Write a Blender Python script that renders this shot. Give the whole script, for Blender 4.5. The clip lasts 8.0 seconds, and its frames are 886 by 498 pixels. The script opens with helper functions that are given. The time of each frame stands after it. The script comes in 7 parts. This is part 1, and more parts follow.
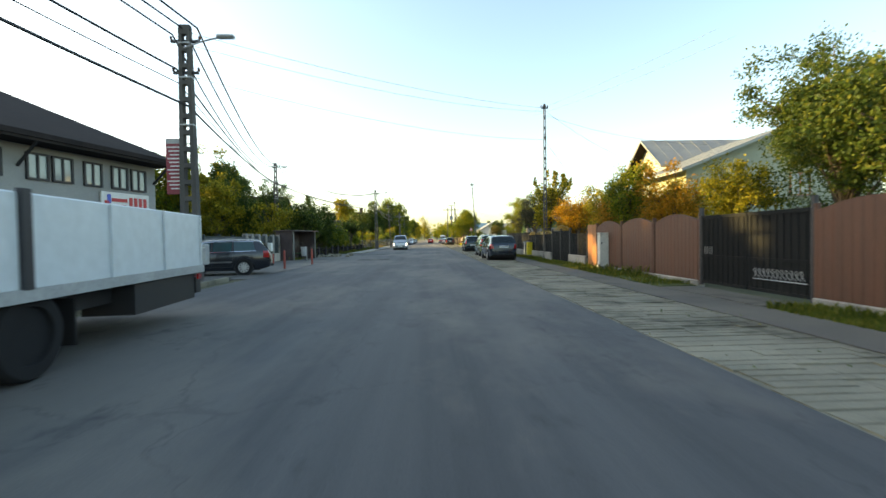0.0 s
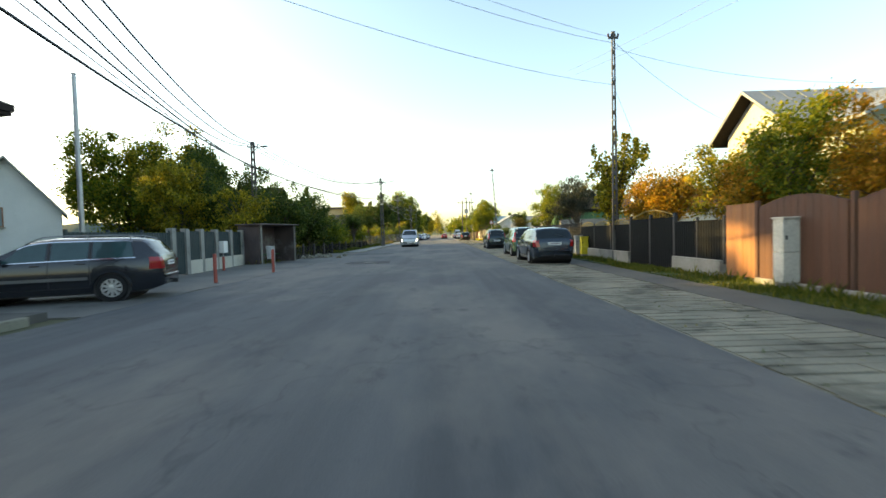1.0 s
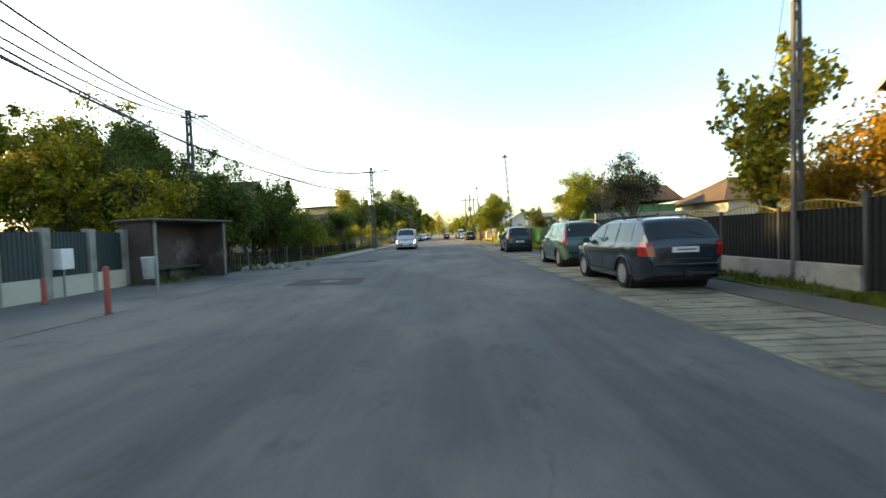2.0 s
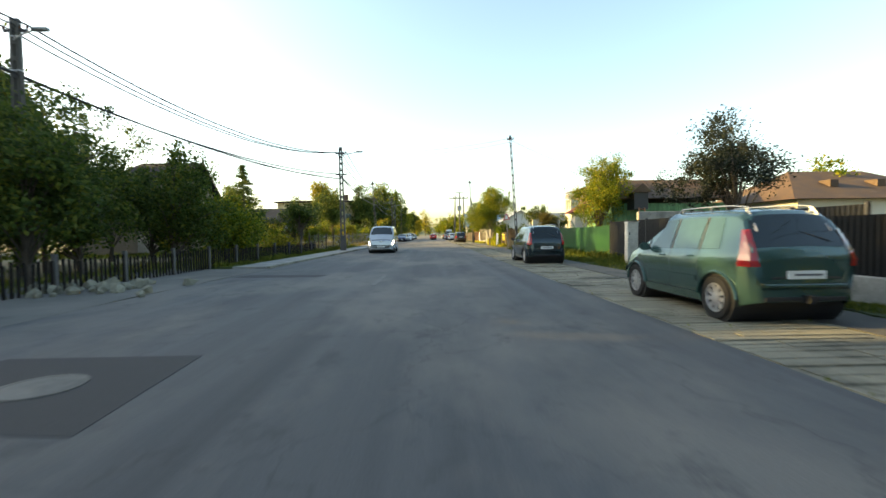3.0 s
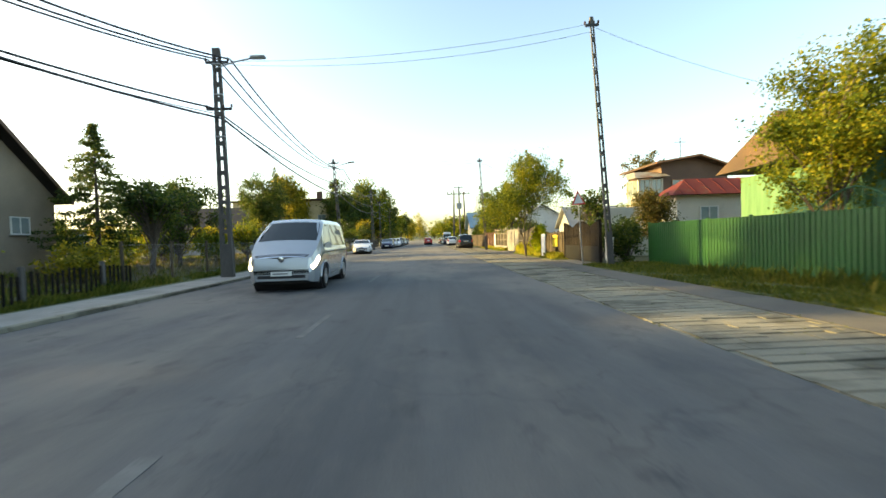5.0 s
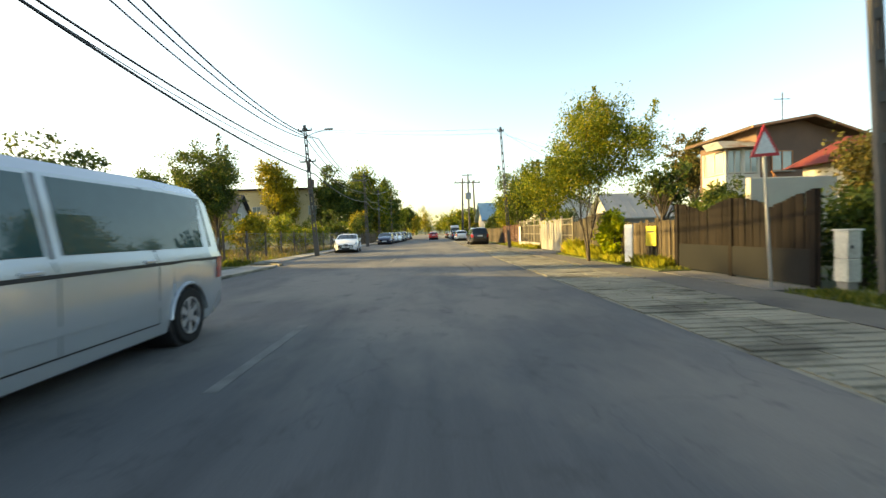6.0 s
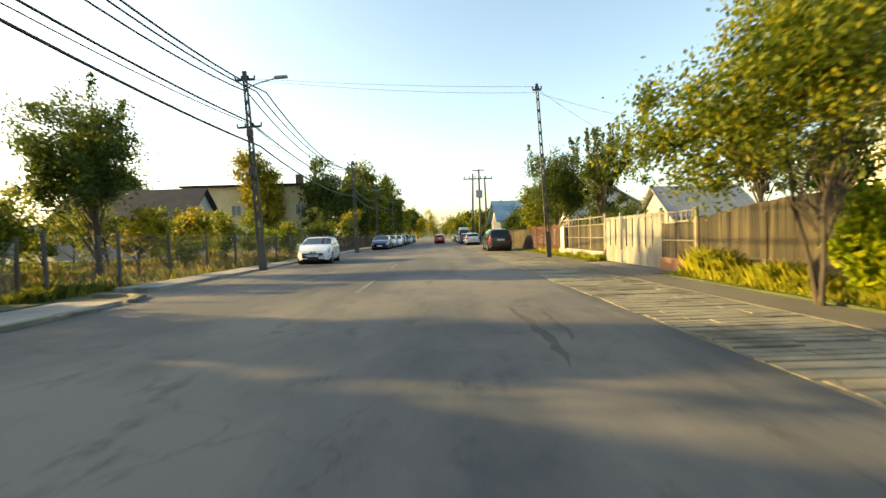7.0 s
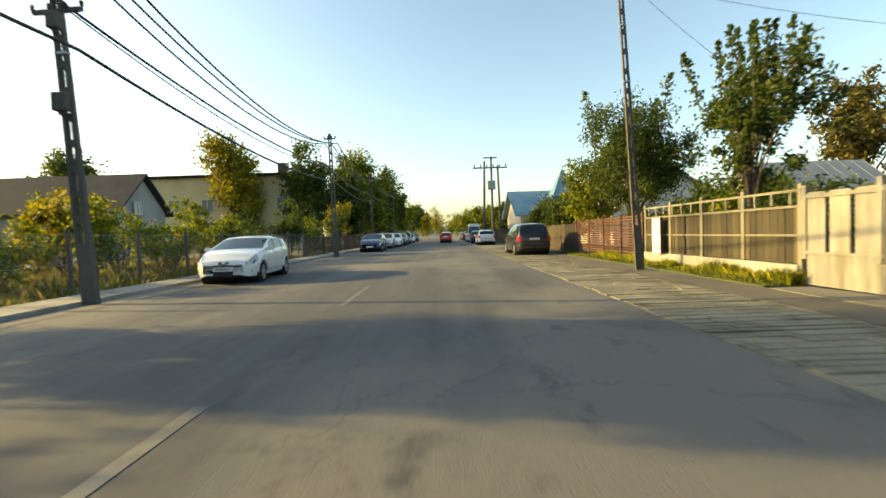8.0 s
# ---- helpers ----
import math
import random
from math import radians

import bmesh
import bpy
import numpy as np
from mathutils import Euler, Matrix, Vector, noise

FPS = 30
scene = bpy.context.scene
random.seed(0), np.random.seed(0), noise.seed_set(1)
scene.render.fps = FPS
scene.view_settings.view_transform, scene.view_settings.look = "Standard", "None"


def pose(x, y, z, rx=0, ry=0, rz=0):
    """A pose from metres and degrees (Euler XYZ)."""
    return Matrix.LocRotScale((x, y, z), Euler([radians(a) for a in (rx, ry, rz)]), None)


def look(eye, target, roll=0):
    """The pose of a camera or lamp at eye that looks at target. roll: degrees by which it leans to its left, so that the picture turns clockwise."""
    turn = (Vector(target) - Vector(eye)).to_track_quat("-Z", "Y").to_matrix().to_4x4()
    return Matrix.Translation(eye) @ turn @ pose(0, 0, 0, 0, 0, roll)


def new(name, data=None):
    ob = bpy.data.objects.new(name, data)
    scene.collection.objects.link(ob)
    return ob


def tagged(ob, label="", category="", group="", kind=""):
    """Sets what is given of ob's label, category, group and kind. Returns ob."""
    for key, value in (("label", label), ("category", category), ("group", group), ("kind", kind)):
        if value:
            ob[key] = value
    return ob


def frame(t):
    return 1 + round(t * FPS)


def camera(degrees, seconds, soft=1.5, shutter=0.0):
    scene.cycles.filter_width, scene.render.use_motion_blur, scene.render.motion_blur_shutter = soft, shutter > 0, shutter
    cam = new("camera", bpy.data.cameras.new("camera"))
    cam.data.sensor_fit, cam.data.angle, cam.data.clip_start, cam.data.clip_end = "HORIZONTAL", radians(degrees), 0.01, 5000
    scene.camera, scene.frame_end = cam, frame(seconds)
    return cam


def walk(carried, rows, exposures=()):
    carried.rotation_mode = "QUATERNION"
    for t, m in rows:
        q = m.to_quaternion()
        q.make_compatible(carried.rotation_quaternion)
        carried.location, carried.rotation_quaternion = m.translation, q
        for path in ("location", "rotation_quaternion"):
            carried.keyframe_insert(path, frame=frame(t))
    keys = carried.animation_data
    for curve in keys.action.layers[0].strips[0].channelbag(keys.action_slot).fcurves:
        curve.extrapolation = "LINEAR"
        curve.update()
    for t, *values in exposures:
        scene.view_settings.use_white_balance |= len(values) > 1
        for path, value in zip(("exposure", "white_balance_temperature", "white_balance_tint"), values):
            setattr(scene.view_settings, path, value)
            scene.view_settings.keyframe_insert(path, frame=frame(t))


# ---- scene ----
# ---- camera: driven along the street at about 34 km/h, some 1.25 m above the road ----
LENS = 90.0
PATH = [
    # seconds, eye, yaw, pitch, roll
    (0.0, (0.000, 0.000, 1.370), -1.786, -1.324, -0.999),
    (0.5, (-0.001, 4.174, 1.360), -0.818, -2.095, -1.017),
    (1.0, (-0.069, 8.467, 1.350), -0.032, -1.937, -1.587),
    (1.5, (-0.199, 12.969, 1.325), 0.347, -2.732, -1.604),
    (1.7, (-0.241, 14.815, 1.320), 0.504, -1.898, -2.085),
    (2.8, (-0.358, 25.186, 1.287), -1.290, -1.983, -0.972),
    (3.0, (-0.368, 27.114, 1.282), -1.674, -1.891, -0.709),
    (3.5, (-0.348, 32.034, 1.289), -2.322, -1.839, -0.480),
    (4.0, (-0.239, 36.931, 1.280), -2.642, -2.074, -0.630),
    (4.5, (-0.199, 41.936, 1.275), -2.705, -2.339, -0.967),
    (4.7, (-0.174, 43.930, 1.270), -2.643, -1.302, -1.446),
    (5.8, (-0.032, 54.840, 1.236), -1.777, -2.037, -1.977),
    (6.0, (-0.019, 56.818, 1.234), -1.544, -2.109, -1.757),
    (6.5, (-0.024, 61.754, 1.236), -1.183, -2.091, -2.024),
    (7.0, (0.005, 66.587, 1.240), -0.821, -1.718, -1.615),
    (7.5, (0.000, 71.389, 1.235), -0.286, -2.302, -2.922),
    (8.0, (0.006, 76.151, 1.223), -0.048, -1.935, -1.873),
]


def aimed(eye, yaw, pitch, roll):
    y, p = radians(yaw), radians(pitch)
    ahead = Vector((-math.sin(y) * math.cos(p), math.cos(y) * math.cos(p), math.sin(p)))
    return look(eye, Vector(eye) + ahead, roll)


cam = camera(LENS, 8.0, soft=1.5, shutter=0.2)
walk(cam, [(t, aimed(eye, yaw, pitch, roll)) for t, eye, yaw, pitch, roll in PATH],
     [(0.0, 1.95, 7250, 3), (5.0, 1.90, 7250, 3), (6.5, 1.80, 7600, 4), (7.4, 1.60, 7500, 3), (8.0, 1.46, 7300, 0)])

# ---- light: a low evening sun from the left of the street, clear sky ----
SUN_ELEVATION, SUN_FROM = 16.0, 279.0   # compass degrees of the sun, north being +y
world = bpy.data.worlds.new("evening_sky")
scene.world = world
world.use_nodes = True
wn, wl = world.node_tree.nodes, world.node_tree.links
sky = wn.new("ShaderNodeTexSky")
sky.sky_type, sky.sun_disc = "NISHITA", False
sky.sun_elevation, sky.sun_rotation = radians(SUN_ELEVATION), radians(SUN_FROM)
sky.air_density, sky.dust_density, sky.ozone_density = 1.0, 1.8, 1.0
wl.new(sky.outputs[0], wn["Background"].inputs[0])
wn["Background"].inputs[1].default_value = 0.135
sun_data = bpy.data.lights.new("sun", "SUN")
sun_data.energy, sun_data.angle, sun_data.color = 4.7, radians(0.6), (1.0, 0.70, 0.27)
sun = new("sun", sun_data)
az, el = radians(SUN_FROM), radians(SUN_ELEVATION)
sun.matrix_world = look((0, 0, 0), (-math.sin(az) * math.cos(el), -math.cos(az) * math.cos(el), -math.sin(el)))
sun.location = (-60, 40, 40)

# ---- materials ----


def shader(name):
    m = bpy.data.materials.new(name)
    m.use_nodes = True
    return m, m.node_tree.nodes, m.node_tree.links, m.node_tree.nodes["Principled BSDF"]


def noise_at(n, l, scale, detail=4.0, stretch=None, rough=0.55):
    geo = n.new("ShaderNodeNewGeometry")
    tex = n.new("ShaderNodeTexNoise")
    tex.inputs["Scale"].default_value, tex.inputs["Detail"].default_value = scale, detail
    tex.inputs["Roughness"].default_value = rough
    if stretch:
        mp = n.new("ShaderNodeMapping")
        mp.inputs["Scale"].default_value = stretch
        l.new(geo.outputs["Position"], mp.inputs[0])
        l.new(mp.outputs[0], tex.inputs[0])
    else:
        l.new(geo.outputs["Position"], tex.inputs[0])
    return tex


def ramp(n, l, source, stops):
    r = n.new("ShaderNodeValToRGB")
    while len(r.color_ramp.elements) < len(stops):
        r.color_ramp.elements.new(0.5)
    for e, (p, c) in zip(r.color_ramp.elements, stops):
        e.position, e.color = p, (*c, 1)
    l.new(source, r.inputs[0])
    return r


def mixed(n, l, factor, a, b, mode="MIX"):
    x = n.new("ShaderNodeMix")
    x.data_type, x.blend_type = "RGBA", mode
    if isinstance(factor, float):
        x.inputs[0].default_value = factor
    else:
        l.new(factor, x.inputs[0])
    for s, v in ((6, a), (7, b)):
        if isinstance(v, tuple):
            x.inputs[s].default_value = (*v, 1)
        else:
            l.new(v, x.inputs[s])
    return x.outputs[2]


def surface(name, dark, light, scale=0.8, grain=30.0, rough=0.85, bump=0.25, metal=0.0, stretch=None, stain=None, stain_scale=0.35,
            stain_from=0.55, vary=0.0, spec=0.5, dist=0.01):
    """A weathered surface: colour at two scales, fine relief, optional stains of their own shape."""
    m, n, l, p = shader(name)
    big, fine = noise_at(n, l, scale, 5, stretch), noise_at(n, l, grain, 3, stretch)
    base = ramp(n, l, big.outputs[0], [(0.3, dark), (0.7, light)]).outputs[0]
    tone = ramp(n, l, fine.outputs[0], [(0.3, (0.72,) * 3), (0.7, (1.0,) * 3)]).outputs[0]
    col = mixed(n, l, 0.8, base, tone, "MULTIPLY")
    if stain:
        st = noise_at(n, l, stain_scale, 6, stretch, 0.65)
        k = ramp(n, l, st.outputs[0], [(stain_from, (0, 0, 0)), (min(stain_from + 0.12, 1), (1, 1, 1))]).outputs[0]
        col = mixed(n, l, k, col, stain)
    if vary:
        info = n.new("ShaderNodeObjectInfo")
        k = ramp(n, l, info.outputs["Random"], [(0, (1 - vary,) * 3), (1, (1 + vary * 0.3,) * 3)]).outputs[0]
        col = mixed(n, l, 1.0, col, k, "MULTIPLY")
    l.new(col, p.inputs["Base Color"])
    p.inputs["Metallic"].default_value, p.inputs["Specular IOR Level"].default_value = metal, spec
    rr = ramp(n, l, big.outputs[0], [(0.2, (max(rough - 0.12, 0.03),) * 3), (0.8, (min(rough + 0.1, 1),) * 3)])
    l.new(rr.outputs[0], p.inputs["Roughness"])
    if bump:
        b = n.new("ShaderNodeBump")
        b.inputs["Strength"].default_value, b.inputs["Distance"].default_value = bump, dist
        l.new(fine.outputs[0], b.inputs["Height"])
        l.new(b.outputs[0], p.inputs["Normal"])
    return m


def foliage(name, stops, glow=0.45):
    """Leaves: each its own tone, light passing through."""
    m, n, l, p = shader(name)
    geo = n.new("ShaderNodeNewGeometry")
    patch = noise_at(n, l, 0.7, 3)
    add = n.new("ShaderNodeMath")
    add.operation = "MULTIPLY_ADD"
    add.inputs[1].default_value = 0.55
    l.new(geo.outputs["Random Per Island"], add.inputs[0])
    sub = n.new("ShaderNodeMath")
    sub.operation = "MULTIPLY"
    sub.inputs[1].default_value = 0.5
    l.new(patch.outputs[0], sub.inputs[0])
    l.new(sub.outputs[0], add.inputs[2])
    col = ramp(n, l, add.outputs[0], stops).outputs[0]
    l.new(col, p.inputs["Base Color"])
    p.inputs["Roughness"].default_value, p.inputs["Specular IOR Level"].default_value = 0.6, 0.25
    tr = n.new("ShaderNodeBsdfTranslucent")
    l.new(col, tr.inputs[0])
    mx = n.new("ShaderNodeMixShader")
    mx.inputs[0].default_value = glow
    l.new(p.outputs[0], mx.inputs[1])
    l.new(tr.outputs[0], mx.inputs[2])
    l.new(mx.outputs[0], n["Material Output"].inputs[0])
    return m


def plain(name, colour, rough=0.5, metal=0.0, spec=0.5, coat=0.0, emit=0.0):
    m, n, l, p = shader(name)
    tex = noise_at(n, l, 6.0, 4)
    k = ramp(n, l, tex.outputs[0], [(0.25, tuple(c * 0.86 for c in colour)), (0.75, colour)]).outputs[0]
    l.new(k, p.inputs["Base Color"])
    p.inputs["Roughness"].default_value, p.inputs["Metallic"].default_value = rough, metal
    p.inputs["Specular IOR Level"].default_value, p.inputs["Coat Weight"].default_value = spec, coat
    p.inputs["Coat Roughness"].default_value = 0.06
    if emit:
        p.inputs["Emission Color"].default_value, p.inputs["Emission Strength"].default_value = (*colour, 1), emit
    return m


def paint(name, colour, metal=0.35):
    """Car lacquer with road dust low on its panels in broad patches."""
    m, n, l, p = shader(name)
    tex = noise_at(n, l, 2.2, 5)
    k = ramp(n, l, tex.outputs[0], [(0.5, (0, 0, 0)), (0.9, (0.12,) * 3)]).outputs[0]
    l.new(mixed(n, l, k, colour, (0.16, 0.15, 0.13)), p.inputs["Base Color"])
    r = ramp(n, l, tex.outputs[0], [(0.3, (0.22,) * 3), (0.8, (0.28,) * 3)]).outputs[0]
    l.new(r, p.inputs["Roughness"])
    p.inputs["Metallic"].default_value, p.inputs["Coat Weight"].default_value, p.inputs["Coat Roughness"].default_value = metal, 0.8, 0.08
    return m


def asphalt_street(name):
    """Old asphalt: aggregate grain, tyre streaks along the road, dusty and darker patches, fine cracks."""
    m, n, l, p = shader(name)
    fine = noise_at(n, l, 60, 3)
    tyre_streaks = noise_at(n, l, 1.0, 4, (1.3, 0.035, 1.0), 0.6)
    cloud = noise_at(n, l, 0.22, 6, (1.0, 0.45, 1.0), 0.65)
    blot = noise_at(n, l, 1.6, 5, (1.0, 0.6, 1.0), 0.7)
    col = ramp(n, l, tyre_streaks.outputs[0], [(0.3, (0.046, 0.050, 0.055)), (0.7, (0.100, 0.104, 0.108))]).outputs[0]
    k = ramp(n, l, cloud.outputs[0], [(0.46, (0, 0, 0)), (0.60, (1, 1, 1))]).outputs[0]
    col = mixed(n, l, k, col, (0.150, 0.142, 0.128))
    k = ramp(n, l, blot.outputs[0], [(0.57, (0, 0, 0)), (0.70, (0.85,) * 3)]).outputs[0]
    col = mixed(n, l, k, col, (0.045, 0.047, 0.049))
    geo = n.new("ShaderNodeNewGeometry")
    vor = n.new("ShaderNodeTexVoronoi")
    vor.feature, vor.inputs["Scale"].default_value = "DISTANCE_TO_EDGE", 0.35
    wob = noise_at(n, l, 1.1, 4)
    add = n.new("ShaderNodeVectorMath")
    add.operation = "MULTIPLY_ADD"
    l.new(wob.outputs["Color"], add.inputs[0])
    add.inputs[1].default_value = (1.6, 1.6, 0)
    l.new(geo.outputs["Position"], add.inputs[2])
    l.new(add.outputs[0], vor.inputs["Vector"])
    k = ramp(n, l, vor.outputs["Distance"], [(0.0, (0.38,) * 3), (0.008, (0, 0, 0))]).outputs[0]
    col = mixed(n, l, k, col, (0.030, 0.031, 0.032))
    tone = ramp(n, l, fine.outputs[0], [(0.3, (0.70,) * 3), (0.7, (1.0,) * 3)]).outputs[0]
    l.new(mixed(n, l, 0.9, col, tone, "MULTIPLY"), p.inputs["Base Color"])
    p.inputs["Roughness"].default_value = 0.82
    b = n.new("ShaderNodeBump")
    b.inputs["Strength"].default_value, b.inputs["Distance"].default_value = 0.4, 0.01
    l.new(fine.outputs[0], b.inputs["Height"])
    l.new(b.outputs[0], p.inputs["Normal"])
    return m


ASPHALT = asphalt_street("street_asphalt")
OLD_SEAL = surface("worn_tar_seal", (0.040, 0.041, 0.043), (0.075, 0.075, 0.074), 2.5, 40, 0.9, 0.4)
PATCH = surface("new_asphalt", (0.028, 0.029, 0.031), (0.046, 0.046, 0.047), 0.8, 60, 0.9, 0.3)
FOOTPATH = surface("footpath_asphalt", (0.080, 0.076, 0.068), (0.135, 0.126, 0.106), 0.6, 50, 0.9, 0.3, stain=(0.05, 0.05, 0.045), stain_scale=0.5)
SLAB = surface("concrete_slab", (0.165, 0.157, 0.118), (0.290, 0.272, 0.205), 0.9, 35, 0.9, 0.6, stain=(0.085, 0.080, 0.058), stain_scale=0.7, stain_from=0.5, vary=0.1)
CONCRETE = surface("concrete", (0.20, 0.195, 0.18), (0.34, 0.33, 0.30), 1.0, 25, 0.9, 0.3, stain=(0.14, 0.135, 0.12), stain_scale=1.1)
POLE_CONCRETE = surface("pole_concrete", (0.06, 0.057, 0.053), (0.12, 0.113, 0.104), 1.5, 25, 0.92, 0.3, stretch=(1, 1, 0.25))
EARTH = surface("earth_and_turf", (0.05, 0.06, 0.022), (0.13, 0.115, 0.06), 0.5, 22, 0.95, 0.5, stain=(0.045, 0.07, 0.018), stain_scale=0.3, dist=0.03)
TURF = surface("short_turf", (0.040, 0.060, 0.016), (0.085, 0.105, 0.032), 1.2, 30, 0.95, 0.6, stain=(0.11, 0.095, 0.055), stain_scale=0.7, stain_from=0.6, dist=0.03)
GRIT = surface("gritty_shoulder", (0.10, 0.098, 0.09), (0.19, 0.18, 0.16), 0.5, 40, 0.92, 0.4, stain=(0.07, 0.07, 0.066), stain_scale=0.4)
PLASTER_GREY = surface("grey_plaster", (0.27, 0.275, 0.27), (0.36, 0.365, 0.36), 0.6, 40, 0.9, 0.15)
PLASTER_WHITE = surface("white_plaster", (0.55, 0.56, 0.54), (0.68, 0.68, 0.65), 0.6, 40, 0.9, 0.15)
PLASTER_YELLOW = surface("yellow_plaster", (0.50, 0.42, 0.24), (0.64, 0.55, 0.34), 0.5, 40, 0.9, 0.15)
PLASTER_CREAM = surface("cream_plaster", (0.46, 0.43, 0.36), (0.60, 0.57, 0.48), 0.5, 40, 0.9, 0.2, stain=(0.33, 0.30, 0.25))
PLASTER_GREEN = surface("pale_green_plaster", (0.34, 0.38, 0.30), (0.44, 0.48, 0.38), 0.5, 40, 0.9, 0.15)
BROWN_PLINTH = surface("orange_brown_plaster", (0.17, 0.085, 0.045), (0.27, 0.145, 0.085), 0.9, 30, 0.9, 0.3, stain=(0.20, 0.17, 0.13), stain_scale=1.3)
TAN_WALL = surface("tan_plaster", (0.20, 0.165, 0.125), (0.29, 0.24, 0.185), 0.5, 40, 0.9, 0.2)
BROWN_WALL = surface("brown_cladding", (0.10, 0.06, 0.04), (0.16, 0.10, 0.07), 0.6, 30, 0.8, 0.2)
ROOF_DARK = surface("dark_roof_tile", (0.020, 0.017, 0.017), (0.040, 0.034, 0.033), 1.2, 18, 0.9, 0.5, spec=0.15)
ROOF_SLATE = surface("slate_sheet", (0.028, 0.032, 0.040), (0.052, 0.058, 0.068), 0.8, 20, 0.85, 0.3, spec=0.2)
ROOF_ZINC = surface("zinc_sheet", (0.26, 0.27, 0.265), (0.38, 0.39, 0.37), 0.7, 20, 0.5, 0.1, metal=0.55, stain=(0.22, 0.17, 0.12), stain_scale=0.7, stain_from=0.62)
ROOF_RUST = surface("rusty_sheet", (0.060, 0.036, 0.022), (0.12, 0.074, 0.042), 0.9, 22, 0.8, 0.2, metal=0.2, stain=(0.20, 0.17, 0.14), stain_scale=0.5, stain_from=0.6)
ROOF_RED = surface("red_sheet", (0.095, 0.016, 0.012), (0.17, 0.032, 0.022), 0.9, 22, 0.8, 0.15, stain=(0.10, 0.05, 0.03), stain_scale=0.9, spec=0.25)
ROOF_BLUE = surface("blue_sheet", (0.10, 0.20, 0.30), (0.16, 0.29, 0.40), 0.9, 22, 0.5, 0.1, metal=0.2)
WOOD_GREY = surface("weathered_plank", (0.040, 0.030, 0.017), (0.105, 0.080, 0.045), 1.5, 18, 0.9, 0.5, stretch=(6, 6, 0.5), vary=0.6)
WOOD_DARK = surface("dark_plank", (0.009, 0.008, 0.008), (0.022, 0.018, 0.015), 1.5, 18, 0.88, 0.4, stretch=(6, 6, 0.5), vary=0.35, spec=0.12)
WOOD_TAN = surface("varnished_plank", (0.26, 0.11, 0.045), (0.40, 0.18, 0.07), 1.5, 18, 0.6, 0.3, stretch=(6, 6, 0.5), vary=0.2)
WOOD_BROWN = surface("brown_board", (0.070, 0.028, 0.015), (0.108, 0.045, 0.025), 1.2, 20, 0.6, 0.2, stretch=(5, 5, 0.4), vary=0.15)
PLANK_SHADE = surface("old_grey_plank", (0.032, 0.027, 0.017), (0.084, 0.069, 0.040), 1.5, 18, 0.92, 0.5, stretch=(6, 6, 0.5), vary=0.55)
LATTICE = surface("red_brown_lath", (0.070, 0.030, 0.018), (0.125, 0.052, 0.028), 1.5, 20, 0.7, 0.3, vary=0.25)
CREAM_BOARD = surface("cream_painted_board", (0.15, 0.138, 0.10), (0.25, 0.23, 0.17), 1.5, 18, 0.7, 0.3, stretch=(4, 4, 0.5), stain=(0.26, 0.22, 0.16),
                      stain_scale=1.2, stain_from=0.6, vary=0.15)
GATE_BOARD = surface("whitish_gate_board", (0.19, 0.185, 0.165), (0.31, 0.305, 0.275), 1.5, 18, 0.8, 0.3, stretch=(4, 4, 0.5), stain=(0.16, 0.145, 0.115), stain_scale=1.4, stain_from=0.52, vary=0.2)
METAL_GREY = surface("grey_fence_sheet", (0.013, 0.0145, 0.018), (0.024, 0.026, 0.030), 0.8, 25, 0.65, 0.1, vary=0.12, spec=0.15)
METAL_BLACK = surface("black_sheet", (0.008, 0.009, 0.010), (0.016, 0.017, 0.018), 0.8, 25, 0.7, 0.1, vary=0.1, spec=0.12)
METAL_GREEN = surface("green_sheet", (0.006, 0.058, 0.012), (0.016, 0.100, 0.020), 0.8, 25, 0.5, 0.1, vary=0.15)
SHED_GREEN = surface("faded_green_board", (0.06, 0.16, 0.07), (0.13, 0.27, 0.13), 1.2, 18, 0.8, 0.3, stretch=(5, 5, 0.5), vary=0.2)
PANEL_TEAL = surface("grey_green_sheet", (0.018, 0.036, 0.040), (0.036, 0.058, 0.060), 0.8, 25, 0.6, 0.15, vary=0.15)
KIOSK = surface("brown_kiosk_sheet", (0.07, 0.05, 0.05), (0.13, 0.10, 0.095), 1.0, 20, 0.7, 0.2, metal=0.2, stain=(0.18, 0.17, 0.16), stain_scale=0.9)
BARK = surface("bark", (0.045, 0.035, 0.027), (0.11, 0.09, 0.07), 4, 40, 0.95, 0.7, stretch=(2, 2, 0.4), dist=0.02)
STEEL = plain("galvanised_steel", (0.36, 0.37, 0.38), 0.45, 0.8)
DARK_STEEL = plain("dark_steel", (0.05, 0.05, 0.055), 0.55, 0.5)
PORCELAIN = plain("insulator_brown", (0.07, 0.035, 0.02), 0.25)
RUBBER = plain("rubber", (0.014, 0.014, 0.015), 0.85, spec=0.3)
BLACK_TRIM = plain("black_trim", (0.016, 0.016, 0.018), 0.6)
ALLOY = plain("alloy_rim", (0.50, 0.51, 0.53), 0.35, 0.7)
CHROME = plain("chrome", (0.7, 0.7, 0.72), 0.15, 1.0)
PANE = plain("tinted_pane", (0.007, 0.014, 0.016), 0.03, spec=0.55)
# opaque; lighter base colour stands in for sky reflected and cabin seen through
SIDE_PANE = plain("side_pane_lightened", (0.030, 0.068, 0.074), 0.03, spec=0.6)
HOUSE_PANE = plain("window_pane", (0.20, 0.25, 0.26), 0.04, spec=1.0)
LAMP_RED = plain("red_lamp_lens", (0.33, 0.010, 0.009), 0.15, coat=0.8)
LAMP_CLEAR = plain("clear_lamp_lens", (0.30, 0.33, 0.35), 0.12, spec=0.9, coat=0.8)
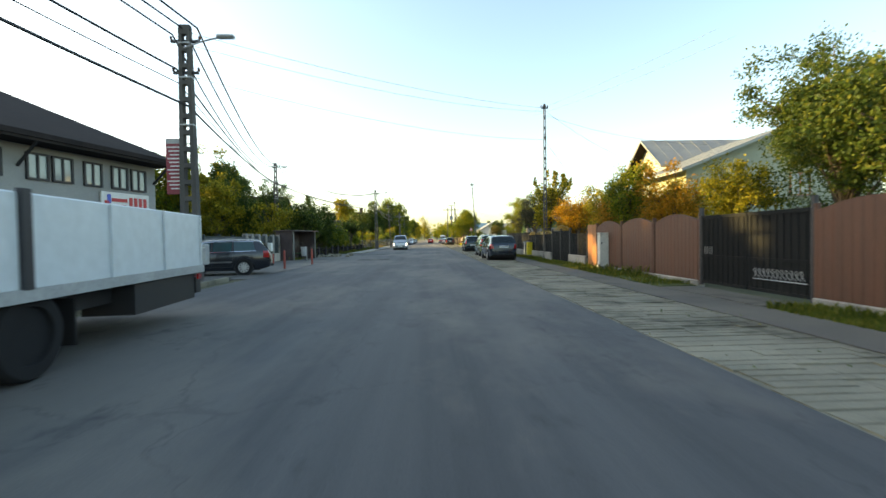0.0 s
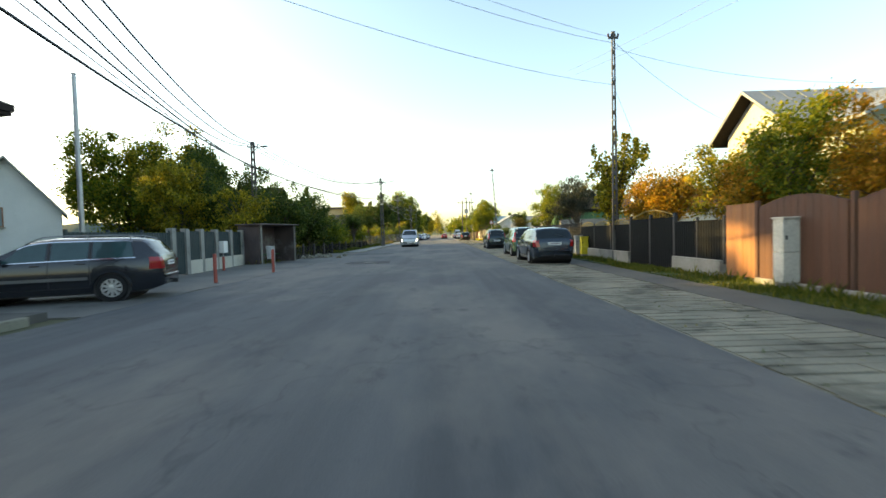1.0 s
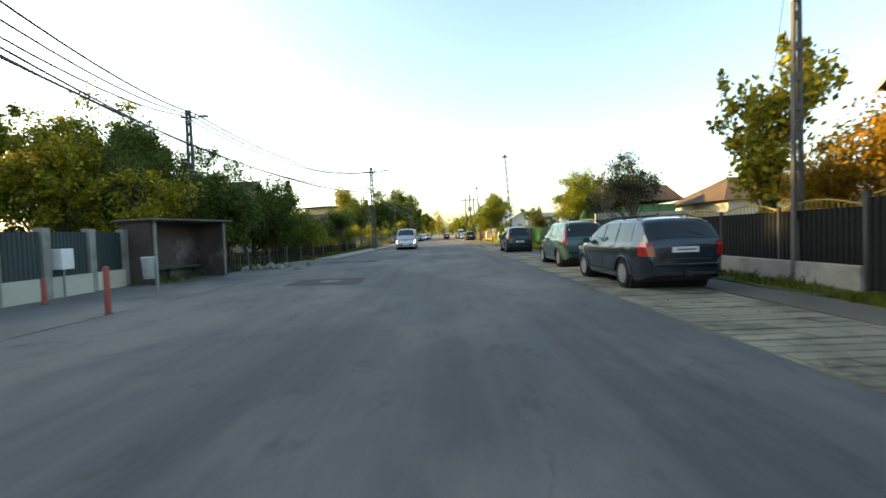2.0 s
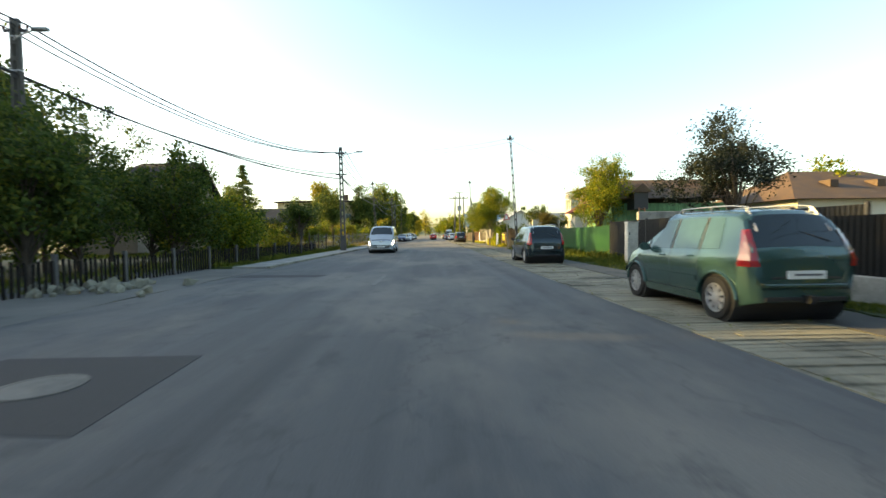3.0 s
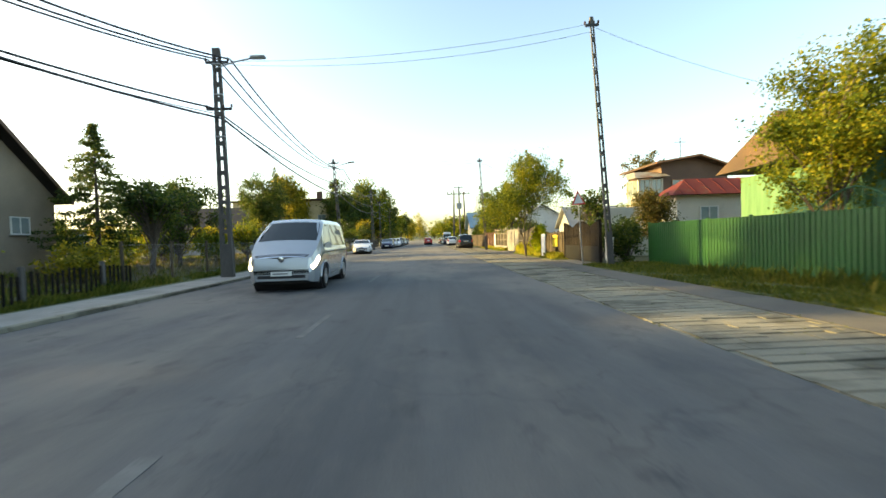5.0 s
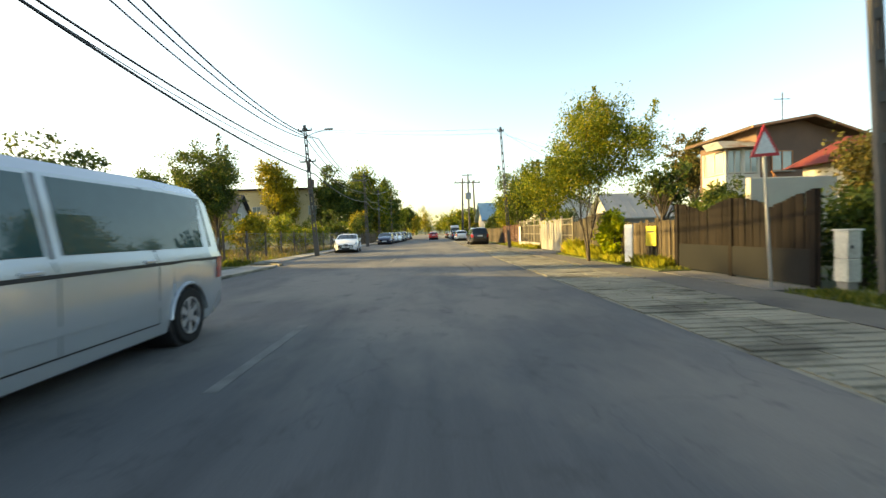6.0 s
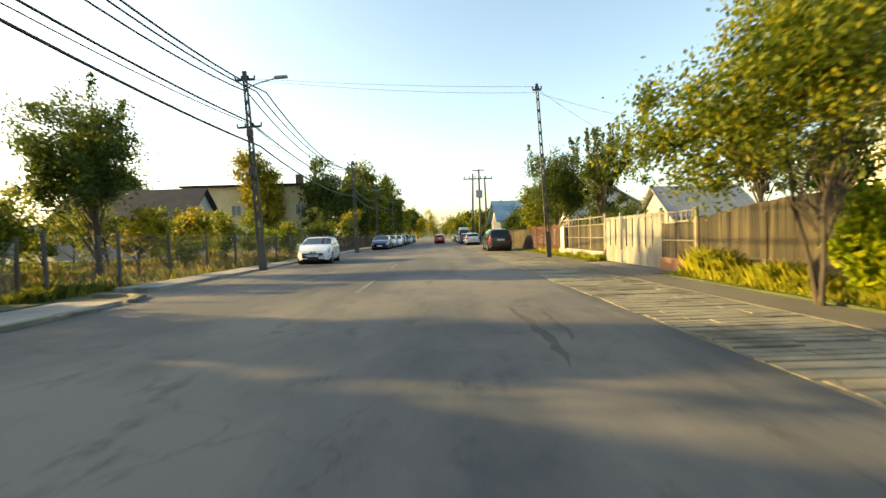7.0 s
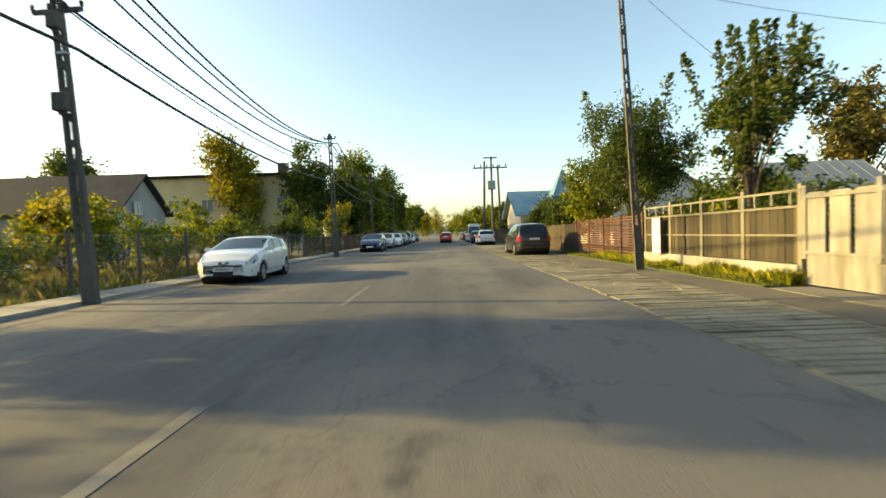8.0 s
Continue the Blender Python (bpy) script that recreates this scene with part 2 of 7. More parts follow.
LAMP_SMOKE = plain("smoked_lamp_lens", (0.06, 0.07, 0.08), 0.08, spec=0.9, coat=0.8)
LAMP_LIT = plain("lit_headlamp", (1.0, 0.86, 0.62), 0.15, emit=2.5)
PLATE = plain("number_plate_white", (0.72, 0.72, 0.70), 0.5)
BAR_DARK = plain("dark_lettering", (0.10, 0.10, 0.11), 0.6)
WHITE_SHEET = surface("white_painted_sheet", (0.62, 0.63, 0.62), (0.78, 0.78, 0.76), 0.8, 20, 0.55, 0.08, stain=(0.48, 0.47, 0.44), stain_scale=0.8, stain_from=0.62)
YELLOW_SIGN = surface("yellow_sheet", (0.62, 0.50, 0.02), (0.75, 0.62, 0.04), 1.5, 20, 0.5, 0.05)
GILT = surface("faded_gilt_paint", (0.30, 0.21, 0.05), (0.42, 0.31, 0.08), 2.0, 25, 0.55, 0.1, metal=0.2)
SIGN_RED = surface("red_sign_enamel", (0.46, 0.02, 0.03), (0.56, 0.03, 0.04), 1.5, 20, 0.45, 0.05)
SIGN_WHITE = surface("white_sign_enamel", (0.66, 0.66, 0.65), (0.78, 0.78, 0.77), 1.5, 20, 0.45, 0.05)
SIGN_BLUE = plain("blue_sign_enamel", (0.06, 0.10, 0.50), 0.45)
SIGN_MAROON = surface("maroon_sign_enamel", (0.20, 0.02, 0.035), (0.28, 0.03, 0.05), 1.5, 20, 0.45, 0.05)
BOX_GREY = surface("grey_meter_box", (0.30, 0.31, 0.31), (0.42, 0.43, 0.42), 1.5, 20, 0.6, 0.05)
BOX_CREAM = surface("cream_meter_box", (0.52, 0.52, 0.46), (0.64, 0.63, 0.56), 1.5, 20, 0.6, 0.05, stain=(0.34, 0.32, 0.27), stain_scale=1.6)
BOLLARD_RED = surface("faded_red_paint", (0.26, 0.05, 0.035), (0.40, 0.09, 0.06), 4, 30, 0.7, 0.2)
LINE_WHITE = surface("worn_white_marking", (0.09, 0.09, 0.087), (0.19, 0.19, 0.18), 3.0, 40, 0.85, 0.2)
FAR_HILL = surface("far_wooded_hill", (0.05, 0.075, 0.06), (0.09, 0.12, 0.10), 0.02, 0.3, 1.0, 0.0)
# leaf colours darkened to put shade into the tree behind the grey fence
LEAF_SHADED = foliage("shade_darkened_leaves", [(0.2, (0.010, 0.016, 0.012)), (0.6, (0.020, 0.028, 0.017)), (0.9, (0.040, 0.040, 0.022))], 0.3)
LEAF_DARK = foliage("dark_green_leaves", [(0.2, (0.022, 0.040, 0.010)), (0.6, (0.060, 0.098, 0.016)), (0.9, (0.18, 0.175, 0.022))], 0.45)
LEAF_GREEN = foliage("green_leaves", [(0.2, (0.038, 0.072, 0.007)), (0.55, (0.135, 0.175, 0.012)), (0.9, (0.34, 0.285, 0.015))], 0.45)
LEAF_GOLD = foliage("yellowing_leaves", [(0.2, (0.06, 0.082, 0.008)), (0.5, (0.22, 0.205, 0.014)), (0.9, (0.46, 0.34, 0.018))], 0.36)
LEAF_ORANGE = foliage("orange_vine_leaves", [(0.2, (0.11, 0.10, 0.012)), (0.5, (0.36, 0.22, 0.018)), (0.9, (0.48, 0.22, 0.02))], 0.5)
LEAF_RED = foliage("reddish_brown_leaves", [(0.2, (0.05, 0.035, 0.02)), (0.5, (0.13, 0.065, 0.03)), (0.9, (0.22, 0.10, 0.04))], 0.4)
LEAF_RUSSET = foliage("russet_green_leaves", [(0.2, (0.032, 0.042, 0.010)), (0.5, (0.090, 0.085, 0.020)), (0.9, (0.18, 0.12, 0.025))], 0.4)
LEAF_LIME = foliage("lime_creeper_leaves", [(0.2, (0.09, 0.15, 0.008)), (0.5, (0.26, 0.33, 0.014)), (0.9, (0.48, 0.46, 0.02))], 0.55)
LORRY_WHITE = plain("lorry_white", (0.58, 0.62, 0.64), 0.45)
ROOF_TIN = surface("old_tin_sheet", (0.20, 0.19, 0.16), (0.30, 0.285, 0.24), 0.9, 20, 0.7, 0.15, metal=0.1, stain=(0.17, 0.09, 0.05), stain_scale=1.1, stain_from=0.5)
GRASS = foliage("grass_blades", [(0.2, (0.050, 0.085, 0.012)), (0.55, (0.125, 0.155, 0.018)), (0.9, (0.30, 0.25, 0.05))], 0.38)
WEED = foliage("yellow_green_weeds", [(0.2, (0.10, 0.13, 0.012)), (0.55, (0.26, 0.27, 0.02)), (0.9, (0.45, 0.38, 0.04))], 0.4)
DRY = foliage("dry_weeds", [(0.2, (0.10, 0.085, 0.04)), (0.55, (0.20, 0.16, 0.08)), (0.9, (0.30, 0.24, 0.13))], 0.35)

# ---- mesh helpers ----


def box(bm, x0, x1, y0, y1, z0, z1):
    v = [bm.verts.new(c) for c in ((x0, y0, z0), (x1, y0, z0), (x1, y1, z0), (x0, y1, z0), (x0, y0, z1), (x1, y0, z1), (x1, y1, z1), (x0, y1, z1))]
    for f in ((3, 2, 1, 0), (4, 5, 6, 7), (0, 1, 5, 4), (1, 2, 6, 5), (2, 3, 7, 6), (3, 0, 4, 7)):
        bm.faces.new([v[i] for i in f])
    return v


def prism(bm, points, extrude):
    """A closed prism from a flat outline and the vector by which it is drawn out."""
    e = Vector(extrude)
    a = [bm.verts.new(p) for p in points]
    b = [bm.verts.new(Vector(p) + e) for p in points]
    bm.faces.new(a[::-1])
    bm.faces.new(b)
    for i in range(len(a)):
        j = (i + 1) % len(a)
        bm.faces.new((a[i], a[j], b[j], b[i]))


def tube(bm, points, radii, sides=8, cap=True):
    """A tapered tube along a line of points."""
    rings = []
    pts = [Vector(p) for p in points]
    for i, p in enumerate(pts):
        d = (pts[min(i + 1, len(pts) - 1)] - pts[max(i - 1, 0)]).normalized()
        u = d.orthogonal().normalized() if not rings else (u - d * u.dot(d)).normalized()
        w = d.cross(u)
        r = radii[i] if isinstance(radii, (list, tuple)) else radii
        rings.append([bm.verts.new(p + (u * math.cos(a) + w * math.sin(a)) * r) for a in (2 * math.pi * k / sides for k in range(sides))])
    for a, b in zip(rings, rings[1:]):
        for k in range(sides):
            bm.faces.new((a[k], a[(k + 1) % sides], b[(k + 1) % sides], b[k]))
    if cap:
        bm.faces.new(rings[0][::-1])
        bm.faces.new(rings[-1])


def lathe(bm, profile, m, sides=28):
    """Turns (radius, height) pairs about the local z axis of m."""
    rings = []
    for r, h in profile:
        rings.append([bm.verts.new(m @ Vector((r * math.cos(a), r * math.sin(a), h))) for a in (2 * math.pi * k / sides for k in range(sides))])
    for a, b in zip(rings, rings[1:]):
        for k in range(sides):
            bm.faces.new((a[k], a[(k + 1) % sides], b[(k + 1) % sides], b[k]))
    bm.faces.new(rings[0][::-1])
    bm.faces.new(rings[-1])


def bevelled(bm, width=0.01, segments=1):
    bmesh.ops.bevel(bm, geom=list(bm.edges), offset=width, segments=segments, affect="EDGES", clamp_overlap=True)


def mesh_of(name, bm, material, smooth=0):
    bmesh.ops.recalc_face_normals(bm, faces=list(bm.faces))
    me = bpy.data.meshes.new(name)
    bm.to_mesh(me)
    bm.free()
    me.materials.append(material)
    if smooth:
        me.polygons.foreach_set("use_smooth", [True] * len(me.polygons))
        me.set_sharp_from_angle(angle=radians(smooth))
    return me


def part(name, bm, material, parent=None, label="", smooth=0):
    ob = new(name, mesh_of(name, bm, material, smooth))
    ob.parent = parent
    return tagged(ob, label)


def piece(name, me, parent, m):
    """A repeated piece that shares its mesh."""
    ob = new(name, me)
    ob.parent = parent
    ob.matrix_basis = m
    return ob


def thing(name, m, label, category, group="", kind=""):
    ob = new(name)
    ob.empty_display_size = 0.2
    ob.matrix_world = m
    return tagged(ob, label, category, group, kind)


def single(name, bm, material, label, category, kind="", group="", smooth=0, m=None):
    ob = new(name, mesh_of(name, bm, material, smooth))
    if m is not None:
        ob.matrix_world = m
    return tagged(ob, label, category, group, kind)


def boxes(name, items, material, parent=None, label="", bevel=0.0):
    bm = bmesh.new()
    for it in items:
        box(bm, *it)
    if bevel:
        bevelled(bm, bevel)
    return part(name, bm, material, parent, label)


# ---- ground, road, pavements ----
ROAD_L, ROAD_R, STRIP_R, PATH_R = -6.75, 2.95, 5.05, 6.15

bm = bmesh.new()
v = [bm.verts.new(c) for c in ((-1500, -300, -0.03), (1500, -300, -0.03), (1500, 2500, -0.03), (-1500, 2500, -0.03))]
bm.faces.new(v)
single("ground", bm, EARTH, "bare earth and rough turf behind the fences", "ground", "structure")


def sheet(name, x0, x1, y0, y1, z0, z1, material, label, category, steps=1, wobble=0.0, seed=3, slant=0.0):
    """A slab of paving whose long edges may wander a little."""
    rng = random.Random(seed)
    bm = bmesh.new()
    ys = [y0 + (y1 - y0) * i / steps for i in range(steps + 1)]
    rows = []
    for y in ys:
        f = slant * (y - y0) / (y1 - y0)
        a, b = x0 + f + rng.uniform(-wobble, wobble), x1 + f + rng.uniform(-wobble, wobble)
        rows.append([bm.verts.new(c) for c in ((a, y, z0), (b, y, z0), (b, y, z1), (a, y, z1))])
    for r, s in zip(rows, rows[1:]):
        for k in range(4):
            bm.faces.new((r[k], r[(k + 1) % 4], s[(k + 1) % 4], s[k]))
    bm.faces.new(rows[0][::-1])
    bm.faces.new(rows[-1])
    return single(name, bm, material, label, category, "structure")


sheet("road", ROAD_L, ROAD_R, -40, 420, -0.2, 0.0, ASPHALT, "worn grey asphalt street with faint dust patches", "road")
sheet("shoulder_left", -11.5, ROAD_L, 16.6, 45.0, -0.2, 0.004, GRIT, "gritty asphalt lay-by beside the street", "pavement", 14, 0.12)
sheet("pavement_left_near", -14.5, -7.3, -30, 16.5, -0.2, 0.13, FOOTPATH, "raised asphalt pavement by the shop", "pavement")
sheet("pavement_left", -8.3, -6.98, 45.1, 75.9, -0.2, 0.075, CONCRETE, "pale concrete footway with a kerb along gardens", "pavement", 30, 0.02, slant=0.4)
sheet("pavement_left_far", -8.6, -7.45, 78.5, 300, -0.2, 0.08, CONCRETE, "narrow concrete footway along garden fences", "pavement", 40, 0.04)
sheet("shoulder_left_far", -7.45, ROAD_L, 45.1, 300, -0.2, 0.003, GRIT, "dusty road edge beside the footway", "road", 40, 0.03)
sheet("footpath_right", STRIP_R, PATH_R, -30, 300, -0.2, 0.004, FOOTPATH, "narrow asphalt footpath between paving slabs and grass verge", "pavement", 120, 0.07)
sheet("strip_bed_right", ROAD_R, STRIP_R, -30, 300, -0.2, -0.009, SLAB, "gritty bed under the concrete slabs", "pavement")
sheet("drive_right", PATH_R, 7.05, 8.05, 11.4, -0.2, 0.02, FOOTPATH, "asphalt driveway in front of a gate", "pavement", 4, 0.05)
sheet("drive_right_second", PATH_R, 6.9, 78.9, 84.4, -0.2, 0.02, GRIT, "dusty driveway in front of a cream gate", "pavement", 4, 0.08)
sheet("drive_right_third", PATH_R, 7.0, 64.6, 68.4, -0.2, 0.02, GRIT, "dusty driveway in front of a dark gate", "pavement", 4, 0.08)

sheet("verge_left", -9.6, -8.1, 45.2, 75.8, -0.2, 0.07, TURF, "green grass verge between footway and garden fence", "verge", 30, 0.06)
sheet("verge_near", PATH_R - 0.05, 7.2, 11.5, 22.4, -0.2, 0.03, TURF, "green grass verge before the fence", "verge", 24, 0.08)
sheet("verge_middle", PATH_R - 0.02, 7.2, 25.2, 35.5, -0.2, 0.03, TURF, "green grass verge by the pole", "verge", 24, 0.08)
sheet("verge_wide", PATH_R, 8.7, 35.5, 64.3, -0.2, 0.03, TURF, "wide green grass verge before the sheet fences", "verge", 50, 0.10)
sheet("verge_far", PATH_R, 6.95, 68.6, 78.7, -0.2, 0.03, TURF, "grass verge with yellow weeds at plank fence", "verge", 24, 0.08)
sheet("verge_last", PATH_R, 6.95, 84.6, 110, -0.2, 0.03, TURF, "narrow grass verge at the lath fence", "verge", 40, 0.06)

# kerb stones of the shop pavement and the footway
kerb_bm = bmesh.new()
box(kerb_bm, -0.075, 0.075, -0.49, 0.49, -0.2, 0.14)
bevelled(kerb_bm, 0.012)
KERB_MESH = mesh_of("kerb_stone", kerb_bm, SLAB)
kerb = thing("kerb", pose(0, 0, 0), "grey concrete kerb stones edging the footway", "kerb", kind="structure")
for k in range(44):
    y = -14 + k
    if y < 15.5:
        piece("kerb_stone", KERB_MESH, kerb, pose(-7.22, y + 0.5, -0.01, 0, 0, random.uniform(-0.6, 0.6)))
for x, y, rz in ((-6.68, 76.45, 24), (-7.12, 77.05, 54), (-7.85, 77.35, 80)):
    piece("kerb_stone", KERB_MESH, kerb, pose(x, y, -0.06, 0, 0, rz))
for k in range(30):
    piece("kerb_stone", KERB_MESH, kerb, pose(-6.87 + 0.4 * k / 31, 45.6 + k, random.uniform(-0.075, -0.05), 0, random.uniform(-1, 1), random.uniform(-0.6, 0.6)))

# dark repair patch with its manhole cover, and centre marks
bm = bmesh.new()
prism(bm, [(-4.95, 30.2, 0.0), (-2.7, 30.0, 0.0), (-2.85, 31.95, 0.0), (-4.9, 31.95, 0.0)], (0, 0, 0.005))
single("asphalt_patch", bm, PATCH, "dark newer asphalt patch round a manhole", "road patch", "structure")
bm = bmesh.new()
prism(bm, [(-6.6, 41.2, 0), (-3.9, 41.0, 0), (-3.7, 41.7, 0), (-6.4, 42.0, 0)], (0, 0, 0.004))
single("asphalt_patch_small", bm, PATCH, "narrow dark repair in the asphalt", "road patch", "structure")
bm = bmesh.new()
lathe(bm, [(0.34, 0.0), (0.34, 0.012), (0.30, 0.012), (0.30, 0.008), (0.02, 0.010)], pose(-3.75, 31.0, 0.004), 24)
single("manhole_cover", bm, GRIT, "round pale manhole cover in dark patch", "manhole cover", "structure")
for y0, y1, w in ((38.4, 41.3, 0.06), (46.6, 49.6, 0.07), (60.4, 63.0, 0.06), (52.8, 54.6, 0.05), (76.5, 79.4, 0.06), (84, 87, 0.06)):
    bm = bmesh.new()
    prism(bm, [(-1.84 - w, y0, 0), (-1.84 + w, y0, 0), (-1.82 + w, y1, 0), (-1.82 - w, y1, 0)], (0, 0, 0.004))
    single("centre_mark", bm, LINE_WHITE, "worn white centre dash on asphalt", "road marking", "structure", "centre dashes")

rng = random.Random(17)
for x0, y0, length, w in ((1.2, 70.6, 3.6, 0.09), (1.55, 71.6, 2.2, 0.05)):
    n = int(length / 0.22)
    drift = [x0 + 0.10 * math.sin(i * 0.23) + rng.uniform(-0.04, 0.04) for i in range(n + 1)]
    half = [w * rng.uniform(0.25, 1.0) * min(1.0, 4 * i / n, 4 * (n - i) / n) + 0.006 for i in range(n + 1)]
    bm = bmesh.new()
    prism(bm, [(drift[i] - half[i], y0 + length * i / n, 0.0) for i in range(n + 1)] + [(drift[i] + half[i], y0 + length * i / n, 0.0) for i in range(n, -1, -1)], (0, 0, 0.003))
    single("sealed_crack", bm, OLD_SEAL, "ragged dark tar-sealed crack along the lane", "road patch", "structure", "sealed cracks")

# slabs of the right-hand strip: ribbed concrete, each its own piece
strip = thing("slab_strip", pose(0, 0, 0), "uneven ribbed concrete slabs along the road edge", "pavement", kind="structure")
rng = random.Random(5)
SLABS = []
for k in range(9):
    bm = bmesh.new()
    box(bm, -1.02 + rng.uniform(-0.05, 0.05), 1.0 + rng.uniform(-0.07, 0.05), -0.248, 0.247, -0.12, -0.030)
    ribs = rng.choice((2, 2, 3))
    for i in range(ribs):
        a, b = -0.247 + 0.494 * i / ribs, -0.247 + 0.494 * (i + 1) / ribs - rng.uniform(0.010, 0.034)
        x = -1.0
        while x < 0.9:
            w = rng.uniform(0.25, 1.1)
            if rng.random() > 0.03:
                box(bm, x, min(x + w, 0.985), a + rng.uniform(0, 0.012), b - rng.uniform(0, 0.010), -0.05, rng.uniform(-0.005, 0.004))
            x += w + rng.uniform(0.0, 0.02)
    SLABS.append(mesh_of("slab", bm, SLAB))
y = 2.0
while y < 112:
    piece("slab", rng.choice(SLABS), strip, pose(4.0 + rng.uniform(-0.05, 0.05), y, rng.uniform(0.004, 0.013), rng.uniform(-0.25, 0.25), rng.uniform(-0.2, 0.2), rng.uniform(-0.5, 0.5)))
    y += rng.uniform(0.50, 0.512)


def tufts(name, boxes_, count, height, material, label, seed, width=0.012):
    """Grass or weeds as one mesh of bent blades over some rectangles."""
    rs = np.random.RandomState(seed)
    areas = np.array([(b[1] - b[0]) * (b[3] - b[2]) for b in boxes_])
    pick = rs.choice(len(boxes_), count, p=areas / areas.sum())
    bb = np.array(boxes_)[pick]
    x = bb[:, 0] + (bb[:, 1] - bb[:, 0]) * rs.rand(count)
    y = bb[:, 2] + (bb[:, 3] - bb[:, 2]) * rs.rand(count)
    lump = 0.55 + 0.45 * np.sin(x * 3.1 + y * 1.7) * np.sin(y * 0.9 + 1.3) + 0.3 * rs.rand(count)
    h = height * np.clip(lump, 0.15, 1.3) * (0.5 + rs.rand(count))
    ang, lean = rs.rand(count) * 6.283, rs.rand(count) * 0.7
    w = width * (0.6 + rs.rand(count))
    c, s = np.cos(ang), np.sin(ang)
    z0 = np.full(count, -0.03)
    lx, ly = lean * h * s, -lean * h * c
    co = np.stack([np.stack([x - c * w, y - s * w, z0], 1), np.stack([x + c * w, y + s * w, z0], 1),
                   np.stack([x + c * w * 0.6 + lx * 0.4, y + s * w * 0.6 + ly * 0.4, h * 0.6], 1),
                   np.stack([x + lx, y + ly, h], 1),
                   np.stack([x - c * w * 0.6 + lx * 0.4, y - s * w * 0.6 + ly * 0.4, h * 0.6], 1)], 1).reshape(-1, 3)
    return fast(name, co, 5, material, label, "grass", "stuff")


def fast(name, co, corners, material, label="", category="", kind=""):
    """One mesh of separate flat faces with the given number of corners each."""
    me = bpy.data.meshes.new(name)
    n = len(co)
    me.vertices.add(n)
    me.vertices.foreach_set("co", co.astype(np.float32).ravel())
    me.loops.add(n)
    me.loops.foreach_set("vertex_index", np.arange(n, dtype=np.int32))
    me.polygons.add(n // corners)
    me.polygons.foreach_set("loop_start", np.arange(0, n, corners, dtype=np.int32))
    me.update(calc_edges=True)
    me.materials.append(material)
    return tagged(new(name, me), label, category, "", kind)


tufts("grass_verge", [(6.05, 7.2, 11.6, 24.6), (6.1, 7.3, 5, 7.9), (6.2, 7.2, 24.6, 35.0), (6.1, 8.7, 35, 64.4), (6.2, 7.0, 68.6, 78.6), (6.2, 6.9, 84.6, 100)], 66000, 0.12, GRASS,
      "short green verge grass with weeds", 1)
tufts("verge_left_grass", [(-9.5, -8.35, 45.3, 72.0), (-10.6, -9.0, 70.0, 79.0)], 34000, 0.22, GRASS, "bright green verge grass by the footway", 7)
tufts("verge_weeds", [(6.3, 6.95, 69.2, 78.0), (6.6, 6.95, 84.6, 96)], 12000, 0.24, WEED, "lush yellow-green weeds at the fence foot", 8, 0.014)
tufts("tall_weeds", [(6.5, 6.95, 69.5, 78.6), (6.6, 6.95, 84.8, 90), (7.6, 8.7, 40, 60), (6.3, 6.9, 26, 28), (6.6, 7.0, 14, 21)], 6000, 0.28, GRASS, "taller yellow-green weeds at the fence foot", 2)
tufts("weed_clump", [(6.35, 6.9, 73.9, 77.6)], 5000, 0.5, WEED, "tall yellow-green weeds before the plank fence", 9, 0.013)
tufts("garden_grass", [(-14, -8.4, 45, 75), (-22, -8.7, 75, 105), (-30, -14, 56, 100), (-13, -9.5, 32, 45)], 42000, 0.22, GRASS, "garden grass behind the footway", 3, 0.02)
tufts("dry_garden_weeds", [(-9.3, -8.6, 79, 105), (-20, -9.8, 62, 105)], 8000, 0.34, DRY, "dry yellow weeds along the garden fence", 4, 0.012)
tufts("strip_weeds", [(3.0, 5.1, 3, 100), (2.9, 3.15, 3, 100), (4.9, 5.2, 3, 100)], 900, 0.04, GRASS, "small weeds in the joints of slabs", 6, 0.01)

# ---- vehicles ----


def lerp_at(rows, y):
    if y <= rows[0][0]:
        return rows[0][1]
    for (a, p), (b, q) in zip(rows, rows[1:]):
        if y <= b:
            f = (y - a) / (b - a) if b > a else 0
            return p + (q - p) * f
    return rows[-1][1]


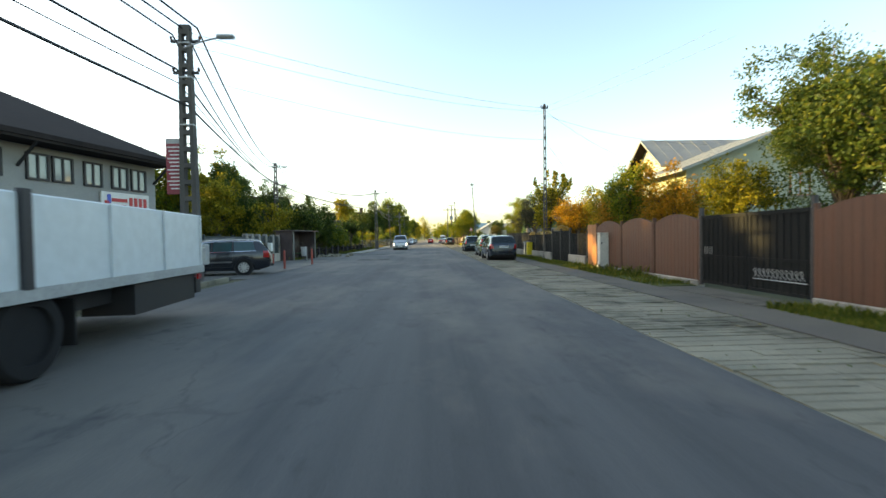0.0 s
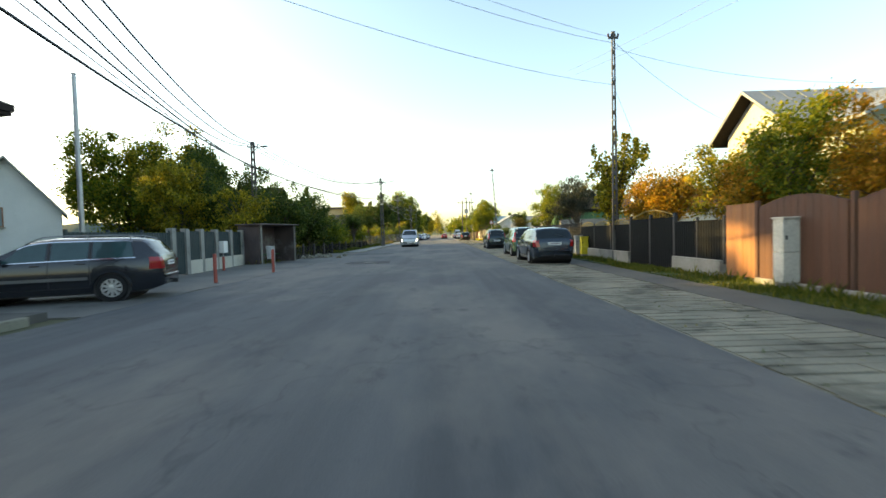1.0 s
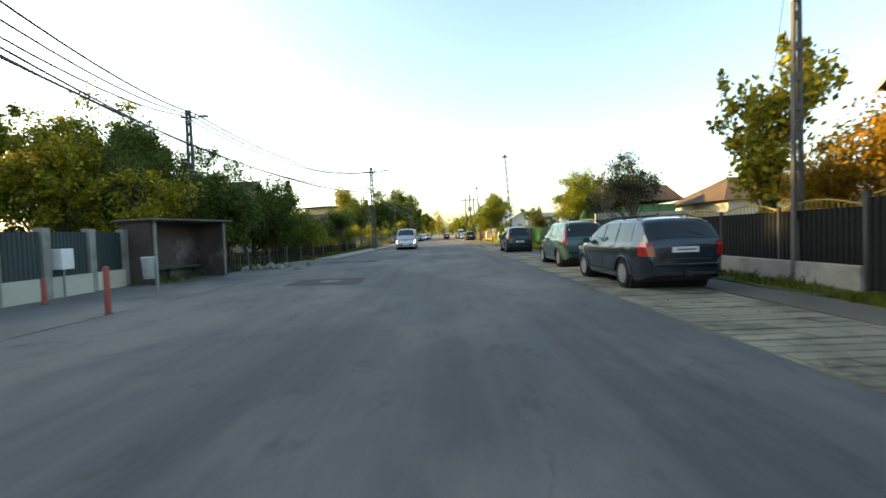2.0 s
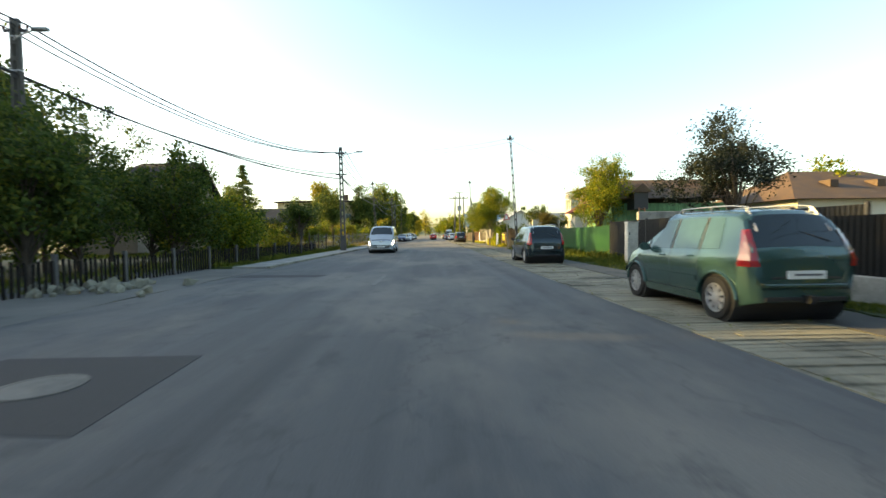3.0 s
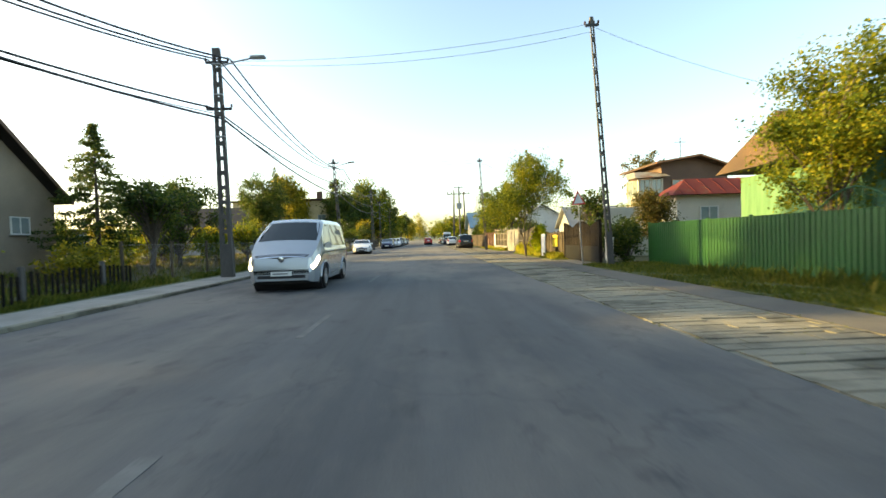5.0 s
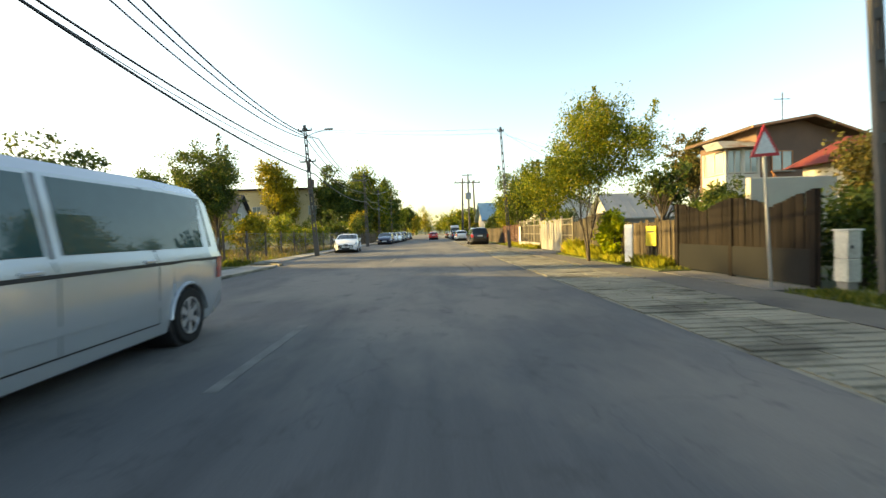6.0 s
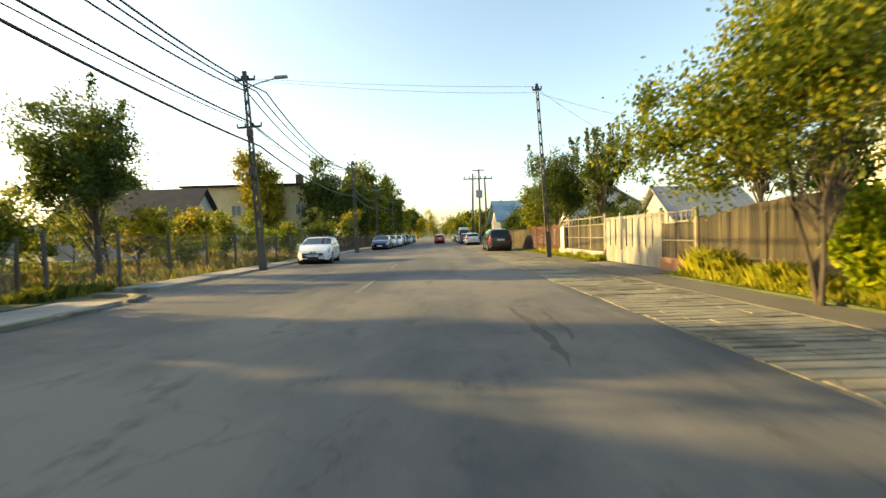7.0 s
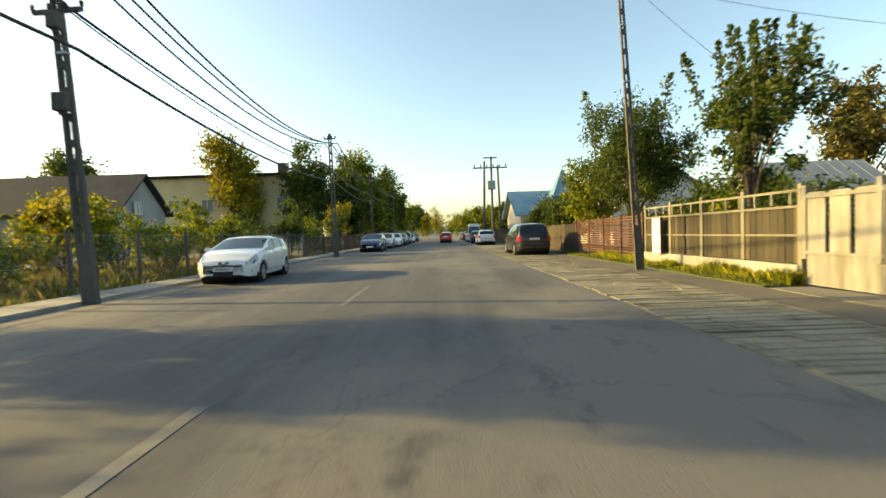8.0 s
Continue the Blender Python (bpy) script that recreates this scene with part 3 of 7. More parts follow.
class Shell:
    """A car body drawn out along its length: y runs from the tail to the nose, section points from the sill up to the roof's middle."""

    def __init__(self, s):
        self.s = s
        self.half = s["length"] / 2

    def section(self, y):
        s = self.s
        w = s["width"] / 2 * lerp_at(s["plan"], y)
        low = lerp_at(s["sill"], y)
        for axle in (s["rear_axle"], s["front_axle"]):
            d, r = y - axle, s["wheel"] + 0.055
            if abs(d) < r:
                low = max(low, s["wheel"] + math.sqrt(r * r - d * d) - 0.02)
        top = lerp_at(s["top"], y)
        belt = min(lerp_at(s["belt"], y), top - 0.03)
        rise = max(top - belt, 0)
        inset = s.get("tumble", 0.30) * rise
        wr = w - 0.042 - inset
        mid = max(0.58, low + 0.03)
        round_ = min(0.10, rise * 0.5 + 0.02)
        return [(w - 0.065, low), (w - 0.03, max(low + 0.015, 0.36)), (w - 0.016, max(mid, low + 0.03)), (w, max(belt - 0.10, low + 0.05)), (w - 0.042, belt),
                (w - 0.042 - inset * 0.5, belt + rise * 0.45), (wr, belt + rise * 0.86), (max(wr - round_, 0.02), top - 0.012 * (rise > 0.1)), (max(wr - round_, 0.02) * 0.5, top + 0.015),
                (0.0, top + 0.02)]

    def at(self, y, j, side=1, off=0.0):
        pts = self.section(y)
        j = min(max(j, 0), len(pts) - 1)
        i = min(int(j), len(pts) - 2)
        f = j - i
        a, b = pts[i], pts[i + 1]
        p = Vector(((a[0] + (b[0] - a[0]) * f) * side, y, a[1] + (b[1] - a[1]) * f))
        if off:
            e = 0.02
            q, r = self.at(min(y + e, self.half), j, side), self.at(max(y - e, -self.half), j, side)
            u = Vector(((b[0] - a[0]) * side, 0, b[1] - a[1]))
            n = (q - r).cross(u) * side
            if n.length > 1e-9:
                p += n.normalized() * off * (-1 if n.normalized().dot(Vector((p.x * 1.0, 0, p.z - 0.6))) < 0 and j < 8 else 1)
        return p

    def body(self):
        s = self.s
        ys = set()
        n = 70
        for k in range(n + 1):
            ys.add(round(-self.half + 2 * self.half * k / n, 4))
        for rows in (s["top"], s["plan"], s["belt"]):
            ys.update(round(r[0], 4) for r in rows if abs(r[0]) <= self.half)
        for axle in (s["rear_axle"], s["front_axle"]):
            r = s["wheel"] + 0.055
            ys.update(round(axle + r * math.sin(a), 4) for a in (-1.57, -1.45, -1.2, -0.9, -0.6, -0.3, 0, 0.3, 0.6, 0.9, 1.2, 1.45, 1.57))
        ys = sorted(ys)
        bm = bmesh.new()
        rows = []
        for y in ys:
            sec = self.section(y)
            left = [bm.verts.new((-x, y, z)) for x, z in sec[:-1]]
            mid = bm.verts.new((0, y, sec[-1][1]))
            right = [bm.verts.new((x, y, z)) for x, z in sec[:-1]]
            rows.append(left + [mid] + right[::-1])
        for a, b in zip(rows, rows[1:]):
            for k in range(len(a) - 1):
                bm.faces.new((a[k], a[k + 1], b[k + 1], b[k]))
        bm.faces.new(rows[0])
        bm.faces.new(rows[-1][::-1])
        return bm

    def patch(self, bm, y0, y1, j0, j1, side, off=0.006, ny=6, nj=3, skew=0.0, skew1=None):
        """A panel that follows the body; skew shifts its upper edge along the car at either end."""
        skew1 = skew if skew1 is None else skew1
        grid = []
        for a in range(ny + 1):
            col = []
            for b in range(nj + 1):
                f = b / nj
                ya = y0 + skew * f + (y1 + skew1 * f - y0 - skew * f) * a / ny
                col.append(bm.verts.new(self.at(min(max(ya, -self.half), self.half), j0 + (j1 - j0) * f, side, off)))
            grid.append(col)
        for p, q in zip(grid, grid[1:]):
            for b in range(nj):
                bm.faces.new((p[b], p[b + 1], q[b + 1], q[b]))

    def tail_y(self, z):
        rows = [r for r in self.s["top"] if r[0] < -self.half + 1.2]
        for (a, p), (b, q) in zip(rows, rows[1:]):
            if p <= z <= q:
                return a + (b - a) * (z - p) / max(q - p, 1e-6)
        return -self.half if z < rows[0][1] else rows[-1][0]

    def on_side(self, y, z, side, off):
        pts = self.section(y)
        for a, b in zip(pts[1:], pts[2:]):
            if a[1] <= z <= b[1]:
                f = (z - a[1]) / max(b[1] - a[1], 1e-6)
                return Vector(((a[0] + (b[0] - a[0]) * f + off) * side, y, z))
        return Vector(((pts[5][0] + off) * side, y, z))

    def tail_lamp(self, bm, side, heights, widths):
        """A lamp round the rear corner: from the tail face to the flank, narrowing upwards."""
        rows = []
        n = 6
        for k in range(n + 1):
            f = k / n
            z = heights[0] + (heights[1] - heights[0]) * f
            y = self.tail_y(z)
            wd = widths[0] + (widths[1] - widths[0]) * f
            corner = self.on_side(min(y + 0.05, 0), z, side, 0.010)
            flank = self.on_side(y + 0.05 + wd, z, side, 0.010)
            mid = self.on_side(y + 0.05 + wd * 0.4, z, side, 0.012)
            inner = Vector((corner.x - side * (0.05 + wd * 0.45), y - 0.012, z))
            rows.append([bm.verts.new(v) for v in (inner, corner + Vector((-side * 0.01, -0.03, 0)), mid, flank)])
        for p, q in zip(rows, rows[1:]):
            for i in range(3):
                bm.faces.new((p[i], p[i + 1], q[i + 1], q[i]))


WHEELS = {}


def wheel_meshes(r, spokes):
    if (r, spokes) not in WHEELS:
        turn = Matrix.Rotation(radians(90), 4, "Y")
        bm = bmesh.new()
        lathe(bm, [(r * 0.64, -0.10), (r * 0.93, -0.10), (r, -0.07), (r, 0.07), (r * 0.93, 0.10), (r * 0.66, 0.10), (r * 0.64, 0.06)], turn, 30)
        tyre = mesh_of("tyre", bm, RUBBER, 40)
        bm = bmesh.new()
        lathe(bm, [(r * 0.64, 0.03), (r * 0.66, 0.098), (r * 0.60, 0.098), (r * 0.585, 0.035)], turn, 30)
        for k in range(spokes):
            a = 2 * math.pi * k / spokes
            c, s_ = math.cos(a), math.sin(a)
            pts = []
            for rr, h in ((0.05, 0.022), (r * 0.6, 0.030 if spokes > 6 else 0.045)):
                for e in (-h, h):
                    pts.append(turn @ Vector((rr * c - e * s_, rr * s_ + e * c, 0.085)))
            prism(bm, [pts[0], pts[1], pts[3], pts[2]], turn.to_3x3() @ Vector((0, 0, -0.04)))
        lathe(bm, [(0.075, 0.04), (0.07, 0.095), (0.03, 0.1)], turn, 14)
        rim = mesh_of("rim", bm, ALLOY)
        bm = bmesh.new()
        lathe(bm, [(r * 0.6, 0.0), (r * 0.6, 0.03), (0.05, 0.03)], turn, 24)
        WHEELS[(r, spokes)] = (tyre, rim, mesh_of("brake_disc", bm, DARK_STEEL))
    return WHEELS[(r, spokes)]


def add_wheels(t, s, spokes=7):
    tyre, rim, disc = wheel_meshes(s["wheel"], spokes)
    for axle in (s["rear_axle"], s["front_axle"]):
        for side in (-1, 1):
            w = new("wheel")
            w.parent = t
            w.matrix_basis = pose(side * (s["width"] / 2 * lerp_at(s["plan"], axle) - 0.105), axle, s["wheel"], 0, 0, 0 if side > 0 else 180) @ pose(0, 0, 0, 23 * (axle > 0), 0, 0)
            for name, me in (("tyre", tyre), ("rim", rim), ("brake_disc", disc)):
                piece(name, me, w, Matrix())


def car(name, m, s, lacquer, label, details=2, group="", category="car"):
    """A car from its side outline. details: 2 near, 1 middle, 0 far."""
    t = thing(name, m, label, category, group)
    sh = Shell(s)
    h = sh.half
    body = part("body", sh.body(), lacquer, t, smooth=32)
    bm = bmesh.new()
    w = s["width"] / 2 - 0.12
    box(bm, -w, w, -h + 0.4, h - 0.35, 0.19, 0.34)
    part("underbody", bm, BLACK_TRIM, t)
    for axle in (s["rear_axle"], s["front_axle"]):
        bm = bmesh.new()
        lathe(bm, [(s["wheel"] + 0.052, -w - 0.06), (s["wheel"] + 0.052, w + 0.06)], pose(0, axle, s["wheel"]) @ Matrix.Rotation(radians(90), 4, "Y"), 24)
        part("wheel_housing", bm, BLACK_TRIM, t)
    add_wheels(t, s, s.get("spokes", 7))
    for side in (-1, 1):
        for y0, y1, k0, k1 in s["side_glass"]:
            bm = bmesh.new()
            sh.patch(bm, y0, y1, 4.12, 5.9, side, 0.005, 6, 4, k0, k1)
            part("side_window", bm, SIDE_PANE, t)
    for key, name_ in (("windscreen", "windscreen"), ("back_glass", "rear_window")):
        y0, y1, j0 = s[key]
        bm = bmesh.new()
        for side in (-1, 1):
            sh.patch(bm, y0, y1, 9, j0, side, 0.006, 6, 4)
        bmesh.ops.remove_doubles(bm, verts=bm.verts, dist=0.002)
        part(name_, bm, PANE, t)
    for y0, y1, j0, j1, kind in s["lamps"]:
        for side in (-1, 1):
            bm = bmesh.new()
            if kind == "tail":
                sh.tail_lamp(bm, side, s.get("lamp_z", (0.72, 1.0)), s.get("lamp_w", (0.22, 0.16)))
            else:
                sh.patch(bm, y0, y1, j0, j1, side, 0.012, 5, 5)
            part({"tail": "tail_lamp", "head": "headlamp", "lit": "headlamp"}[kind], bm, {"tail": LAMP_RED, "head": LAMP_CLEAR, "lit": LAMP_LIT}[kind], t)
    # plates, with a dark bar for the writing
    for y, z, sign in ((-h, s.get("plate_rear", 0.80), -1), (h, s.get("plate_front", 0.42), 1)):
        d = lerp_at([(r[1], r[0]) for r in sorted(s["top"], key=lambda r: r[1]) if (r[0] < 0) == (sign < 0) and abs(r[0]) > h * 0.7] or [(0, y)], z) if z > lerp_at(s["top"], y) else y
        plate = boxes("number_plate", [(-0.26, 0.26, d + sign * 0.012 - 0.01, d + sign * 0.012 + 0.01, z - 0.055, z + 0.055)], PLATE, t)
        if details > 1:
            boxes("dark_bar", [(-0.17, 0.21, d + sign * 0.024 - 0.003, d + sign * 0.024 + 0.003, z - 0.013, z + 0.015)], BAR_DARK, plate)
    if details:
        for side in (-1, 1):
            mirror = bmesh.new()
            x, y = side * (s["width"] / 2 + 0.07), s["windscreen"][0] - 0.45 if s["windscreen"][0] > s["windscreen"][1] else s["side_glass"][-1][1] - 0.12
            y = s["side_glass"][-1][1] - 0.08
            z = lerp_at(s["belt"], y) + 0.07
            box(mirror, x - 0.09, x + 0.09, y - 0.05, y + 0.05, z - 0.07, z + 0.07)
            bevelled(mirror, 0.03, 2)
            box(mirror, x - side * 0.14, x - side * 0.05, y - 0.03, y + 0.03, z - 0.06, z - 0.02)
            part("wing_mirror", mirror, s.get("mirror", lacquer), t, smooth=40)
            for yh in s["handles"]:
                bm = bmesh.new()
                p = sh.at(yh, 3.25, side, 0.0)
                box(bm, p.x - 0.022, p.x + 0.022, yh - 0.09, yh + 0.09, p.z - 0.018, p.z + 0.018)
                bevelled(bm, 0.01)
                part("door_handle", bm, s.get("trim", lacquer), t)
            bm = bmesh.new()
            for yd in s["seams"]:
                sh.patch(bm, yd - 0.006, yd + 0.006, 1.0, 4.0, side, 0.003, 1, 8)
                sh.patch(bm, yd - 0.02, yd + 0.02, 4.05, 5.95, side, 0.003, 1, 4)
            sh.patch(bm, s["seams"][0], s["seams"][-1], 0.9, 1.0, side, 0.004, 8, 1)
            part("door_seam", bm, BLACK_TRIM, t)
            for axle in (s["rear_axle"], s["front_axle"]):
                bm = bmesh.new()
                r = s["wheel"] + 0.075
                pts = []
                for k in range(15):
                    a_ = math.pi * (0.03 + 0.94 * k / 14)
                    pts.append(Vector((side * (s["width"] / 2 * lerp_at(s["plan"], axle + r * math.cos(a_)) - 0.008), axle + r * math.cos(a_), s["wheel"] - 0.02 + r * math.sin(a_))))
                tube(bm, pts, 0.022, 6)
                part("arch_lip", bm, lacquer, t, smooth=60)
            if s.get("chrome"):
                ya, yb = s["side_glass"][0][0] - 0.03, s["side_glass"][-1][1] + 0.04
                for j0, j1, k0, k1 in ((3.98, 4.1, 0.0, 0.0), (5.9, 6.02, s["side_glass"][0][2], s["side_glass"][-1][3])):
                    bm = bmesh.new()
                    sh.patch(bm, ya + k0, yb + k1, j0, j1, side, 0.009, 12, 1)
                    part("window_trim", bm, CHROME, t)
            if s.get("waist"):
                bm = bmesh.new()
                sh.patch(bm, -h + 0.1, s["front_axle"] + 0.5, 2.93, 3.03, side, 0.004, 14, 1)
                part("waist_seam", bm, BLACK_TRIM, t)
            if s.get("moulding"):
                bm = bmesh.new()
                sh.patch(bm, s["rear_axle"] + 0.45, s["front_axle"] - 0.45, 1.75, 2.05, side, 0.014, 8, 2)
                part("side_moulding", bm, s["moulding"], t)
            if s.get("rails"):
                a, b = s["rails"]
                bm = bmesh.new()
                pts = []
                for k in range(9):
                    y = a + (b - a) * k / 8
                    p = sh.at(y, 7.0, side)
                    pts.append(p + Vector((-side * 0.05, 0, 0.03 if k in (0, 8) else 0.075)))
                tube(bm, pts, 0.013, 6)
                for k in (1, 4, 7):
                    tube(bm, [pts[k], pts[k] - Vector((0, 0, 0.1))], 0.016, 6)
                part("roof_rail", bm, s.get("rail_mat", STEEL), t)
        bm = bmesh.new()
        for side in (-1, 1):
            sh.patch(bm, -h + 0.001, -h + 0.004, 7.2, 9, side, 0.005, 1, 6)
        bmesh.ops.remove_doubles(bm, verts=bm.verts, dist=0.003)
        part("tailgate_seam", bm, BLACK_TRIM, t)
        wl_ = s["width"] / 2 * 0.66
        boxes("bumper_lip", [(-wl_, wl_, -h - 0.025, -h + 0.04, 0.52, 0.57)], lacquer, t, bevel=0.012)
        boxes("bumper_skirt", [(-wl_, wl_, -h - 0.008, -h + 0.05, 0.335, 0.40)], BLACK_TRIM, t, bevel=0.01)
        bm = bmesh.new()
        tube(bm, [(0.05, -h + 0.2, lerp_at(s["top"], -h + 0.2) + 0.02), (0.42, -h + 0.12, lerp_at(s["top"], -h + 0.12) + 0.03)], 0.01, 5)
        part("rear_wiper", bm, BLACK_TRIM, t)
        if s.get("bumper"):
            for side in (-1, 1):
                bm = bmesh.new()
                sh.patch(bm, -h, -h + 0.16, 0.6, 1.35, side, 0.012, 3, 3)
                part("bumper_strip", bm, s["bumper"], t)
    if s.get("grille"):
        for z0, z1, wd in s["grille"]:
            if z0 > 0.45:
                ya, yb = s["nose"]
                bm = bmesh.new()
                for side in (-1, 1):
                    sh.patch(bm, ya, yb, 9, 9 - wd * 4.4, side, 0.007, 4, 6, 0.0, -0.02)
                bmesh.ops.remove_doubles(bm, verts=bm.verts, dist=0.002)
                g = part("grille", bm, BLACK_TRIM, t)
                for k in range(3):
                    y = ya + (yb - ya) * (k + 0.5) / 3
                    bm = bmesh.new()
                    for side in (-1, 1):
                        sh.patch(bm, y - 0.006, y + 0.006, 9, 9 - wd * 4.0, side, 0.014, 1, 6)
                    part("grille_bar", bm, s.get("grille_bar", DARK_STEEL), g)
            else:
                boxes("lower_grille", [(-wd, wd, h - 0.03, h + 0.008, z0, z1)], BLACK_TRIM, t, bevel=0.008)
        bm = bmesh.new()
        lathe(bm, [(0.075, 0.0), (0.07, 0.02), (0.03, 0.025)], pose(0, s["badge"][0], s["badge"][1]) @ Matrix.Rotation(radians(-90), 4, "X"), 18)
        part("badge", bm, CHROME, t, "round chrome badge")
    if s.get("face"):
        zl = [(r[1], r[0]) for r in sorted(s["top"], key=lambda r: r[1]) if r[0] > h * 0.7]
        wn_ = s["width"] / 2

        def band(x0, x1, z0, z1, out):
            bm = bmesh.new()
            rows = []
            for i in range(9):
                x = x0 + (x1 - x0) * i / 8
                back = 0.30 * (abs(x) / wn_) ** 2.4
                rows.append([bm.verts.new((x, lerp_at(zl, z) - back + out, z)) for z in (z0, (z0 + z1) / 2, z1)])
            for p, q in zip(rows, rows[1:]):
                for i in range(2):
                    bm.faces.new((p[i], q[i], q[i + 1], p[i + 1]))
            return bm
        part("upper_grille", band(-0.62 * wn_, 0.62 * wn_, 0.56, 0.66, 0.02), BLACK_TRIM, t)
        part("lower_mouth", band(-0.72 * wn_, 0.72 * wn_, 0.26, 0.40, 0.02), BLACK_TRIM, t)
        for side in (-1, 1):
            part("front_lamp", band(side * 0.56 * wn_, side * 0.90 * wn_, 0.59, 0.71, 0.03), LAMP_SMOKE, t, "smoked headlamp glass")
            part("fog_lamp", band(side * 0.70 * wn_, side * 0.84 * wn_, 0.36, 0.44, 0.03), BLACK_TRIM, t)
        bm = bmesh.new()
        lathe(bm, [(0.07, 0.0), (0.065, 0.02), (0.03, 0.025)], pose(0, h - 0.02, 0.61) @ Matrix.Rotation(radians(-90), 4, "X"), 16)
        part("front_badge", bm, CHROME, t, "round chrome badge")
    if s.get("tow"):
        boxes("tow_hitch", [(-0.04, 0.04, -h - 0.12, -h + 0.02, 0.32, 0.42)], BLACK_TRIM, t)
    return t


def outline(kind, L, W, H, wb, rear, **more):
    """The outlines of an estate, hatchback, liftback or van. rear: rear overhang."""
    h = L / 2
    ra, fa = -h + rear, -h + rear + wb
    s = dict(length=L, width=W, height=H, rear_axle=ra, front_axle=fa, wheel=0.32, sill=[(-h, 0.33), (-h + 0.25, 0.25), (-h + rear - 0.5, 0.22), (h - 0.5, 0.22), (h - 0.1, 0.24), (h, 0.30)],
             plan=[(-h, 0.70), (-h + 0.025, 0.79), (-h + 0.08, 0.865), (-h + 0.22, 0.935), (-h + 0.55, 0.98), (-h + 1.0, 1.0), (h - 1.1, 1.0), (h - 0.45, 0.95), (h - 0.14, 0.85), (h, 0.62)],
             plate_front=0.42, plate_rear=0.84)
    if kind == "estate":
        s.update(top=[(-h, 0.62), (-h + 0.03, 0.90), (-h + 0.08, 1.03), (-h + 0.33, H - 0.12), (-h + 0.43, H - 0.05), (-h + 0.8, H - 0.01), (-h + 1.4, H), (-h + 2.2, H), (fa - 1.0, H - 0.05), (fa - 0.24, 1.02), (fa + 0.3, 0.91), (h - 0.2, 0.74), (h - 0.04, 0.60), (h, 0.45)],
                 belt=[(-h, 0.60), (-h + 0.05, 1.0), (-h + 0.7, 0.99), (fa - 0.3, 0.94), (fa, 0.88), (h, 0.5)],
                 side_glass=[(-h + 0.58, ra + 0.36, 0.08, 0.0), (ra + 0.46, ra + 1.14, -0.02, 0.0), (ra + 1.24, fa - 0.46, 0.0, -0.36)], windscreen=(fa - 0.30, fa - 0.97, 6.7), back_glass=(-h + 0.09, -h + 0.34, 6.6),
                 lamps=[(-h + 0.02, -h + 0.27, 2.75, 5.0, "tail"), (h - 0.42, h - 0.1, 2.9, 4.0, "head")], handles=(ra + 0.58, ra + 1.42), seams=(ra + 0.41, ra + 1.19, fa - 0.48))
    elif kind == "hatch":
        s.update(top=[(-h, 0.60), (-h + 0.03, 0.86), (-h + 0.09, 1.02), (-h + 0.46, H - 0.16), (-h + 0.72, H - 0.06), (-h + 1.5, H), (fa - 1.25, H - 0.03), (fa - 1.1, H - 0.09), (fa - 0.2, 0.97), (fa + 0.3, 0.87), (h - 0.3, 0.76), (h - 0.12, 0.68), (h - 0.03, 0.58), (h, 0.48)],
                 belt=[(-h, 0.58), (-h + 0.05, 0.98), (-h + 0.7, 0.99), (fa - 0.3, 0.92), (fa, 0.87), (h, 0.5)],
                 side_glass=[(ra - 0.02, ra + 0.36, 0.1, 0.0), (ra + 0.44, ra + 1.16, 0.0, 0.0), (ra + 1.26, fa - 0.42, 0.0, -0.45)], windscreen=(fa - 0.26, fa - 1.12, 6.7), back_glass=(-h + 0.12, -h + 0.52, 6.5),
                 lamps=[(-h + 0.03, -h + 0.26, 2.8, 4.0, "tail"), (h - 0.5, h - 0.1, 3.0, 4.0, "head")], handles=(ra + 0.5, ra + 1.45), seams=(ra + 0.40, ra + 1.21, fa - 0.46))
    elif kind == "saloon":
        s.update(top=[(-h, 0.60), (-h + 0.03, 0.90), (-h + 0.1, 1.0), (-h + 0.45, 1.06), (-h + 1.15, H - 0.07), (-h + 1.6, H), (-h + 2.1, H), (fa - 1.15, H - 0.05), (fa - 0.15, 0.98), (fa + 0.35, 0.87), (h - 0.2, 0.72), (h - 0.04, 0.60), (h, 0.45)],
                 belt=[(-h, 0.58), (-h + 0.05, 0.96), (-h + 0.7, 0.96), (fa - 0.3, 0.90), (fa, 0.86), (h, 0.5)],
                 side_glass=[(ra + 0.42, ra + 1.2, 0.1, 0.0), (ra + 1.3, fa - 0.42, 0.0, -0.42)], windscreen=(fa - 0.24, fa - 1.08, 6.7), back_glass=(-h + 0.5, -h + 1.12, 6.6),
                 lamps=[(-h + 0.03, -h + 0.24, 2.6, 4.0, "tail"), (h - 0.46, h - 0.1, 2.9, 4.0, "head")], handles=(ra + 0.5, ra + 1.5), seams=(ra + 0.38, ra + 1.25, fa - 0.46))
    else:
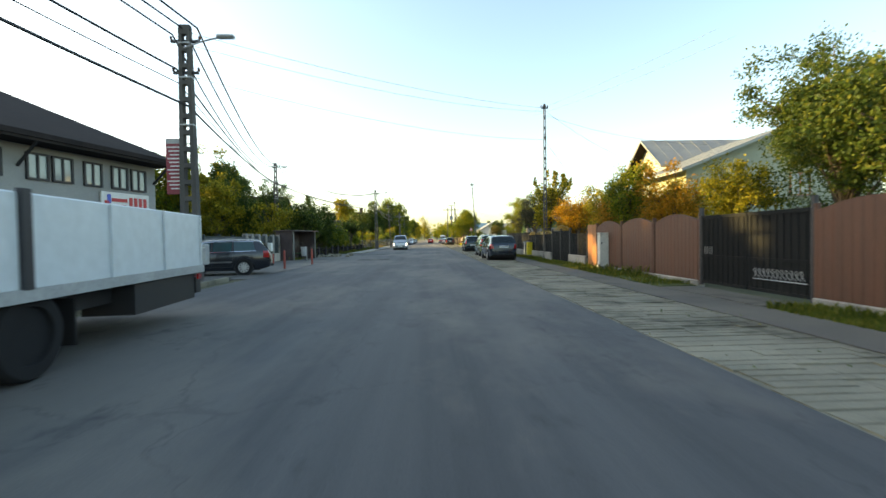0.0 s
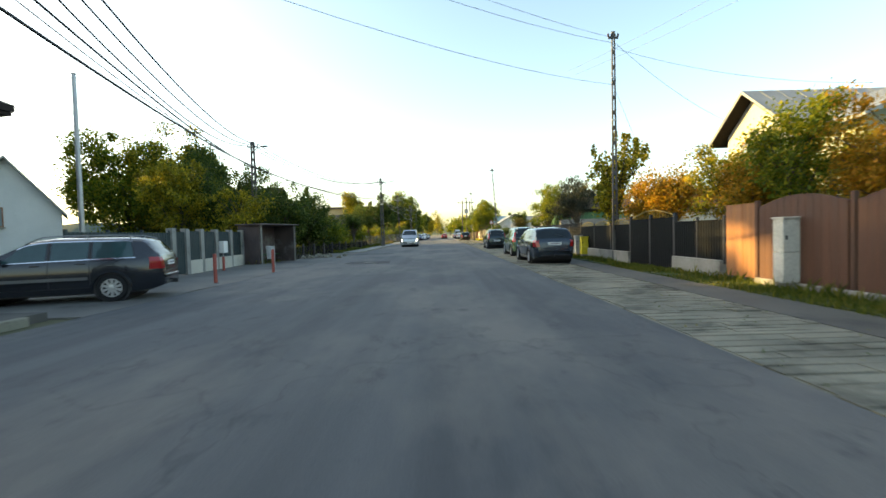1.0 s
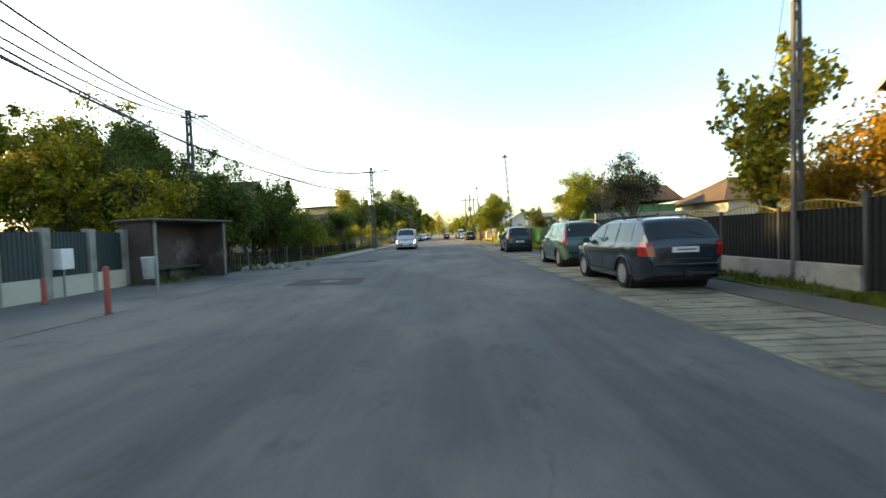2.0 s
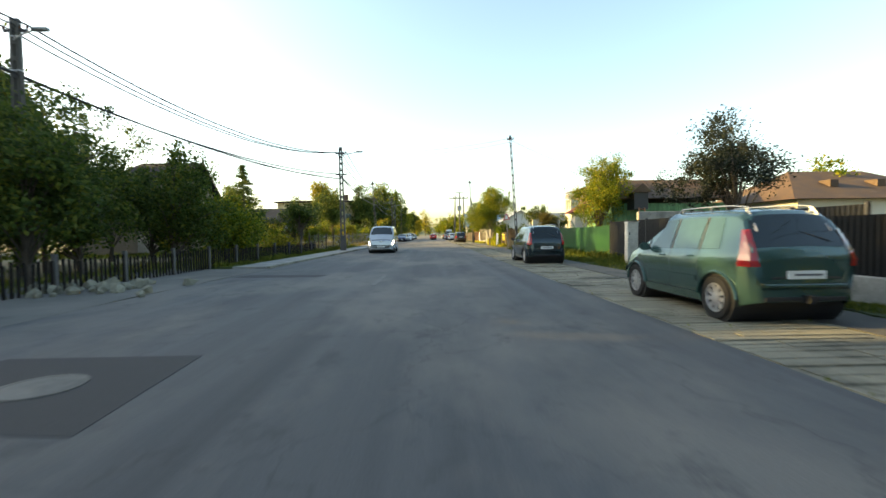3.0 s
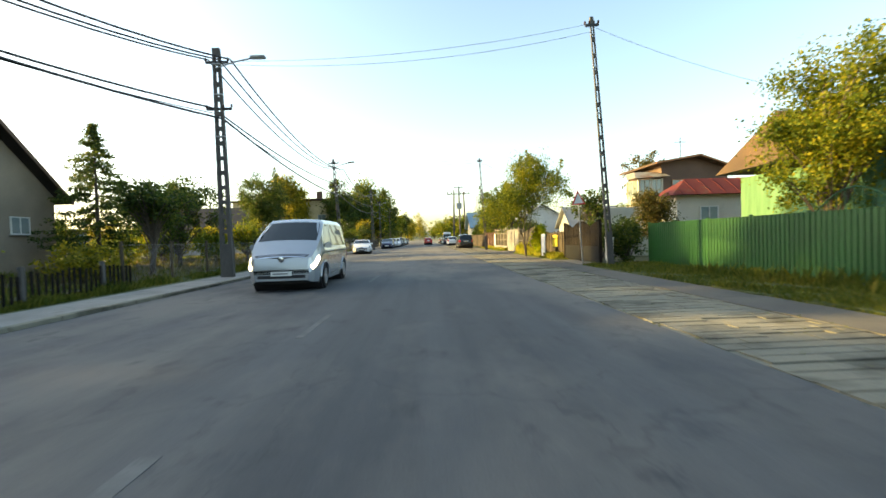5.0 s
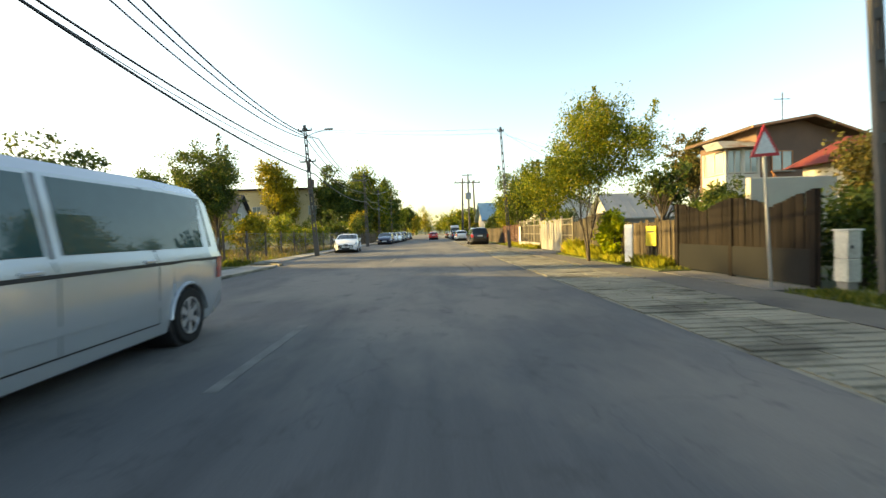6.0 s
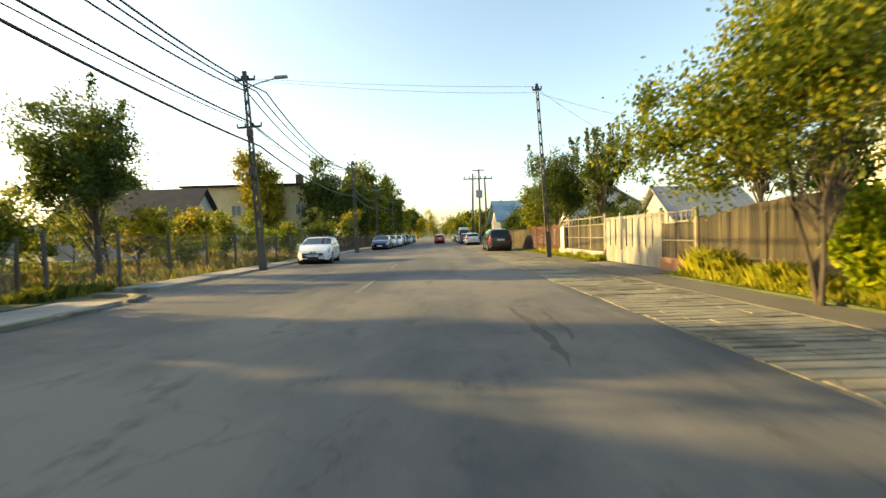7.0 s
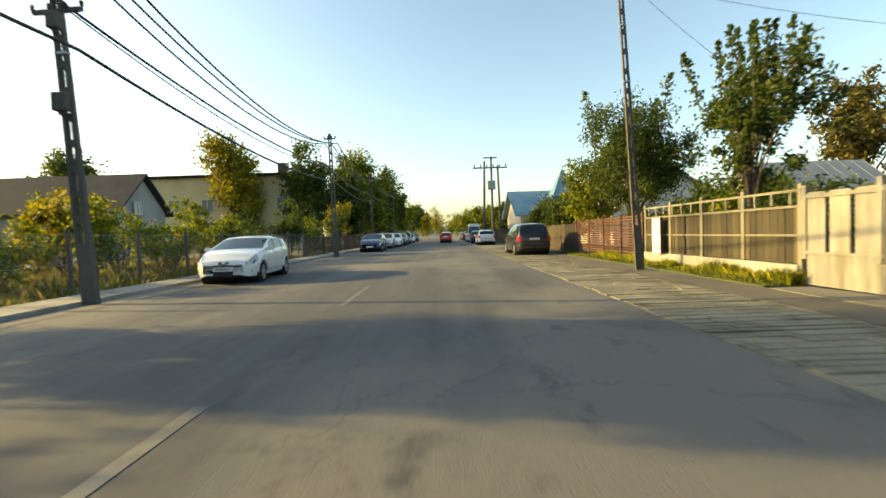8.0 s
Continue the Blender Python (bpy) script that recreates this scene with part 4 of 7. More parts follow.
        s.update(top=[(-h, 0.7), (-h + 0.02, 1.1), (-h + 0.16, H - 0.12), (-h + 0.32, H - 0.02), (-h + 1.2, H), (fa - 0.75, H - 0.03), (fa - 0.55, H - 0.10), (fa + 0.30, 1.28), (h - 0.28, 1.06), (h - 0.06, 0.9), (h, 0.6)],
                 belt=[(-h, 0.68), (-h + 0.03, 1.10), (fa, 1.10), (fa + 0.3, 1.08), (h, 0.62)], tumble=0.16,
                 plan=[(-h, 0.88), (-h + 0.06, 0.95), (-h + 0.4, 0.99), (h - 1.0, 1.0), (h - 0.4, 0.95), (h - 0.12, 0.88), (h, 0.74)],
                 side_glass=[(-h + 0.30, ra + 1.80, 0.05, 0.0), (ra + 1.97, fa + 0.0, 0.0, -0.42)], windscreen=(fa + 0.24, fa - 0.5, 6.8), back_glass=(-h + 0.025, -h + 0.13, 6.4),
                 lamps=[(-h + 0.02, -h + 0.12, 2.6, 4.6, "tail"), (h - 0.4, h - 0.06, 3.0, 4.05, "lit")], handles=(ra + 0.75, fa - 0.85), seams=(ra + 0.60, ra + 1.91, fa + 0.12), plate_front=0.48, plate_rear=0.9)
    s.update(more)
    return s


PAINT_BLACK_BLUE = paint("black_blue_lacquer", (0.012, 0.015, 0.022))
PAINT_SLATE = paint("slate_blue_lacquer", (0.016, 0.028, 0.044), 0.45)
PAINT_GREEN = paint("grey_green_lacquer", (0.040, 0.092, 0.085), 0.5)
PAINT_CHARCOAL = paint("charcoal_green_lacquer", (0.010, 0.026, 0.034), 0.45)
PAINT_WHITE = paint("white_lacquer", (0.70, 0.71, 0.72), 0.0)
PAINT_SILVER = paint("silver_lacquer", (0.40, 0.43, 0.46), 0.45)
PAINT_RED = paint("red_lacquer", (0.55, 0.025, 0.02), 0.1)
PAINT_DARK = paint("dark_grey_lacquer", (0.035, 0.035, 0.038), 0.45)
PAINT_BLUE = paint("dark_blue_lacquer", (0.015, 0.025, 0.07), 0.4)

# parked on the right, nose away
car("estate_car", pose(4.43, 28.55, 0.0, 0, 0, 0.6), outline("estate", 4.50, 1.77, 1.50, 2.58, 0.96, tow=True, spokes=10, rails=(-1.6, 0.3), rail_mat=BLACK_TRIM,
    lamps=[(-2.23, -2.0, 2.6, 4.0, "tail"), (1.83, 2.15, 2.9, 4.0, "head")]),
    PAINT_SLATE, "dusty slate-blue estate car parked on the slabs", category="car")
car("estate_car", pose(4.58, 34.755, 0.0, 0, 0, 0.3), outline("estate", 3.91, 1.70, 1.60, 2.44, 0.62, lamp_z=(0.80, 1.30), lamp_w=(0.14, 0.02), plate_rear=0.69, rails=(-1.75, 0.35), moulding=PAINT_GREEN, spokes=9, tow=True),
    PAINT_GREEN, "grey-green estate car with roof rails parked on slabs", category="car")
car("estate_car", pose(4.47, 47.3, 0.0, 0, 0, 0.4), outline("estate", 3.91, 1.70, 1.60, 2.44, 0.62, lamp_z=(0.80, 1.30), lamp_w=(0.14, 0.02), plate_rear=0.68, rails=(-1.75, 0.35), moulding=PAINT_CHARCOAL, spokes=9, trim=BLACK_TRIM, mirror=BLACK_TRIM),
    PAINT_CHARCOAL, "charcoal estate car with roof rails parked on slabs", category="car")
# across the lay-by on the left, nose to the gate
car("estate_car", pose(-9.12, 19.1, 0.0, 0, 0, 108.0), outline("estate", 4.45, 1.76, 1.48, 2.56, 1.03, rails=(-1.8, 0.5), chrome=True, spokes=10, moulding=CHROME, tow=True),
    PAINT_BLACK_BLUE, "black estate car parked across the lay-by", category="car")
# on the left edge of the street, facing the camera
car("hatchback", pose(-6.25, 90.4, -0.02, 0, 0, 185.0), outline("hatch", 4.1, 1.72, 1.38, 2.52, 0.75, spokes=5, wheel=0.31, face=True, plate_front=0.46, lamps=[(-2.13, -1.9, 2.8, 4.0, "tail"), (1.52, 1.97, 3.5, 6.2, "head")]),
    PAINT_WHITE, "clean white hatchback standing at the road edge", category="car")
car("passenger_van", pose(-3.85, 60.75, 0.0, 0, 0, 181.0), outline("van", 4.89, 1.90, 1.95, 3.0, 0.99, spokes=6, wheel=0.335, grille=((0.78, 0.93, 0.5), (0.36, 0.44, 0.6)), nose=(2.30, 2.40), badge=(2.42, 0.84), grille_bar=CHROME, waist=True, moulding=PAINT_SILVER),
    PAINT_SILVER, "silver passenger van with lit headlamps in the lane", category="van")
# ahead and farther along
car("small_hatchback", pose(0.5, 140.0, 0.0, 0, 0, 0.5), outline("hatch", 3.9, 1.68, 1.46, 2.48, 0.7), PAINT_RED, "bright red small hatchback ahead in the lane", 1, category="car")
far = [
    ("minivan", 4.6, 100.6, 1.0, "estate", (4.45, 1.80, 1.62, 2.72, 0.9), PAINT_DARK, "dark grey people carrier parked at the edge"),
    ("hatchback", 4.4, 122.0, 0.5, "hatch", (4.2, 1.76, 1.50, 2.6, 0.8), PAINT_WHITE, "white hatchback parked at the edge"),
    ("hatchback", 4.2, 129.5, 0.0, "hatch", (4.1, 1.72, 1.47, 2.5, 0.8), PAINT_BLUE, "dark blue hatchback parked at the edge"),
    ("panel_van", 4.3, 137.5, 0.0, "van", (5.3, 1.95, 2.45, 3.2, 1.0), PAINT_WHITE, "tall white panel van parked at the edge"),
    ("hatchback", 4.2, 152.0, 0.0, "hatch", (4.1, 1.72, 1.47, 2.5, 0.8), PAINT_DARK, "dark hatchback parked at the edge"),
    ("saloon_car", 4.3, 164.0, 0.0, "saloon", (4.5, 1.75, 1.44, 2.65, 1.0), PAINT_SILVER, "silver saloon parked at the edge"),
    ("saloon_car", -5.65, 112.6, 181.0, "saloon", (4.6, 1.78, 1.44, 2.7, 1.0), PAINT_BLUE, "dark blue saloon parked facing the camera"),
    ("hatchback", -5.5, 119.2, 181.0, "hatch", (4.1, 1.72, 1.47, 2.5, 0.8), PAINT_SILVER, "silver hatchback in the parked row"),
    ("hatchback", -5.3, 125.2, 181.0, "hatch", (4.2, 1.74, 1.48, 2.55, 0.8), PAINT_WHITE, "white hatchback in the parked row"),
    ("saloon_car", -5.2, 131.4, 181.0, "saloon", (4.5, 1.75, 1.44, 2.65, 1.0), PAINT_DARK, "dark saloon in the parked row"),
    ("estate_car", -5.2, 138.6, 180.0, "estate", (4.5, 1.8, 1.65, 2.65, 0.95), PAINT_BLACK_BLUE, "black tall estate in the parked row"),
    ("hatchback", -5.2, 147.5, 180.0, "hatch", (4.1, 1.72, 1.47, 2.5, 0.8), PAINT_SILVER, "silver hatchback far down the parked row"),
    ("hatchback", -5.1, 158.0, 180.0, "hatch", (4.1, 1.72, 1.47, 2.5, 0.8), PAINT_DARK, "dark hatchback far down the parked row"),
]
for name, x, y, rz, kind, (L, W, H, wb, ro), lac, label in far:
    car(name, pose(x, y, 0, 0, 0, rz), outline(kind, L, W, H, wb, ro, spokes=6), lac, label, 1, "parked cars down the street", "van" if "van" in name else "car")


def lorry(m):
    """A white box lorry seen from its far end."""
    t = thing("box_lorry", m, "white sheet-sided box lorry in the opposite lane", "lorry")
    b = bmesh.new()
    box(b, -1.24, 1.24, -3.6, 3.6, 0.93, 1.90)
    bevelled(b, 0.02)
    side = part("load_box", b, LORRY_WHITE, t)
    for k in range(6):
        y = -3.5 + k * 1.4
        for x in (-1.26, 1.26):
            wide = 0.06 if k == 3 else 0.02
            boxes("side_post", [(x - 0.03 if k == 3 else x - 0.012, x + 0.03 if k == 3 else x + 0.012, y - wide, y + wide, 0.94, 1.93 if k == 3 else 1.89)], DARK_STEEL if k == 3 else LORRY_WHITE, side)
    for x in (-1.255, 1.255):
        boxes("side_rail", [(x - 0.02, x + 0.02, -3.6, 3.6, 0.82, 0.95)], BOX_GREY, t)
    boxes("chassis", [(-0.9, 0.9, -3.7, 3.6, 0.55, 0.82), (-1.15, 1.15, -3.72, -3.5, 0.42, 0.72)], BLACK_TRIM, t)
    for x in (-0.95, 0.95):
        boxes("tail_lamp", [(x - 0.14, x + 0.14, -3.76, -3.7, 0.62, 0.74)], LAMP_RED, t)
        boxes("side_marker", [(x * 1.33 - 0.02, x * 1.33 + 0.02, -3.42, -3.3, 0.70, 0.80)], LAMP_RED, t)
    for x in (-0.86, 0.86):
        boxes("mud_flap", [(x - 0.26, x + 0.26, -0.2, -0.17, 0.2, 0.75)], RUBBER, t)
    boxes("tool_box", [(-1.2, -0.5, -3.3, -1.3, 0.36, 0.8)], BLACK_TRIM, t)
    boxes("side_guard", [(1.12, 1.2, -3.3, -1.2, 0.42, 0.82)], BLACK_TRIM, t)
    tyre, rim, disc = wheel_meshes(0.46, 6)
    for y in (0.55, 2.8):
        for sgn in (-1, 1):
            w = new("wheel")
            w.parent = t
            w.matrix_basis = pose(sgn * 1.05, y, 0.46, 0, 0, 0 if sgn > 0 else 180)
            for name, me in (("tyre", tyre), ("hub", disc)):
                piece(name, me, w, Matrix.Diagonal((1.4, 1, 1, 1)))
    boxes("cab", [(-1.2, 1.2, 3.75, 5.6, 0.7, 2.9)], LORRY_WHITE, t, bevel=0.08)
    return t


lorry(pose(-5.25, 5.0, 0.0, 0, 0, 186.0))

# ---- trees ----


def leaves(centres, spread, per, size, rs, flat=0.0, twigs=12):
    """Leaf rhombs set along short twigs that spray out of every cluster centre."""
    n = len(centres) * per
    idx = np.repeat(np.arange(len(centres)), per)
    sp = np.broadcast_to(np.asarray(spread, float), (len(centres),))[idx]
    d = rs.randn(len(centres), twigs, 3)
    d[:, :, 2] += 0.3
    d /= np.linalg.norm(d, axis=2, keepdims=True)
    reach = rs.uniform(0.7, 1.75, (len(centres), twigs))
    k = rs.randint(twigs, size=n)
    p = np.asarray(centres)[idx] + d[idx, k] * (rs.rand(n) ** 0.75 * reach[idx, k] * sp)[:, None] * (1, 1, 0.85)
    p += np.clip(rs.randn(n, 3), -1.5, 1.5) * (0.40 * sp)[:, None]
    a = rs.randn(n, 3)
    a[:, 2] -= 0.5 + flat
    a /= np.linalg.norm(a, axis=1, keepdims=True)
    b = np.cross(a, rs.randn(n, 3))
    b /= np.linalg.norm(b, axis=1, keepdims=True)
    s = (size * (0.6 + 0.8 * rs.rand(n)))[:, None]
    q = np.stack([p - a * s, p + b * s * 0.55 - a * s * 0.1, p + a * s, p - b * s * 0.55 - a * s * 0.1], 1)
    q = q[q[:, :, 2].min(1) > 0.02]
    return q.reshape(-1, 3)


def tree(name, x, y, height, radius, stem, leaf_mat, label, seed, clusters=60, per=90, size=0.075, stems=1, spread=0.36, trunk=0.11, bottom=None,
         category="tree", shape=1.0, turn=0.0, group="", shoots=0, lean_to=(0.0, 0.0)):
    """A tapered trunk with limbs to every clump of leaves; the crown is uneven, with gaps between the clumps."""
    rs = np.random.RandomState(seed)
    t = thing(name, pose(x, y, -0.03), label, category, group)
    bottom = stem if bottom is None else bottom
    mid, half = (height + bottom) / 2, (height - bottom) / 2
    cs = []
    lobes = [(rs.uniform(-0.45, 0.45) * radius, rs.uniform(-0.45, 0.45) * radius, rs.uniform(-0.55, 0.5) * half, rs.uniform(0.45, 0.75)) for _ in range(7)]
    while len(cs) < clusters:
        d = rs.randn(3)
        d /= np.linalg.norm(d)
        r = rs.rand() ** 0.4
        lx, ly, lz, ls = lobes[rs.randint(7)]
        px, py, pz = lx + d[0] * r * radius * ls, ly + d[1] * r * radius * ls, lz + d[2] * r * half * ls
        taper = 1 - (1 - shape) * max(0, pz / half)
        cs.append((px * taper, py * taper, min(max(mid + pz, bottom), height - spread * 0.4)))
    tips = []
    for _ in range(shoots):
        a, r = rs.rand() * 6.283, radius * rs.uniform(0.15, 0.85)
        z0 = mid + half * rs.uniform(0.0, 0.35)
        z1 = height + rs.uniform(0.0, 0.16) * half - 0.4 * half * (r / radius) ** 2
        base = Vector((math.cos(a) * r, math.sin(a) * r, z0))
        tip = Vector((math.cos(a) * r * 1.3, math.sin(a) * r * 1.3, z1))
        tips.append((base, tip))
    for b_, t_ in tips:
        for v_ in (b_, t_):
            v_ += Vector((lean_to[0], lean_to[1], 0)) * (v_.z / height)
    cs = np.array(cs)
    cs[:, 0] += lean_to[0] * cs[:, 2] / height
    cs[:, 1] += lean_to[1] * cs[:, 2] / height
    twigs = np.array([tuple(b_.lerp(t_, f)) for b_, t_ in tips for f in (0.1, 0.3, 0.5, 0.65, 0.8, 0.92, 1.0)]).reshape(-1, 3)
    bm = bmesh.new()
    for base, tip in tips:
        tube(bm, [base - Vector((base.x * 0.6, base.y * 0.6, 0.7)), base, tip], [trunk * 0.3, trunk * 0.2, 0.008], 5)
    bases = []
    for k in range(stems):
        a = turn + 6.283 * k / stems
        lean = 0.0 if stems == 1 else 0.28 * radius
        top = (math.cos(a) * lean, math.sin(a) * lean, height * 0.78)
        foot = (math.cos(a) * 0.035 * (stems > 1), math.sin(a) * 0.035 * (stems > 1), 0)
        line = [Vector(foot).lerp(Vector(top), f) + Vector((rs.randn() * 0.05, rs.randn() * 0.05, 0)) * (f > 0) for f in (0, 0.15, 0.35, 0.55, 0.8, 1)]
        tube(bm, line, [trunk * r for r in (1.35, 1.0, 0.85, 0.65, 0.35, 0.12)], 8)
        bases.append(line)
    for c in cs[:: max(1, len(cs) // 34)]:
        line = bases[rs.randint(len(bases))]
        f = min(max((c[2] - height * 0.22) / (height * 0.78), 0.18), 0.95) * 0.8
        i = min(int(f * 5), 4)
        s = line[i].lerp(line[i + 1], f * 5 - i)
        e = Vector(c)
        m = s.lerp(e, 0.5) + Vector((0, 0, 0.12 * (e - s).length))
        tube(bm, [s, m, e], [trunk * 0.32, trunk * 0.2, 0.012], 5)
    part("trunk", bm, BARK, t, "rough grey-brown bark", smooth=60)
    co = leaves(cs, spread * (0.6 + 0.8 * rs.rand(len(cs))), per, size, rs)
    if shoots:
        co = np.r_[co, leaves(twigs, spread * np.tile((0.7, 0.6, 0.5, 0.45, 0.4, 0.3, 0.2), shoots), max(per // 4, 6), size, rs)]
    crown = fast("crown", co, 4, leaf_mat)
    crown.parent = t
    return t


def conifer(name, x, y, height, radius, label, seed):
    """A spruce: whorls of drooping branches, each clad with short needled twigs."""
    rs = np.random.RandomState(seed)
    t = thing(name, pose(x, y, -0.03), label, "tree")
    bm = bmesh.new()
    tube(bm, [(0, 0, 0), (0, 0, height * 0.5), (0, 0, height)], [0.16, 0.09, 0.015], 8)
    cs = []
    for k in range(22):
        z = height * (0.12 + 0.86 * (k / 21) ** 0.9)
        full = radius * (1 - z / height) + 0.10
        for j in range(9):
            a = rs.rand() * 6.283
            r = full * rs.uniform(0.72, 1.12)
            tip = Vector((math.cos(a) * r, math.sin(a) * r, z - 0.20 * r + 0.05 * r * r))
            if j < 5:
                tube(bm, [(0, 0, z), tip], [0.03, 0.008], 4)
            for f in np.linspace(0.3, 1.0, 3 + int(r * 2.4)):
                cs.append((tip.x * f, tip.y * f, z + (tip.z - z) * f))
    cs += [(0, 0, height - 0.12 * i) for i in range(6)]
    part("trunk", bm, BARK, t)
    crown = fast("crown", leaves(np.array(cs), 0.17, 15, 0.07, rs, twigs=4), 4, LEAF_DARK)
    crown.parent = t
    return t


def bush(name, x, y, height, radius, leaf_mat, label, seed, clusters=30, per=80, size=0.06, spread=0.25, category="shrub", sx=1.0, sy=1.0):
    rs = np.random.RandomState(seed)
    t = thing(name, pose(x, y, -0.03), label, category)
    cs = []
    for _ in range(clusters):
        d = rs.randn(3)
        d /= np.linalg.norm(d)
        r = rs.rand() ** 0.45
        cs.append((d[0] * r * radius * sx, d[1] * r * radius * sy, height * 0.5 + d[2] * r * height * 0.42 + rs.randn() * 0.05))
    bm = bmesh.new()
    for c in cs[:12]:
        tube(bm, [(c[0] * 0.2, c[1] * 0.2, 0), (c[0] * 0.6, c[1] * 0.6, c[2] * 0.6), c], [0.03, 0.02, 0.006], 5)
    part("stem", bm, BARK, t)
    crown = fast("crown", leaves(np.array(cs), spread, per, size, rs), 4, leaf_mat)
    crown.parent = t
    return t


# left of the street
G, DK, GO, OR, RD = LEAF_GREEN, LEAF_DARK, LEAF_GOLD, LEAF_ORANGE, LEAF_RED
tree("broad_tree", -28.4, 49.0, 12.3, 4.2, 2.5, G, "tall yellowing green tree behind the yard", 11, 200, 180, 0.13, spread=0.72, trunk=0.25, bottom=1.5)
tree("broad_tree", -21.3, 49.0, 10.8, 3.7, 2.2, DK, "dark green walnut-like tree", 12, 170, 180, 0.13, spread=0.65, trunk=0.2, bottom=1.5)
tree("broad_tree", -25.0, 50.5, 11.6, 3.8, 2.2, GO, "tree with yellow-orange autumn patches", 13, 160, 180, 0.13, spread=0.65, trunk=0.2, bottom=1.5)
tree("fruit_tree", -18.0, 38.3, 7.2, 2.7, 1.2, GO, "small yellowing fruit tree behind the pillar fence", 14, 110, 150, 0.09, spread=0.38)
tree("fruit_tree", -15.2, 39.0, 6.0, 1.9, 1.2, DK, "small dark fruit tree in the yard", 16, 70, 130, 0.085, spread=0.36)
tree("fruit_tree", -13.0, 37.0, 4.6, 1.9, 1.2, GO, "small yellow-green fruit tree behind the kiosk", 15, 55, 100, 0.08, spread=0.34)
rng = random.Random(21)
for k, (x, y, h, r, mat) in enumerate(((-11.3, 39.5, 5.0, 2.2, DK), (-12.6, 43.0, 5.6, 2.6, DK), (-11.8, 47.2, 5.2, 2.5, DK), (-11.2, 51.0, 3.4, 1.9, G), (-12.0, 55.0, 3.0, 1.9, DK),
                                       (-15.4, 44.9, 8.1, 2.4, DK), (-18.2, 52.4, 8.4, 2.7, DK), (-14.2, 58.5, 3.0, 1.8, G), (-18.5, 58.0, 5.2, 2.4, DK), (-18.5, 40.5, 8.0, 2.6, DK))):
    tree("garden_tree", x, y, h, r, 0.8, mat, "dense dark green garden tree along the footway", 30 + k, 84, 130, 0.072, spread=0.42, bottom=0.5, trunk=0.09)
conifer("spruce", -20.1, 74.9, 8.9, 4.0, "dark slender spruce beside the house", 50)
tree("cherry_tree", -11.6, 66.0, 4.5, 2.1, 1.5, DK, "loose dark-leaved fruit tree in the garden", 51, 60, 80, 0.08, spread=0.36, bottom=1.9)
tree("cherry_tree", -14.6, 73.6, 6.0, 2.7, 1.4, DK, "spreading dark green fruit tree in the garden", 52, 60, 90, 0.08, spread=0.38, bottom=1.6)
tree("cherry_tree", -13.0, 79.6, 3.1, 1.7, 0.9, G, "low green fruit tree behind the wire fence", 53, 50, 110, 0.065, spread=0.34, bottom=0.8)
tree("pear_tree", -12.4, 83.0, 7.0, 2.6, 1.8, DK, "upright dark pear tree in the garden", 54, 150, 190, 0.06, spread=0.42, bottom=1.9, shape=0.8, shoots=2)
tree("round_tree", -45, 131.0, 12.8, 4.6, 2.0, DK, "round-crowned tree behind the house", 55, 150, 110, 0.2, spread=1.0, bottom=2.5)
for k, (x, y, h, r, mat) in enumerate(((-12.5, 88, 2.6, 1.5, G), (-10.8, 93.5, 2.2, 1.2, G), (-14.5, 96, 3.2, 1.7, G), (-11.5, 101, 2.8, 1.5, DK), (-17, 84, 2.8, 1.6, G), (-13.5, 106, 3.4, 1.8, DK),
                                       (-10.6, 111, 3.2, 1.4, G), (-9.9, 75.0, 1.2, 0.8, GO), (-24, 86, 3.0, 1.8, G), (-20.5, 83, 2.2, 1.4, GO), (-12.8, 64, 1.6, 1.2, GO))):
    bush("garden_shrub", x, y, h, r, mat, "loose yellow-green shrub in the garden", 60 + k, 34, 80, 0.07, 0.3)
tree("golden_tree", -23.8, 127.0, 13.6, 3.5, 2.0, GO, "tall rounded golden tree before the yellow house", 80, 150, 110, 0.16, spread=0.85, bottom=1.5, trunk=0.22)
tree("tall_tree", -15.8, 129.0, 12.2, 3.3, 1.5, DK, "tall dark tree by the street", 81, 150, 110, 0.17, spread=0.8, bottom=1.0, trunk=0.2)
tree("tall_tree", -13.0, 137.0, 12.4, 3.2, 1.5, DK, "tall dark tree by the street", 82, 150, 110, 0.17, spread=0.8, bottom=1.0, trunk=0.2)
tree("tall_tree", -12.6, 148.0, 16.2, 4.4, 2.0, G, "very tall broad green tree by the street", 83, 180, 120, 0.22, spread=1.1, bottom=1.5, trunk=0.3)
tree("tall_tree", -12.6, 162.0, 15.0, 4.4, 2.0, DK, "tall dark tree by the street", 84, 160, 110, 0.22, spread=1.05, bottom=1.0, trunk=0.3)
tree("street_tree", -10.5, 121.0, 5.5, 2.0, 1.0, GO, "yellowing tree at the road edge", 85, 60, 80, 0.1, spread=0.4, bottom=0.8)
tree("street_tree", -11.0, 150.0, 7.5, 2.6, 1.0, DK, "dark roadside tree behind parked cars", 86, 70, 80, 0.14, spread=0.5, bottom=0.8)
